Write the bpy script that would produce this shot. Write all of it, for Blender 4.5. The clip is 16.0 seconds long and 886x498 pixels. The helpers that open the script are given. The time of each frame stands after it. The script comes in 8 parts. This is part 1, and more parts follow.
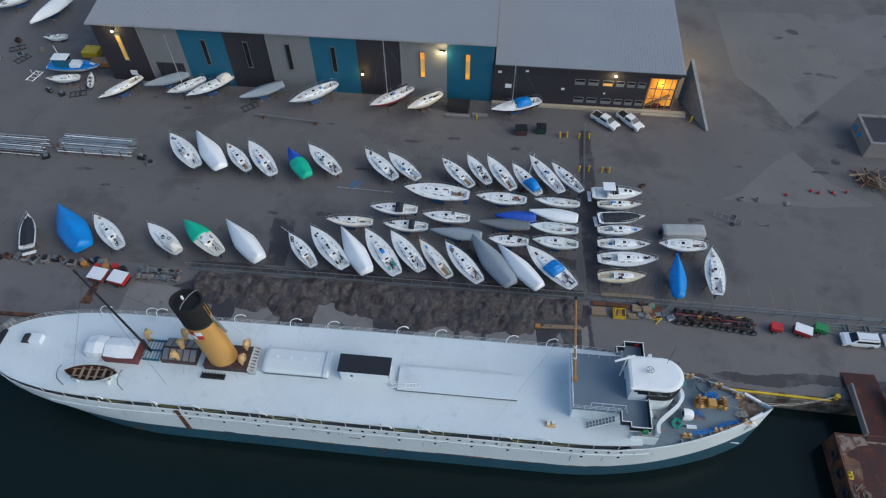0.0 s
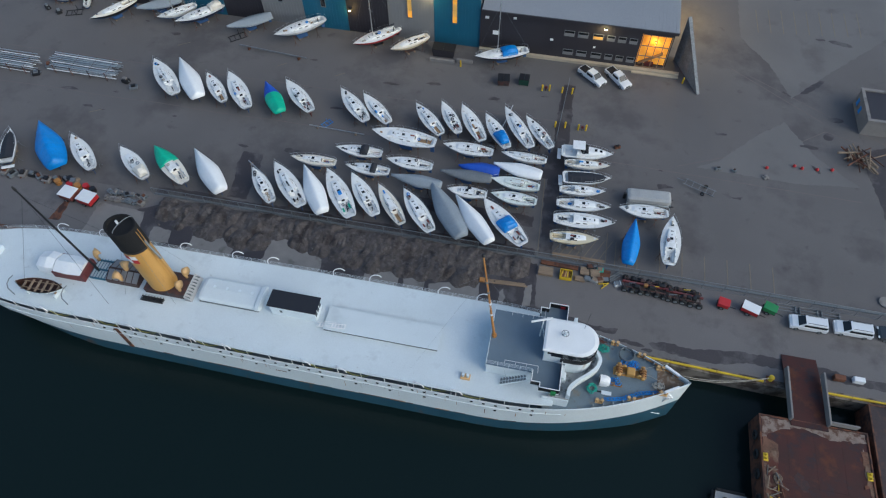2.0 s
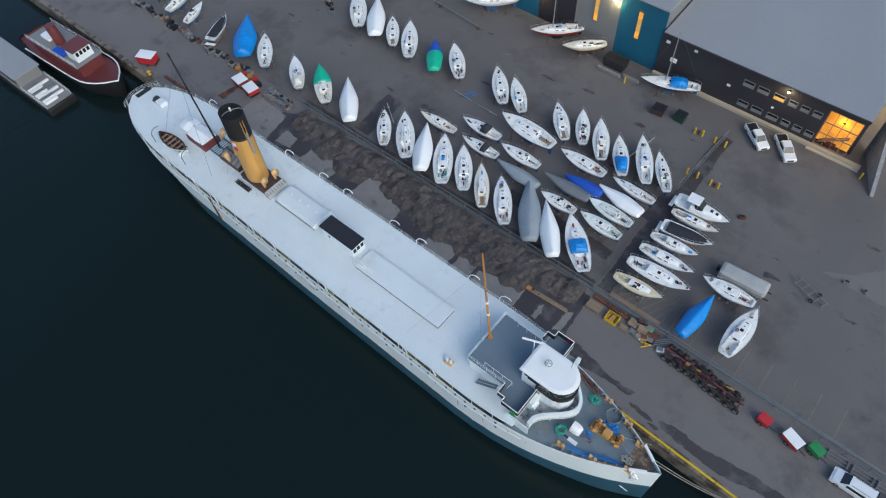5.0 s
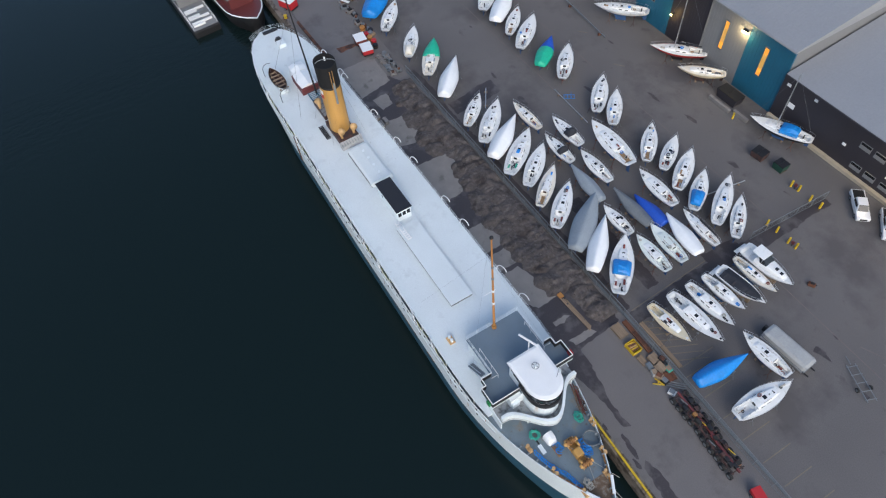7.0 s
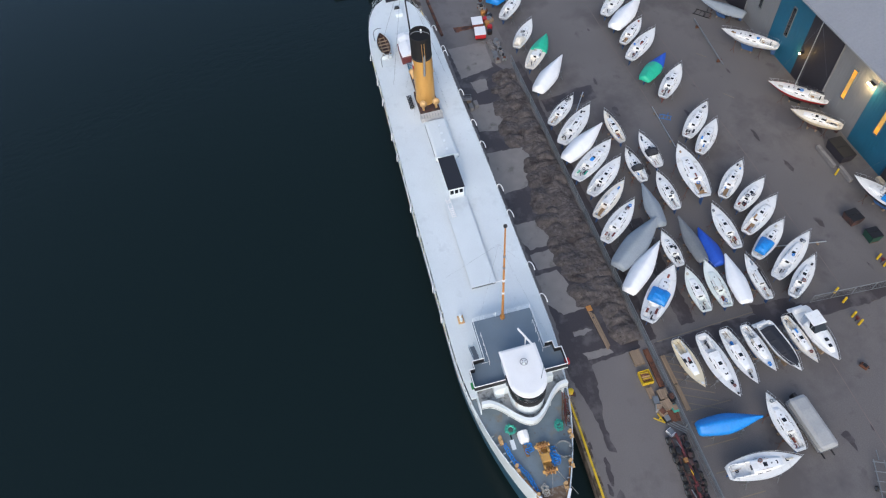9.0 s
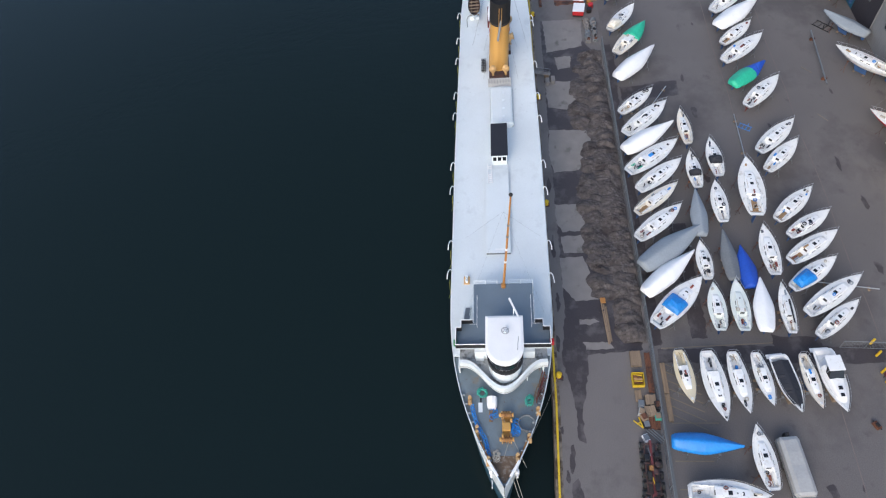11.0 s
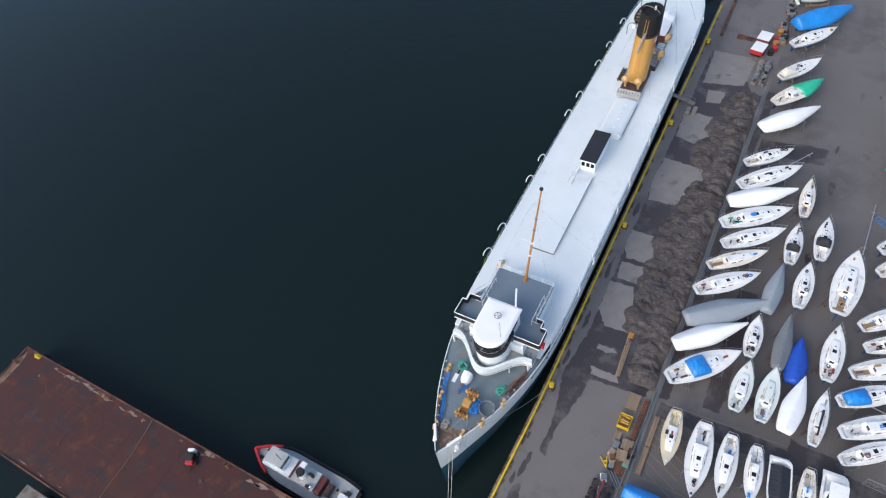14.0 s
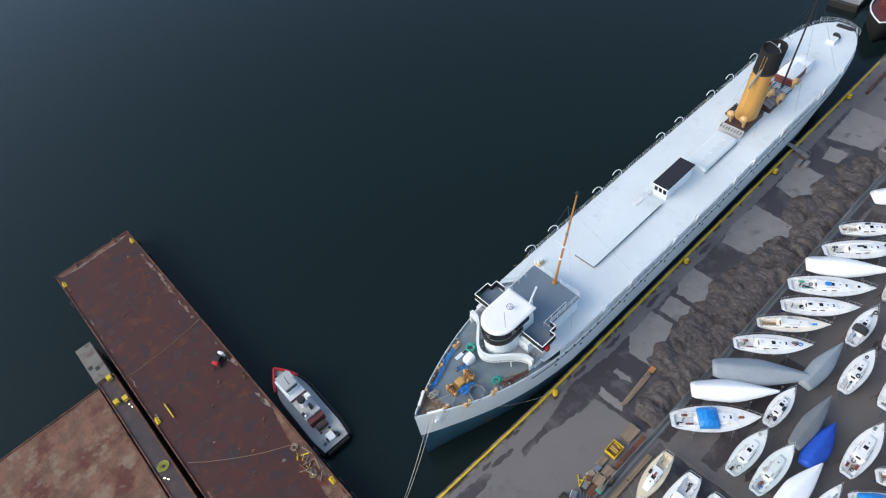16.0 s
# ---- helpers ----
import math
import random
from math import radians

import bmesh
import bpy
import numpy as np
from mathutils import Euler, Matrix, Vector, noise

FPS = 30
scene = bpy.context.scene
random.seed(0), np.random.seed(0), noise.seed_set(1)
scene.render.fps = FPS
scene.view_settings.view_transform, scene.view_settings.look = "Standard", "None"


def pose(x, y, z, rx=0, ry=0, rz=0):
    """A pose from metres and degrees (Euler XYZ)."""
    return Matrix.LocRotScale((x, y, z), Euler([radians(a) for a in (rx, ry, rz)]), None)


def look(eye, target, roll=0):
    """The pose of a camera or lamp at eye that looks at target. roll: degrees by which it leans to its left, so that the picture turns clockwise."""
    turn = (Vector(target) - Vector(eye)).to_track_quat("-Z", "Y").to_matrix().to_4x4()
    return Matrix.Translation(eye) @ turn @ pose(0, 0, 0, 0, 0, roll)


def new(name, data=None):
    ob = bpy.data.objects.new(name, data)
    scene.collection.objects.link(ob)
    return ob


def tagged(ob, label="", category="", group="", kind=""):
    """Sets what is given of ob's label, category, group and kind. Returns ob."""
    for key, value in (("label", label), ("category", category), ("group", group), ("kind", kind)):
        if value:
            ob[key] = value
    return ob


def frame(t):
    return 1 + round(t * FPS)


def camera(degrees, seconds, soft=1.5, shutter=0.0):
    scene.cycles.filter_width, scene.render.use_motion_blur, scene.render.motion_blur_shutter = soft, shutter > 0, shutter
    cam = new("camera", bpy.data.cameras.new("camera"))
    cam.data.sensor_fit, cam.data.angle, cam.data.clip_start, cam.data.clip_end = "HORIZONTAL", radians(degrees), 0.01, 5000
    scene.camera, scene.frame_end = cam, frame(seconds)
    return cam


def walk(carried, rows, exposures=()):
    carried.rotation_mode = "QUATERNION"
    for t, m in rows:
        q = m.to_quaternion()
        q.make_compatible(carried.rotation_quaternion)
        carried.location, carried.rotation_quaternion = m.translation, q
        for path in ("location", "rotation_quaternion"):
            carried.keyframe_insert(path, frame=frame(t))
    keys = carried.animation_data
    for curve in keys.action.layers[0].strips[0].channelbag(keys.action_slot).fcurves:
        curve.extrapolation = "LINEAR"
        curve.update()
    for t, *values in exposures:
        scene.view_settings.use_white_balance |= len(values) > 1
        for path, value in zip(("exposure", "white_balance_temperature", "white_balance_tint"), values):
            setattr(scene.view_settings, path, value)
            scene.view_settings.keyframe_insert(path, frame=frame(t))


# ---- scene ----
cam = camera(68.50, 16.0, soft=1.2)
ROWS = [
    (0, -5.734, -45.573, 82.118, 38.747, 0.165, 5.553),
    (0.5, -2.222, -44.830, 82.528, 38.414, 0.150, 5.604),
    (1, 1.355, -44.261, 82.692, 37.083, 0.053, 5.909),
    (1.5, 4.807, -43.765, 82.660, 35.098, 0.100, 7.766),
    (2, 8.024, -43.049, 82.716, 33.793, 0.422, 11.728),
    (2.5, 11.108, -42.032, 82.910, 33.553, 0.905, 17.080),
    (3, 14.365, -40.937, 83.058, 33.425, 1.246, 22.321),
    (3.5, 17.680, -39.781, 83.166, 33.377, 1.623, 27.277),
    (6, 32.941, -31.871, 82.375, 34.085, 3.216, 49.041),
    (6.5, 35.306, -29.921, 82.363, 34.235, 3.445, 53.865),
    (7, 37.560, -27.886, 82.343, 34.404, 3.708, 58.736),
    (7.5, 39.668, -25.682, 82.283, 34.605, 3.994, 63.548),
    (8, 41.593, -23.291, 82.190, 34.857, 4.311, 68.184),
    (8.5, 43.374, -20.696, 82.077, 35.100, 4.546, 72.346),
    (9, 44.997, -17.980, 81.952, 35.354, 4.751, 76.301),
    (11.5, 49.507, -3.316, 81.376, 34.345, 5.789, 95.815),
    (12, 49.647, -0.118, 81.241, 34.621, 5.991, 99.940),
    (12.5, 49.620, 3.037, 81.082, 35.022, 6.263, 104.427),
    (13, 49.418, 6.203, 80.902, 35.459, 6.445, 108.950),
    (13.5, 49.033, 9.377, 80.687, 35.885, 6.539, 113.339),
    (14, 48.426, 12.479, 80.434, 36.390, 6.693, 117.938),
    (14.5, 47.552, 15.577, 80.125, 36.900, 6.817, 122.651),
    (15, 46.461, 18.657, 79.773, 37.440, 6.929, 127.376),
    (15.5, 45.225, 21.637, 79.393, 38.144, 7.126, 132.239),
    (16, 43.916, 24.655, 79.006, 38.852, 7.160, 136.940),
]
walk(cam, [(r[0], pose(*r[1:])) for r in ROWS], exposures=[(0, 0.44, 6120, 2), (3.5, 0.52, 6050, 0), (6, 0.68, 6300, 5), (9, 0.90, 6550, 8), (13, 1.07, 6720, 9), (16, 1.12, 6680, 5)])

# ---- light ----
world = bpy.data.worlds.new("overcast_dusk")
scene.world = world
world.use_nodes = True
wn = world.node_tree.nodes
sky = wn.new("ShaderNodeTexSky")
sky.sky_type = "NISHITA"
sky.sun_disc = False
sky.sun_elevation = radians(36)
sky.sun_rotation = radians(110)
sky.air_density = 1.0
sky.dust_density = 3.0
sky.ozone_density = 2.4
wn["Background"].inputs["Strength"].default_value = 0.13
world.node_tree.links.new(sky.outputs["Color"], wn["Background"].inputs["Color"])
sun_data = bpy.data.lights.new("sun", "SUN")
sun_data.energy, sun_data.angle, sun_data.color = 0.35, radians(60), (1.0, 0.98, 0.96)
sun = new("sun", sun_data)
sun.matrix_world = look((0, 0, 200), (-258, 94, 0))

# ---- materials ----
def mat(name, color, rough=0.6, metal=0.0, vary=0.12, scale=1.0, bump=0.15, stain=None, stain_at=0.62, stain_scale=0.35, obj=0.0,
        stretch=(1, 1, 1), coat=0.0, fine=14.0, stain2=None, stain2_at=0.62, stain2_scale=1.0):
    """A surface with broad and fine mottling, relief and optional stains of another colour, in world metres."""
    m = bpy.data.materials.new(name)
    m.use_nodes = True
    nt = m.node_tree
    n, l = nt.nodes, nt.links
    b = n["Principled BSDF"]
    b.inputs["Metallic"].default_value = metal
    b.inputs["Coat Weight"].default_value = coat
    geo = n.new("ShaderNodeNewGeometry")
    mp = n.new("ShaderNodeMapping")
    mp.inputs["Scale"].default_value = stretch
    l.new(geo.outputs["Position"], mp.inputs["Vector"])
    big = n.new("ShaderNodeTexNoise")
    big.inputs["Scale"].default_value = 0.6 * scale
    big.inputs["Detail"].default_value = 5
    small = n.new("ShaderNodeTexNoise")
    small.inputs["Scale"].default_value = fine * scale
    small.inputs["Detail"].default_value = 4
    for t in (big, small):
        l.new(mp.outputs["Vector"], t.inputs["Vector"])
    add = n.new("ShaderNodeMath")
    add.operation = "ADD"
    l.new(big.outputs["Fac"], add.inputs[0])
    l.new(small.outputs["Fac"], add.inputs[1])
    last = add.outputs[0]
    if obj:
        info = n.new("ShaderNodeObjectInfo")
        mu = n.new("ShaderNodeMath")
        mu.operation = "MULTIPLY_ADD"
        mu.inputs[1].default_value = obj
        l.new(info.outputs["Random"], mu.inputs[0])
        l.new(last, mu.inputs[2])
        last = mu.outputs[0]
    rng = n.new("ShaderNodeMapRange")
    rng.inputs["From Min"].default_value = 0.6
    rng.inputs["From Max"].default_value = 1.4 + obj
    rng.inputs["To Min"].default_value = 1 - vary
    rng.inputs["To Max"].default_value = 1 + vary
    l.new(last, rng.inputs["Value"])
    mul = n.new("ShaderNodeVectorMath")
    mul.operation = "SCALE"
    mul.inputs[0].default_value = color
    l.new(rng.outputs["Result"], mul.inputs["Scale"])
    col = mul.outputs["Vector"]
    rr = n.new("ShaderNodeMapRange")
    rr.inputs["To Min"].default_value = max(0.02, rough - 0.12)
    rr.inputs["To Max"].default_value = min(1.0, rough + 0.12)
    l.new(big.outputs["Fac"], rr.inputs["Value"])
    l.new(rr.outputs["Result"], b.inputs["Roughness"])
    for stain, stain_at, stain_scale in ((stain, stain_at, stain_scale), (stain2, stain2_at, stain2_scale)):
        if not stain:
            continue
        sn = n.new("ShaderNodeTexNoise")
        sn.inputs["Scale"].default_value = stain_scale
        sn.inputs["Detail"].default_value = 7
        sn.inputs["Roughness"].default_value = 0.62
        l.new(mp.outputs["Vector"], sn.inputs["Vector"])
        sr = n.new("ShaderNodeMapRange")
        sr.inputs["From Min"].default_value = stain_at - 0.05
        sr.inputs["From Max"].default_value = stain_at + 0.07
        l.new(sn.outputs["Fac"], sr.inputs["Value"])
        mix = n.new("ShaderNodeMix")
        mix.data_type = "RGBA"
        l.new(sr.outputs["Result"], mix.inputs["Factor"])
        l.new(col, mix.inputs["A"])
        mix.inputs["B"].default_value = (*stain, 1)
        col = mix.outputs["Result"]
    l.new(col, b.inputs["Base Color"])
    if bump:
        bp = n.new("ShaderNodeBump")
        bp.inputs["Strength"].default_value = bump
        bp.inputs["Distance"].default_value = 0.03
        l.new(small.outputs["Fac"], bp.inputs["Height"])
        l.new(bp.outputs["Normal"], b.inputs["Normal"])
    return m


def glow(name, color, strength):
    m = bpy.data.materials.new(name)
    m.use_nodes = True
    nt = m.node_tree
    b = nt.nodes["Principled BSDF"]
    tex = nt.nodes.new("ShaderNodeTexNoise")
    tex.inputs["Scale"].default_value = 0.9
    ramp = nt.nodes.new("ShaderNodeMapRange")
    ramp.inputs["From Min"].default_value = 0.35
    ramp.inputs["From Max"].default_value = 0.65
    ramp.inputs["To Min"].default_value = 0.35 * strength
    ramp.inputs["To Max"].default_value = 1.4 * strength
    geo = nt.nodes.new("ShaderNodeNewGeometry")
    nt.links.new(geo.outputs["Position"], tex.inputs["Vector"])
    nt.links.new(tex.outputs["Fac"], ramp.inputs["Value"])
    nt.links.new(ramp.outputs["Result"], b.inputs["Emission Strength"])
    b.inputs["Base Color"].default_value = (*color, 1)
    b.inputs["Emission Color"].default_value = (*color, 1)
    return m


def water_material():
    m = bpy.data.materials.new("harbour_water")
    m.use_nodes = True
    nt = m.node_tree
    n, l = nt.nodes, nt.links
    b = n["Principled BSDF"]
    b.inputs["Base Color"].default_value = (0.0062, 0.0132, 0.0132, 1)
    b.inputs["Roughness"].default_value = 0.09
    b.inputs["IOR"].default_value = 1.33
    b.inputs["Specular IOR Level"].default_value = 0.30
    geo = n.new("ShaderNodeNewGeometry")
    last = None
    for sc, st, stretch in ((0.9, 0.12, (1.0, 0.35, 1)), (3.2, 0.10, (0.5, 1.0, 1)), (0.16, 0.10, (1, 1, 1))):
        mp = n.new("ShaderNodeMapping")
        mp.inputs["Scale"].default_value = stretch
        mp.inputs["Rotation"].default_value = (0, 0, 0.5)
        t = n.new("ShaderNodeTexNoise")
        t.inputs["Scale"].default_value = sc
        t.inputs["Detail"].default_value = 4
        bp = n.new("ShaderNodeBump")
        bp.inputs["Strength"].default_value = st
        bp.inputs["Distance"].default_value = 0.25
        l.new(geo.outputs["Position"], mp.inputs["Vector"])
        l.new(mp.outputs["Vector"], t.inputs["Vector"])
        l.new(t.outputs["Fac"], bp.inputs["Height"])
        if last:
            l.new(last, bp.inputs["Normal"])
        last = bp.outputs["Normal"]
    l.new(last, b.inputs["Normal"])
    return m


M = dict(
    asphalt=mat("yard_asphalt", (0.130, 0.120, 0.119), 0.9, vary=0.22, scale=0.12, bump=0.2, stain=(0.094, 0.086, 0.087), stain_at=0.56, stain_scale=0.07, fine=60, stain2=(0.082, 0.074, 0.075), stain2_at=0.67, stain2_scale=0.35),
    felt=mat("dark_roofing_felt", (0.014, 0.016, 0.024), 0.85, vary=0.25),
    asphaltpale=mat("relaid_asphalt", (0.150, 0.142, 0.140), 0.9, vary=0.18, scale=0.15, bump=0.2, stain=(0.115, 0.106, 0.105), stain_at=0.6, stain_scale=0.1, fine=60),
    apron=mat("quay_concrete", (0.15, 0.138, 0.136), 0.85, vary=0.18, scale=0.15, bump=0.2, stain=(0.105, 0.095, 0.094), stain_at=0.58, stain_scale=0.12, fine=50),
    concrete=mat("pale_concrete", (0.215, 0.20, 0.19), 0.85, vary=0.18, stain=(0.13, 0.12, 0.112), stain_scale=0.4),
    wetdark=mat("wet_ground", (0.048, 0.040, 0.043), 0.6, vary=0.25, scale=0.4, stain=(0.095, 0.086, 0.085), stain_at=0.56, stain_scale=0.3),
    quaywall=mat("quay_wall_concrete", (0.20, 0.17, 0.14), 0.85, vary=0.3, stain=(0.06, 0.045, 0.035), stain_at=0.5, stain_scale=0.5),
    rubble=mat("grey_brown_rubble", (0.078, 0.066, 0.063), 0.95, vary=0.6, scale=2.2, bump=0.7, stain=(0.118, 0.106, 0.101), stain_at=0.56, stain_scale=1.6, fine=9, stain2=(0.036, 0.028, 0.027), stain2_at=0.58, stain2_scale=0.45, stretch=(1.1, 0.9, 1)),
    water=water_material(),
    yellow=mat("worn_yellow_paint", (0.62, 0.42, 0.02), 0.6, vary=0.2, stain=(0.2, 0.13, 0.04), stain_at=0.66, stain_scale=1.2),
    maroonjoint=mat("joint_filler", (0.15, 0.122, 0.118), 0.8, vary=0.25),
    line=mat("faded_line_paint", (0.185, 0.155, 0.115), 0.8, vary=0.3),
    deckwhite=mat("ship_deck_white", (0.62, 0.67, 0.69), 0.75, vary=0.09, scale=0.3, stain=(0.55, 0.595, 0.615), stain_at=0.62, stain_scale=0.3, fine=30, stain2=(0.40, 0.43, 0.44), stain2_at=0.70, stain2_scale=1.3),
    shipwhite=mat("ship_white_paint", (0.70, 0.755, 0.78), 0.45, vary=0.08, scale=0.5, stain=(0.44, 0.33, 0.23), stain_at=0.70, stain_scale=0.5, stretch=(1, 1, 0.25)),
    teal=mat("ship_teal_boot_topping", (0.024, 0.082, 0.122), 0.55, vary=0.22, stain=(0.12, 0.075, 0.05), stain_at=0.64, stain_scale=0.5, stretch=(1, 1, 0.3)),
    shipgrey=mat("ship_grey_deck_paint", (0.135, 0.180, 0.225), 0.8, vary=0.12, stain=(0.15, 0.185, 0.22), stain_at=0.62, stain_scale=0.6),
    steelgrey=mat("foredeck_grey_paint", (0.24, 0.27, 0.29), 0.6, vary=0.18, stain=(0.16, 0.14, 0.13), stain_at=0.6, stain_scale=0.9),
    foredeck=mat("foredeck_blue_grey_paint", (0.155, 0.20, 0.23), 0.65, vary=0.22, scale=1.2, stain=(0.20, 0.19, 0.17), stain_at=0.60, stain_scale=0.8, stain2=(0.12, 0.075, 0.05), stain2_at=0.68, stain2_scale=1.6),
    grime=mat("sooty_grey_paint", (0.34, 0.35, 0.35), 0.75, vary=0.25, scale=1.5, stain=(0.12, 0.12, 0.12), stain_at=0.52, stain_scale=0.9),
    stemwood=mat("weathered_brown_timber", (0.15, 0.10, 0.065), 0.85, vary=0.4, scale=2.0, stain=(0.26, 0.22, 0.18), stain_at=0.56, stain_scale=2.2),
    rustbuff=mat("rust_stained_buff_paint", (0.33, 0.16, 0.05), 0.7, vary=0.3, scale=2.0, stain=(0.10, 0.04, 0.025), stain_at=0.55, stain_scale=2.0),
    casing=mat("sooty_brown_casing", (0.075, 0.035, 0.03), 0.7, vary=0.4, scale=1.5, stain=(0.035, 0.03, 0.032), stain_at=0.52, stain_scale=1.4),
    walkway=mat("dark_purple_brown_deck", (0.050, 0.036, 0.038), 0.8, vary=0.4, scale=0.9, stain=(0.085, 0.045, 0.035), stain_at=0.6, stain_scale=0.7),
    damprust=mat("damp_dark_rust", (0.030, 0.0105, 0.0105), 0.6, vary=0.4, scale=1.5, stain=(0.055, 0.014, 0.010), stain_at=0.55, stain_scale=1.8),
    float=mat("weathered_float_concrete", (0.17, 0.155, 0.135), 0.9, vary=0.25, scale=1.0, stain=(0.11, 0.085, 0.07), stain_at=0.58, stain_scale=0.7),
    plating=mat("stained_white_plating", (0.62, 0.65, 0.66), 0.6, vary=0.15, stain=(0.26, 0.20, 0.15), stain_at=0.60, stain_scale=0.9, stain2=(0.10, 0.09, 0.09), stain2_at=0.66, stain2_scale=1.6),
    brown=mat("varnished_brown_wood", (0.05, 0.024, 0.019), 0.45, vary=0.25),
    maroon=mat("maroon_paint", (0.13, 0.03, 0.03), 0.5, vary=0.2),
    black=mat("black_paint", (0.012, 0.012, 0.014), 0.55, vary=0.3),
    soot=mat("soot_black", (0.006, 0.006, 0.007), 0.9, vary=0.3),
    rubber=mat("black_rubber", (0.02, 0.02, 0.02), 0.85, vary=0.3),
    buff=mat("funnel_buff_paint", (0.50, 0.275, 0.075), 0.5, vary=0.10, stain=(0.35, 0.17, 0.04), stain_at=0.68, stain_scale=0.7, stretch=(1, 1, 0.3)),
    buffpale=mat("ventilator_buff_paint", (0.58, 0.36, 0.16), 0.5, vary=0.12),
    orange=mat("mast_orange_varnish", (0.42, 0.19, 0.05), 0.5, vary=0.2),
    red=mat("red_paint", (0.45, 0.02, 0.025), 0.5, vary=0.15),
    signal=mat("white_paint", (0.8, 0.8, 0.8), 0.5, vary=0.06),
    glass=mat("dark_window_glass", (0.015, 0.017, 0.02), 0.08, vary=0.2, bump=0),
    gel=mat("white_gelcoat", (0.82, 0.82, 0.81), 0.3, vary=0.06, obj=0.25, bump=0.03, stain=(0.64, 0.61, 0.56), stain_at=0.61, stain_scale=1.1, coat=0.3),
    gelcream=mat("off_white_gelcoat", (0.74, 0.69, 0.60), 0.4, vary=0.08, bump=0.03, stain=(0.60, 0.53, 0.43), stain_at=0.63, stain_scale=0.8),
    gelsand=mat("sand_yellow_gelcoat", (0.70, 0.61, 0.43), 0.4, vary=0.1, bump=0.03),
    gelgreen=mat("pale_green_gelcoat", (0.69, 0.735, 0.70), 0.35, vary=0.06, bump=0.03),
    deckgel=mat("nonslip_deck", (0.75, 0.75, 0.735), 0.6, vary=0.08, obj=0.3, stain=(0.56, 0.54, 0.50), stain_at=0.62, stain_scale=1.3),
    teak=mat("teak", (0.32, 0.20, 0.10), 0.6, vary=0.25, stretch=(1, 6, 1)),
    navy=mat("navy_hull", (0.015, 0.025, 0.06), 0.3, vary=0.2, bump=0.03),
    bottomred=mat("red_antifouling", (0.20, 0.05, 0.04), 0.8, vary=0.25),
    bottomblue=mat("blue_antifouling", (0.03, 0.08, 0.20), 0.8, vary=0.25),
    wrap=mat("white_shrink_wrap", (0.80, 0.81, 0.82), 0.35, vary=0.05, bump=0.3, fine=3),
    tarpblue=mat("blue_tarpaulin", (0.008, 0.21, 0.60), 0.45, vary=0.22, bump=0.5, fine=4),
    tarpnavy=mat("royal_blue_canvas", (0.01, 0.07, 0.42), 0.6, vary=0.2, bump=0.4, fine=5),
    tarpgreen=mat("green_tarpaulin", (0.02, 0.42, 0.26), 0.5, vary=0.2, bump=0.4, fine=4),
    tarpgrey=mat("grey_canvas", (0.25, 0.285, 0.32), 0.75, vary=0.12, bump=0.4, fine=4),
    tarpslate=mat("slate_canvas", (0.15, 0.165, 0.18), 0.8, vary=0.15, bump=0.4, fine=4),
    tarppale=mat("pale_grey_canvas", (0.36, 0.365, 0.365), 0.8, vary=0.12, bump=0.4, fine=4),
    tarpblack=mat("black_canvas", (0.02, 0.022, 0.03), 0.8, vary=0.3, bump=0.4, fine=5),
    alu=mat("aluminium", (0.55, 0.57, 0.58), 0.4, metal=0.8, vary=0.1, bump=0.05),
    galv=mat("galvanised_steel", (0.20, 0.22, 0.235), 0.55, metal=0.4, vary=0.15, bump=0.05),
    rust=mat("rusty_steel", (0.14, 0.055, 0.03), 0.85, vary=0.5, scale=1.0, stain=(0.05, 0.025, 0.02), stain_at=0.52, stain_scale=0.8),
    barge=mat("rusted_barge_deck", (0.046, 0.0095, 0.0074), 0.75, vary=0.6, scale=0.8, stain=(0.088, 0.022, 0.0055), stain_at=0.60, stain_scale=0.4, obj=0.05, stain2=(0.022, 0.012, 0.017), stain2_at=0.575, stain2_scale=0.55),
    flake=mat("flaking_paint", (0.23, 0.175, 0.145), 0.85, vary=0.35, scale=2.0, stain=(0.10, 0.05, 0.035), stain_at=0.52, stain_scale=1.5),
    bargepale=mat("rusted_pontoon_deck", (0.145, 0.070, 0.042), 0.8, vary=0.7, scale=0.8, stain=(0.085, 0.022, 0.013), stain_at=0.53, stain_scale=0.22, stain2=(0.19, 0.128, 0.085), stain2_at=0.57, stain2_scale=0.42),
    roof=mat("pale_metal_roof", (0.30, 0.305, 0.32), 0.6, metal=0.1, vary=0.06, scale=0.2, bump=0.05),
    clad_dark=mat("charcoal_cladding", (0.030, 0.027, 0.034), 0.6, vary=0.2, bump=0.05),
    clad_grey=mat("grey_cladding", (0.20, 0.20, 0.205), 0.6, vary=0.08, bump=0.05),
    clad_teal=mat("teal_blue_cladding", (0.015, 0.115, 0.19), 0.5, vary=0.12, bump=0.05),
    stone=mat("grey_stone_cladding", (0.22, 0.23, 0.24), 0.85, vary=0.4, scale=1.0, bump=0.7, fine=3),
    plinth=mat("beige_plinth", (0.42, 0.36, 0.27), 0.8, vary=0.15),
    # dark grey paint; on the deck housings' sides it stands in for shade
    coaming=mat("grey_paint_and_side_shade", (0.13, 0.145, 0.155), 0.7, vary=0.15),
    wood=mat("weathered_timber", (0.26, 0.19, 0.13), 0.85, vary=0.35, stretch=(1, 5, 1), obj=0.4),
    carwhite=mat("white_car_paint", (0.75, 0.76, 0.78), 0.2, vary=0.03, bump=0, coat=1.0),
    cardark=mat("dark_car_paint", (0.03, 0.035, 0.04), 0.2, vary=0.1, bump=0, coat=1.0),
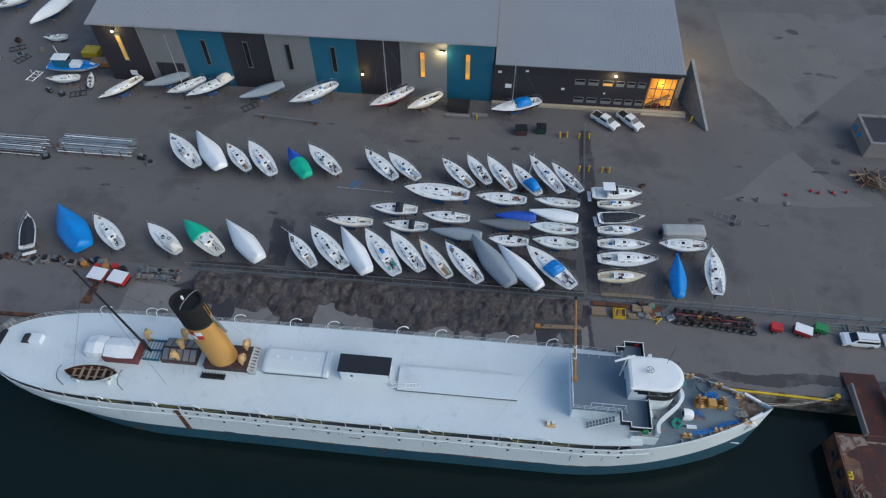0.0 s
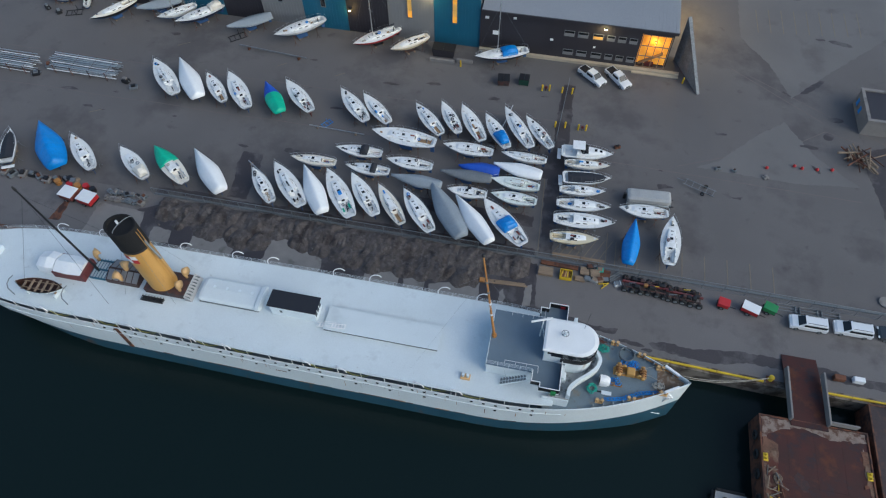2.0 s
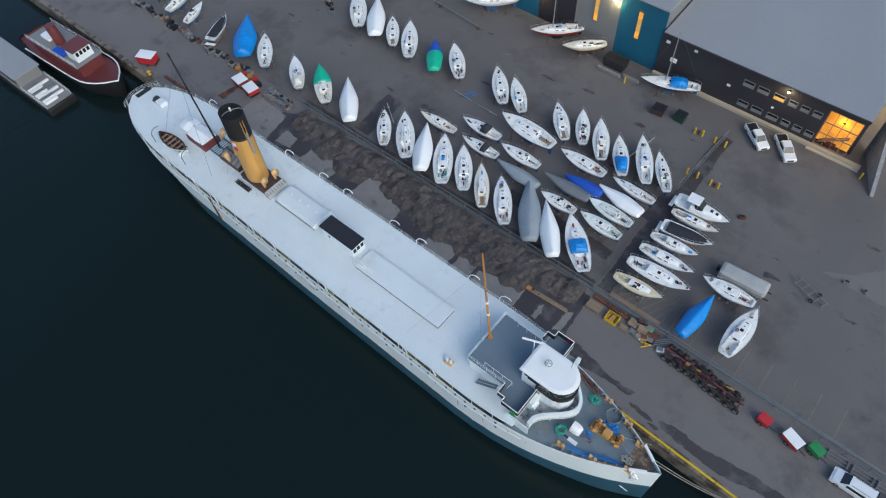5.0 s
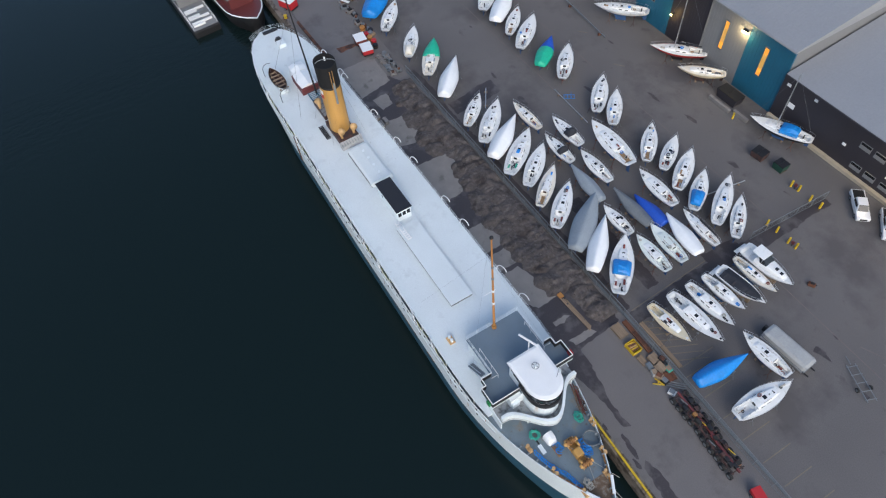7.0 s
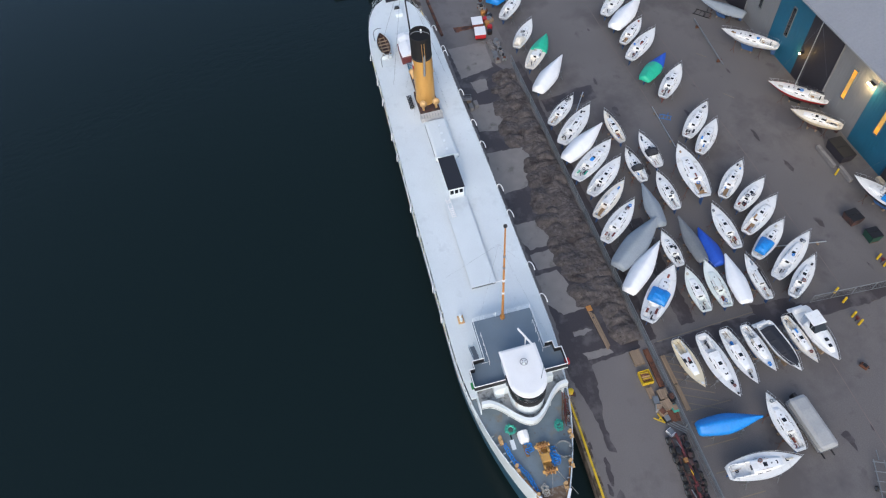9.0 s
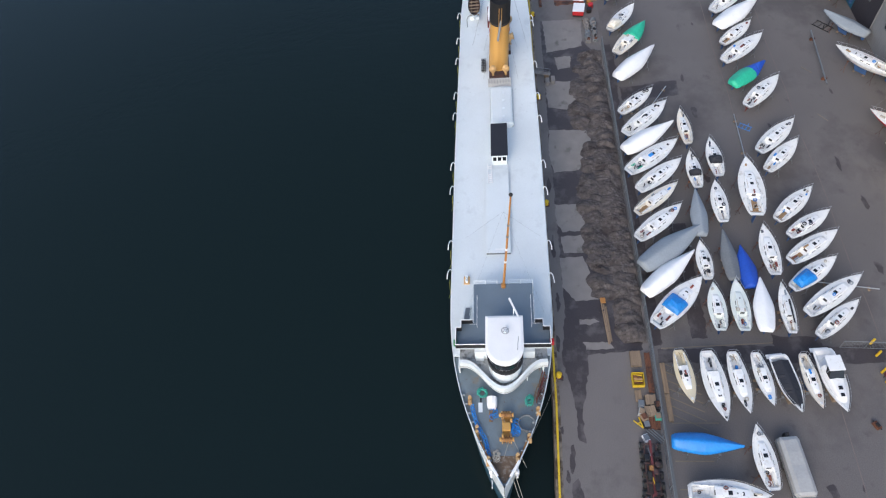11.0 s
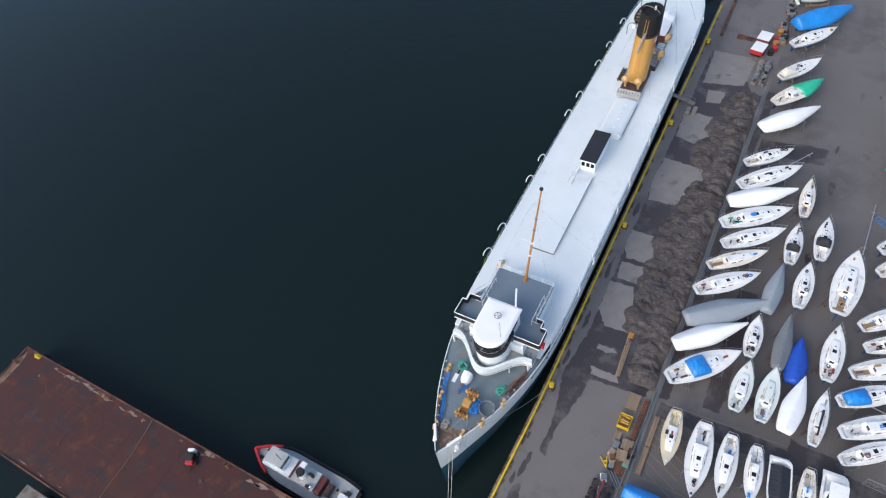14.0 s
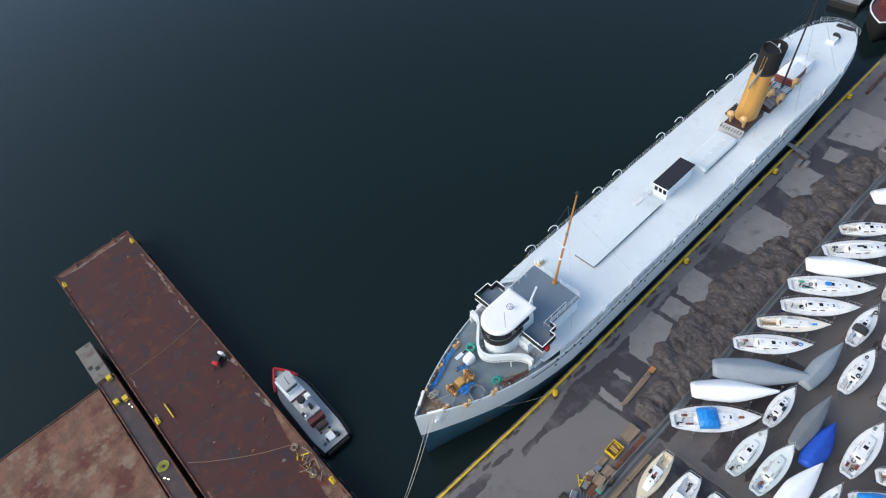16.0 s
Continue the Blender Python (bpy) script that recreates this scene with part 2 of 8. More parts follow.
    darkgreen=mat("dark_green_container_paint", (0.012, 0.055, 0.038), 0.6, vary=0.3, stain=(0.06, 0.03, 0.02), stain_at=0.66, stain_scale=1.2),
    green=mat("green_paint", (0.03, 0.22, 0.07), 0.5, vary=0.2),
    rope=mat("blue_rope", (0.02, 0.21, 0.58), 0.8, vary=0.3),
    ropegreen=mat("green_rope", (0.05, 0.36, 0.28), 0.8, vary=0.3),
    ropeyellow=mat("yellow_green_rope", (0.36, 0.36, 0.06), 0.8, vary=0.2),
    ropepale=mat("pale_rope", (0.45, 0.42, 0.36), 0.85, vary=0.2),
    amber=glow("lit_amber_interior", (1.0, 0.40, 0.05), 0.34),
    dimlit=glow("dim_amber_window", (0.9, 0.5, 0.12), 0.07),
    lamp=glow("lamp_lens", (1.0, 0.85, 0.5), 14.0),
)

# ---- building blocks ----
def box(bm, x0, x1, y0, y1, z0, z1, bevel=0.0):
    g = bmesh.ops.create_cube(bm, size=1)
    bmesh.ops.scale(bm, vec=(x1 - x0, y1 - y0, z1 - z0), verts=g["verts"])
    bmesh.ops.translate(bm, vec=((x0 + x1) / 2, (y0 + y1) / 2, (z0 + z1) / 2), verts=g["verts"])
    if bevel:
        es = list({e for v in g["verts"] for e in v.link_edges})
        bmesh.ops.bevel(bm, geom=es, offset=bevel, segments=2, affect="EDGES", profile=0.6)
    return bm


def rod(bm, a, b, r, r2=None, n=8, caps=True):
    a, b = Vector(a), Vector(b)
    m = Matrix.Translation((a + b) / 2) @ (b - a).to_track_quat("Z", "Y").to_matrix().to_4x4()
    bmesh.ops.create_cone(bm, cap_ends=caps, segments=n, radius1=r, radius2=r if r2 is None else r2, depth=(b - a).length, matrix=m)
    return bm


def tube(bm, pts, r, n=6):
    """A bent pipe or rope through the points."""
    pts = [Vector(p) for p in pts]
    rings = []
    for i, p in enumerate(pts):
        d = (pts[min(i + 1, len(pts) - 1)] - pts[max(i - 1, 0)]).normalized()
        q = d.to_track_quat("Z", "Y")
        rings.append([bm.verts.new(p + q @ Vector((r * math.cos(k * math.tau / n), r * math.sin(k * math.tau / n), 0))) for k in range(n)])
    for a, b in zip(rings, rings[1:]):
        for k in range(n):
            bm.faces.new((a[k], a[(k + 1) % n], b[(k + 1) % n], b[k]))
    bm.faces.new(rings[0][::-1])
    bm.faces.new(rings[-1])
    return bm


def prism(bm, outline, z0, z1):
    lo = [bm.verts.new((x, y, z0)) for x, y in outline]
    hi = [bm.verts.new((x, y, z1)) for x, y in outline]
    k = len(outline)
    bm.faces.new(lo[::-1])
    bm.faces.new(hi)
    for i in range(k):
        bm.faces.new((lo[i], lo[(i + 1) % k], hi[(i + 1) % k], hi[i]))
    return bm


def loft(bm, rings, closed=True, cap=True):
    vs = [[bm.verts.new(p) for p in r] for r in rings]
    k = len(vs[0])
    for a, b in zip(vs, vs[1:]):
        for i in range(k if closed else k - 1):
            j = (i + 1) % k
            q = [a[i], a[j], b[j], b[i]]
            if len(set(q)) == 4:
                bm.faces.new(q)
    if cap:
        bm.faces.new(vs[0][::-1])
        bm.faces.new(vs[-1])
    return bm


def finish(name, bm, material, smooth=False):
    bmesh.ops.remove_doubles(bm, verts=bm.verts, dist=0.0005)
    bmesh.ops.recalc_face_normals(bm, faces=bm.faces)
    me = bpy.data.meshes.new(name)
    bm.to_mesh(me)
    bm.free()
    me.materials.append(M[material])
    if smooth:
        me.polygons.foreach_set("use_smooth", [True] * len(me.polygons))
    return me


def part(name, bm, material, parent, label="", smooth=False, at=None):
    ob = new(name, finish(name, bm, material, smooth))
    ob.parent = parent
    if at is not None:
        ob.matrix_basis = at
    return tagged(ob, label)


def thing(name, label, category, group="", at=None):
    ob = new(name)
    ob.empty_display_size = 0.2
    if at is not None:
        ob.matrix_basis = at
    return tagged(ob, label, category, group)


def single(name, bm, material, label, category, group="", kind="", smooth=False, at=None):
    ob = new(name, finish(name, bm, material, smooth))
    if at is not None:
        ob.matrix_basis = at
    return tagged(ob, label, category, group, kind)


def B():
    return bmesh.new()


# ---- ground, quay and water ----
WATER = -2.7
single("water", box(B(), -400, 400, -400, 0.2, WATER - 0.5, WATER), "water", "dark calm harbour water beside the quay", "water", kind="structure")
single("ground", box(B(), -400, 400, 12.6, 420, -3, 0), "asphalt", "worn grey asphalt of the boat storage yard", "ground", kind="structure")


def edge_y(x):
    """The quay's kerb line, which bears away from the ship's bow."""
    return -0.70 - 0.030 * max(0, min(x, 44) - 18)


EDGE_X = [-400, -60, 0, 18, 31, 44, 400]
quay = single("quay", prism(B(), [(x, edge_y(x) + 0.5) for x in EDGE_X] + [(400, 12.6), (-400, 12.6)], -3, -0.004), "apron", "stained concrete and asphalt quay apron, wet in places", "quay", kind="structure")
single("quay_wall", prism(B(), [(x, edge_y(x) - 0.42) for x in EDGE_X] + [(x, edge_y(x) + 0.5) for x in EDGE_X[::-1]], -5, -0.002), "quaywall", "weathered concrete edge and face of the quay", "quay wall", kind="structure")

# ---- the steamship ----
SC = -7.05          # centre line of the superstructure
HC = -7.48          # centre line of the hull
BOW, STERN = 30.7, -69.8


def ship_top(x):
    """Height of the hull's upper edge."""
    return 6.35 + (1.95 * ((x - 12) / 18.7) ** 1.6 if x > 12 else 0) + (0.5 * ((-40 - x) / 30) ** 2 if x < -40 else 0)


def ship_low(x):
    return -3.2 if x > -58 else -3.2 + 6.6 * ((-58 - x) / 11.8) ** 1.3


def ship_half(x, k):
    """Half breadth at station x; k runs from 0 at the bottom to 1 at the upper edge."""
    b = 5.95 + 0.63 * k
    if x < -20:
        b -= 0.3 * min(1, (-20 - x) / 25)
    if x > 6:
        s = min(1, (x - 6) / (BOW - 6))
        b *= 1 - s ** (1.8 + 0.5 * k)
    if x < -46:
        s = min(1, (-46 - x) / (-46 - STERN))
        full = math.sqrt(max(0, 1 - s ** 3.2))
        fine = max(0, 1 - s ** 1.7)
        b *= fine + (full - fine) * min(1, k * 1.5)
    return max(b, 0.02)


def ship_split(x):
    return 0.45 + (2.5 * ((x - 5) / 26) ** 2 if x > 5 else 0) + (3.1 * ((-52 - x) / 18) ** 1.6 if x < -52 else 0)


STATIONS = [STERN + 0.05, STERN + 0.3, -69, -68, -66.5, -65, -63, -60] + list(range(-57, 16, 3)) + [16, 17.5, 19, 20.5, 22, 23.5, 25, 26.5, 28, 29.2, 29.9, 30.4, BOW - 0.02]


def heel(x, z):
    """The hull leans a little towards the water, so its lower part lies farther out."""
    return 0.05 * (ship_top(x) - z) * min(1, ship_half(x, 1) / 2.5)


def hull_shell(bm, z_of, levels):
    rings = []
    for x in STATIONS:
        lo, hi = ship_low(x), ship_top(x)
        a, b = z_of(x)
        a, b = max(a, lo), max(b, lo + 0.01)
        side = []
        for i in range(levels + 1):
            z = a + (b - a) * i / levels
            k = (z - lo) / (hi - lo)
            side.append((x, ship_half(x, max(0, min(1, k))), z))
        rings.append(side)
    for s in (-1, 1):
        loft(bm, [[(x, HC + s * y - heel(x, z), z) for x, y, z in r] for r in rings], closed=False, cap=False)
    return bm


ship = thing("steamship", "long white laid-up steamship with buff funnel moored at the quay", "ship", at=pose(0, 0, 0))
part("lower_hull", hull_shell(B(), lambda x: (ship_low(x), ship_split(x)), 5), "teal", ship, "teal painted lower hull", smooth=True)
part("upper_hull", hull_shell(B(), lambda x: (ship_split(x), ship_top(x)), 7), "shipwhite", ship, "white riveted upper hull with rust streaks", smooth=True)


def deck_outline(x0, x1, inset, k=1.0, step=1.5):
    xs = [x0 + (x1 - x0) * i / max(2, int(abs(x1 - x0) / step)) for i in range(max(2, int(abs(x1 - x0) / step)) + 1)]
    near = [(x, HC - max(0.05, ship_half(x, k) - inset)) for x in xs]
    far = [(x, HC + max(0.05, ship_half(x, k) - inset)) for x in xs]
    return near + far[::-1]


DECK = 7.6


def yacht_hull_open(bm, L, B2, depth, n=14):
    """A double-ended open boat shell with no deck."""
    rings = []
    for i in range(n + 1):
        u = -1 + 2 * i / n
        w = max(0.02, B2 * (1 - abs(u) ** 2.4))
        rise = 0.25 * u * u
        rings.append([(u * L / 2, w * s, rise + depth * (abs(s) ** 2.2)) for s in (-1, -0.85, -0.6, -0.3, 0, 0.3, 0.6, 0.85, 1)])
    return loft(bm, rings, closed=False, cap=False)


# promenade: a dark timber wall set back under the boat deck
part("promenade_deck", prism(B(), deck_outline(STERN + 0.6, 16.5, 0.12), 5.0, 5.25), "shipgrey", ship)
part("promenade_wall", prism(B(), deck_outline(-64, 14.5, 1.1), 5.25, DECK - 0.2), "brown", ship, "dark brown timber promenade wall")
part("boat_deck", prism(B(), deck_outline(STERN + 0.25, 14.6, 0.14), DECK - 0.2, DECK), "deckwhite", ship, "snow-white painted boat deck")
part("deck_edge", prism(B(), deck_outline(STERN + 0.2, 14.65, 0.10), DECK - 0.26, DECK - 0.06), "shipwhite", ship)
for s in (-1, 1):
    part("rubbing_strake", tube(B(), [(x, HC + s * (ship_half(x, 1) + 0.01), ship_top(x)) for x in STATIONS[2:-1]], 0.07, 6), "shipwhite", ship)


def fore(x):
    """Height of the foredeck, which rises with the sheer."""
    return 6.25 + (1.35 * ((x - 12) / 18.7) ** 1.6 if x > 12 else 0)


FX = [13.5 + 0.85 * i for i in range(20)] + [30.3]
fd = B()
loft(fd, [[(x, HC + s * max(0.04, ship_half(x, 1) - 0.1), fore(x) + dz) for s, dz in ((-1, 0), (-0.5, 0.05), (0, 0.07), (0.5, 0.05), (1, 0), (1, -0.2), (-1, -0.2))] for x in FX])
part("foredeck", fd, "foredeck", ship, "worn blue-grey steel foredeck with rust stains")
# inner face of the bow bulwark: rusty buff frames between white plates, and the timbered stem triangle
for s in (-1, 1):
    me = finish("bulwark_frame", box(B(), -0.06, 0.06, -0.16, 0.16, 0, 0.55), "steelgrey")
    for k in range(9):
        x = 19.5 + 1.15 * k
        ob = new("bulwark_frame", me)
        ob.parent = ship
        ob.matrix_basis = pose(x, HC + s * (ship_half(x, 1) - 0.26), fore(x), 0, 0, -s * 14)
    part("bulwark_lining", tube(B(), [(x, HC + s * (ship_half(x, 1) - 0.22), fore(x) + 0.32) for x in (24.5, 25.5, 26.5, 27.5, 28.5, 29.3)], 0.10, 5), "rustbuff", ship, "rust-stained inner bulwark rail")
    part("bow_chock", box(B(), -1.0, 1.0, -0.16, 0.16, 0, 0.3, 0.05), "signal", ship, "white mooring chock at the bow", at=pose(28.5, HC + s * 1.25, ship_top(28.5) - 0.05, 0, 0, -s * 31))
bt = B()
loft(bt, [[(x, HC + s * max(0.03, ship_half(x, 1) - 0.3), fore(x) + dz) for s, dz in ((-1, 0.10), (1, 0.10), (1, 0.0), (-1, 0.0))] for x in (26.9, 27.8, 28.7, 29.5, 30.0)])
part("stem_grating", bt, "stemwood", ship, "weathered brown timber grating in the bow")


pl = B()
PX = [x for x in STATIONS if -64 <= x <= 14]
loft(pl, [[(x, HC + ship_half(x, 1) - w, z) for w, z in ((0.10, ship_top(x) - 0.05), (0.02, ship_top(x) + 0.5), (0.02, 7.28), (0.12, 7.28), (0.16, ship_top(x) - 0.05))] for x in PX])
part("promenade_screen", pl, "plating", ship, "dirty white plating along the quay-side promenade")


def post_row(parent, name, pts, r, h, material):
    me = finish(name, rod(B(), (0, 0, 0), (0, 0, h), r, n=5), material)
    for p in pts:
        ob = new(name, me)
        ob.parent = parent
        ob.location = p


def rail(parent, pts, height, wires, material="shipwhite", name="railing", r=0.022, gap=2.0):
    """Stanchions with bars between them, along the points."""
    bm = B()
    for a, b in zip(pts, pts[1:]):
        a, b = Vector(a), Vector(b)
        n = max(1, round((b - a).length / gap))
        for i in range(n + 1):
            p = a.lerp(b, i / n)
            rod(bm, p, p + Vector((0, 0, height)), r, n=5)
    for w in range(wires):
        z = height * (w + 1) / wires
        tube(bm, [(p[0], p[1], p[2] + z) for p in pts], r * 0.8, 4)
    return part(name, bm, material, parent)


# portholes in two rows, on both sides
pm = finish("porthole", rod(B(), (0, -0.04, 0), (0, 0.04, 0), 0.19, n=10), "glass")
for k in range(40):
    x = -46 + 1.5 * k
    for side in (-1, 1):
        for z, every in ((5.55, 1), (3.9, 3)):
            if k % every or (k * 7) % 11 == 0:
                continue
            ob = new("porthole", pm)
            ob.parent = ship
            kk = (z - ship_low(x)) / (ship_top(x) - ship_low(x))
            ob.location = (x, HC + side * ship_half(x, kk) - heel(x, z), z)
# posts of the promenade
for side in (-1, 1):
    post_row(ship, "promenade_post", [(x, HC + side * (ship_half(x, 1) - 0.10), 5.2) for x in range(-60, 14, 3)], 0.05, 2.25, "shipwhite")
bm = B()
for z in (4.7,):
    for side in (-1,):
        tube(bm, [(x, HC + side * (ship_half(x, 0.85) + 0.02) - heel(x, z), z) for x in range(-60, 20, 4)], 0.06, 5)
part("hull_moulding", bm, "shipwhite", ship)
part("rust_streak", box(B(), -42.9, -42.3, HC - 6.36, HC - 5.90, 0.6, 6.3), "rust", ship, "broad orange rust streak down the hull side")
for x0, x1, z in ((-21, -19.5, 3.0), (-10, -4, 0.5), (-9, -8.2, 4.4), (-30, -26, 0.45), (-38, -36.5, 0.5)):
    part("rust_patch", box(B(), x0, x1, HC - ship_half((x0 + x1) / 2, (z + 3.2) / 9.55) - heel(x0, z) - 0.02, HC - 5.7, z, z + 0.16), "rust", ship)
# thin rust weeping from the scuppers and along the top of the boot topping
rng = random.Random(41)
for k in range(26):
    x = rng.uniform(-52, 18)
    z1 = rng.choice((6.2, 5.4, 4.6, 3.8))
    z0 = max(ship_split(x) + 0.1, z1 - rng.uniform(0.4, 1.6))
    pts = []
    for i in range(5):
        z = z1 + (z0 - z1) * i / 4
        kk = (z - ship_low(x)) / (ship_top(x) - ship_low(x))
        pts.append((x, HC - ship_half(x, kk) - heel(x, z) + 0.012, z))
    part("rust_weep", tube(B(), pts, rng.uniform(0.02, 0.045), 4), "rustbuff" if k % 3 else "rust", ship)
for k in range(15):
    x = -34 + 3.1 * k + rng.uniform(-1, 1)
    n = rng.uniform(0.5, 2.2)
    pts = []
    for i in range(6):
        xx = x + n * i / 5
        z = ship_split(xx) + 0.06 + 0.04 * math.sin(3 * i)
        kk = (z - ship_low(xx)) / (ship_top(xx) - ship_low(xx))
        pts.append((xx, HC - ship_half(xx, kk) - heel(xx, z) + 0.02, z))
    part("rust_edge", tube(B(), pts, rng.uniform(0.04, 0.09), 5), "rustbuff" if k % 2 else "rust", ship)
# railing round the boat deck
edge = [(x, HC - (ship_half(x, 1) - 0.22), DECK) for x in range(-68, 6, 4)]
rail(ship, edge, 0.95, 3, r=0.016)
edge = [(x, HC + (ship_half(x, 1) - 0.22), DECK) for x in range(-68, 14, 4)]
rail(ship, edge, 0.95, 3, r=0.02)
rail(ship, [(-69.3 + 0.12 * a * a, HC + a, DECK) for a in (-3.4, -2.5, -1.2, 0, 1.2, 2.5, 3.4)], 0.95, 3, r=0.02)


def davit(x, side):
    y = HC + side * (ship_half(x, 1) - 0.12)
    pts = [(x, y, DECK - 1.2), (x, y, DECK + 0.5)] + [(x + 0.75 * (1 - math.cos(a)), y + side * 0.55 * math.sin(a / 2), DECK + 0.5 + 0.75 * math.sin(a)) for a in (0.4, 0.9, 1.4, 1.9, 2.4, 2.9)]
    part("davit", tube(B(), pts, 0.06, 7), "signal", ship, "white curved boat davit")
    if side > 0:
        return
    rp = [(x + 1.3 + 2.8 * k / 8, y + side * (0.22 + 0.05 * math.sin(k)), DECK + 0.15 - 0.7 * math.sin(math.pi * k / 8)) for k in range(9)]
    part("hanging_rope", tube(B(), rp, 0.03, 5), "ropeyellow", ship, "yellow-green rope hanging over the side")


for x in (-56.9, -50.6, -49.2, -38.4, -30.8, -25.7, -16.4, -11.3, -1.9, 3.3):
    davit(x, 1)
for x in (-52.5, -45.5, -40.2, -31.8, -27.1, -16.6, -12.0, -2.3, 2.4):
    davit(x, -1)
# low deckhouses
part("deck_box", box(B(), -15.25, -0.25, -9.3, -5.95, DECK + 0.40, DECK + 0.5, 0.02), "deckwhite", ship, "long low white deck housing")
# white housing's side: its shade is put into a darker colour
part("deck_box_base", box(B(), -15.2, -0.3, -9.25, -6.0, DECK, DECK + 0.40), "coaming", ship, "side of the deck housing, darkened to grey as painted shade")
bm = B()
loft(bm, [[(x, SC + 0.35 + s * w * 1.75, z + DECK) for s, z in ((-0.86, 0), (-0.86, 0.30 * h), (-1, 0.34 * h), (-1, 0.5 * h), (-0.93, 0.66 * h), (-0.80, 0.78 * h), (0, 0.90 * h), (0.80, 0.78 * h), (0.93, 0.66 * h), (1, 0.5 * h), (1, 0.34 * h), (0.86, 0.30 * h), (0.86, 0))] for x, w, h in ((-32.7, 0.92, 0.9), (-32.3, 1, 1), (-24.9, 1, 1), (-24.75, 1.06, 1.25), (-24.25, 1.06, 1.25), (-24.1, 0.98, 0.9))], closed=False)
part("fan_house", bm, "deckwhite", ship, "low white housing with rounded edges")
# lower band in the same dark grey, shade painted below the rounded edge
part("fan_house_base", box(B(), -32.5, -24.3, SC + 0.35 - 1.78, SC + 0.35 + 1.78, DECK, DECK + 0.30), "coaming", ship)
for k in range(4):
    part("vent_cap", rod(B(), (-31 + 1.75 * k, -6.4, DECK + 0.72), (-31 + 1.75 * k, -6.4, DECK + 0.98), 0.16, 0.22, 10), "shipwhite", ship)
cabin = part("deck_cabin", box(B(), -22.5, -16.4, -8.3, -6.1, DECK, DECK + 2.25, 0.03), "shipwhite", ship, "small white deck cabin")
part("roof", box(B(), -22.75, -16.2, -8.45, -5.95, DECK + 2.25, DECK + 2.38, 0.02), "felt", cabin, "black felt roof")
for y in (-7.9, -7.2, -6.5):
    part("window", box(B(), -16.42, -16.36, y - 0.25, y + 0.25, DECK + 1.0, DECK + 1.75), "glass", cabin)
part("window", box(B(), -21.2, -20.9, -8.33, -8.25, DECK + 0.9, DECK + 1.4), "glass", cabin)
bm = B()
for y in (-9.0, -8.45):
    rod(bm, (-16.2, y, DECK + 0.3), (-12.4, y + 0.15, DECK + 0.72), 0.07, n=6)
    rod(bm, (-16.1, y, DECK + 0.75), (-13.6, y + 0.1, DECK + 1.05), 0.03, n=5)
for k in range(9):
    box(bm, -15.95 + 0.42 * k, -15.75 + 0.42 * k, -9.0 + 0.016 * k, -8.42 + 0.016 * k, DECK + 0.30 + 0.046 * k, DECK + 0.36 + 0.046 * k)
part("ladder", bm, "signal", ship, "white gangway ladder lying on the deck housing")
# funnel and its casing
part("boiler_casing", box(B(), -40.2, -34.4, -8.6, -5.3, DECK, DECK + 1.0, 0.05), "casing", ship, "brown boiler casing round the funnel")
gr = B()
loft(gr, [[(-34.4, -8.8, DECK), (-34.4, -5.1, DECK), (-34.4, -5.1, DECK + 1.05), (-34.4, -8.8, DECK + 1.05)], [(-33.5, -8.8, DECK), (-33.5, -5.1, DECK), (-33.7, -5.1, DECK + 0.5), (-33.7, -8.8, DECK + 0.5)]])
part("casing_grille", gr, "tarppale", ship, "pale grey sloped grille")
for k in range(8):
    part("grille_bar", box(B(), -34.35, -33.65, -8.65 + 0.46 * k, -8.60 + 0.46 * k, DECK + 0.6, DECK + 0.98), "galv", ship)
FB, FT = Vector((-38.0, -7.0, DECK + 0.9)), Vector((-39.5, -6.4, 20.15))


def funnel_ring(f, r, n=36):
    c = FB.lerp(FT, f)
    return [(c.x + r * 1.08 * math.cos(k * math.tau / n), c.y + r * 0.92 * math.sin(k * math.tau / n), c.z) for k in range(n)]


part("funnel", loft(B(), [funnel_ring(f, 1.72) for f in (0, 0.2, 0.4, 0.6, 0.70)], cap=False), "buff", ship, "tall raked buff yellow funnel", smooth=True)
bm = B()
loft(bm, [funnel_ring(0.70, 1.75), funnel_ring(0.85, 1.75), funnel_ring(1.0, 1.77), funnel_ring(1.0, 1.58), funnel_ring(0.965, 1.53)], cap=False)
bm.faces.new([bm.verts.new(p) for p in funnel_ring(0.965, 1.53)])
part("funnel_top", bm, "soot", ship, "soot-black capped funnel top")
part("funnel_hoop", tube(B(), [FT + Vector((1.3 * math.cos(a) * 0.4 + 0.4, 1.35 * math.cos(a), 0.05 + 0.55 * math.sin(a))) for a in [math.pi * i / 10 for i in range(11)]], 0.05, 5), "galv", ship, "curved hoop over the funnel cap")
part("cap_vent", rod(B(), FT + Vector((-0.5, 0.3, -0.3)), FT + Vector((-0.5, 0.3, 0.25)), 0.14, n=8), "signal", ship)
part("funnel_band", loft(B(), [funnel_ring(0.685, 1.78), funnel_ring(0.70, 1.80), funnel_ring(0.715, 1.78)], cap=False), "black", ship)
for side in (-1, 1):
    for i in range(2):
        for j in range(2):
            bm = B()
            rows = []
            for q in range(3):
                f = 0.53 + 0.06 * (j + q / 2)
                c = FB.lerp(FT, f)
                rows.append([(c.x + 1.74 * 1.08 * math.sin(a) * 1.01, c.y + side * 1.74 * 0.92 * math.cos(a) * 1.02, c.z) for a in [(-0.55 + 0.45 * (i + p / 3)) for p in range(4)]])
            loft(bm, rows, closed=False, cap=False)
            part("emblem_quarter", bm, "red" if (i + j) % 2 else "signal", ship)
bm = B()
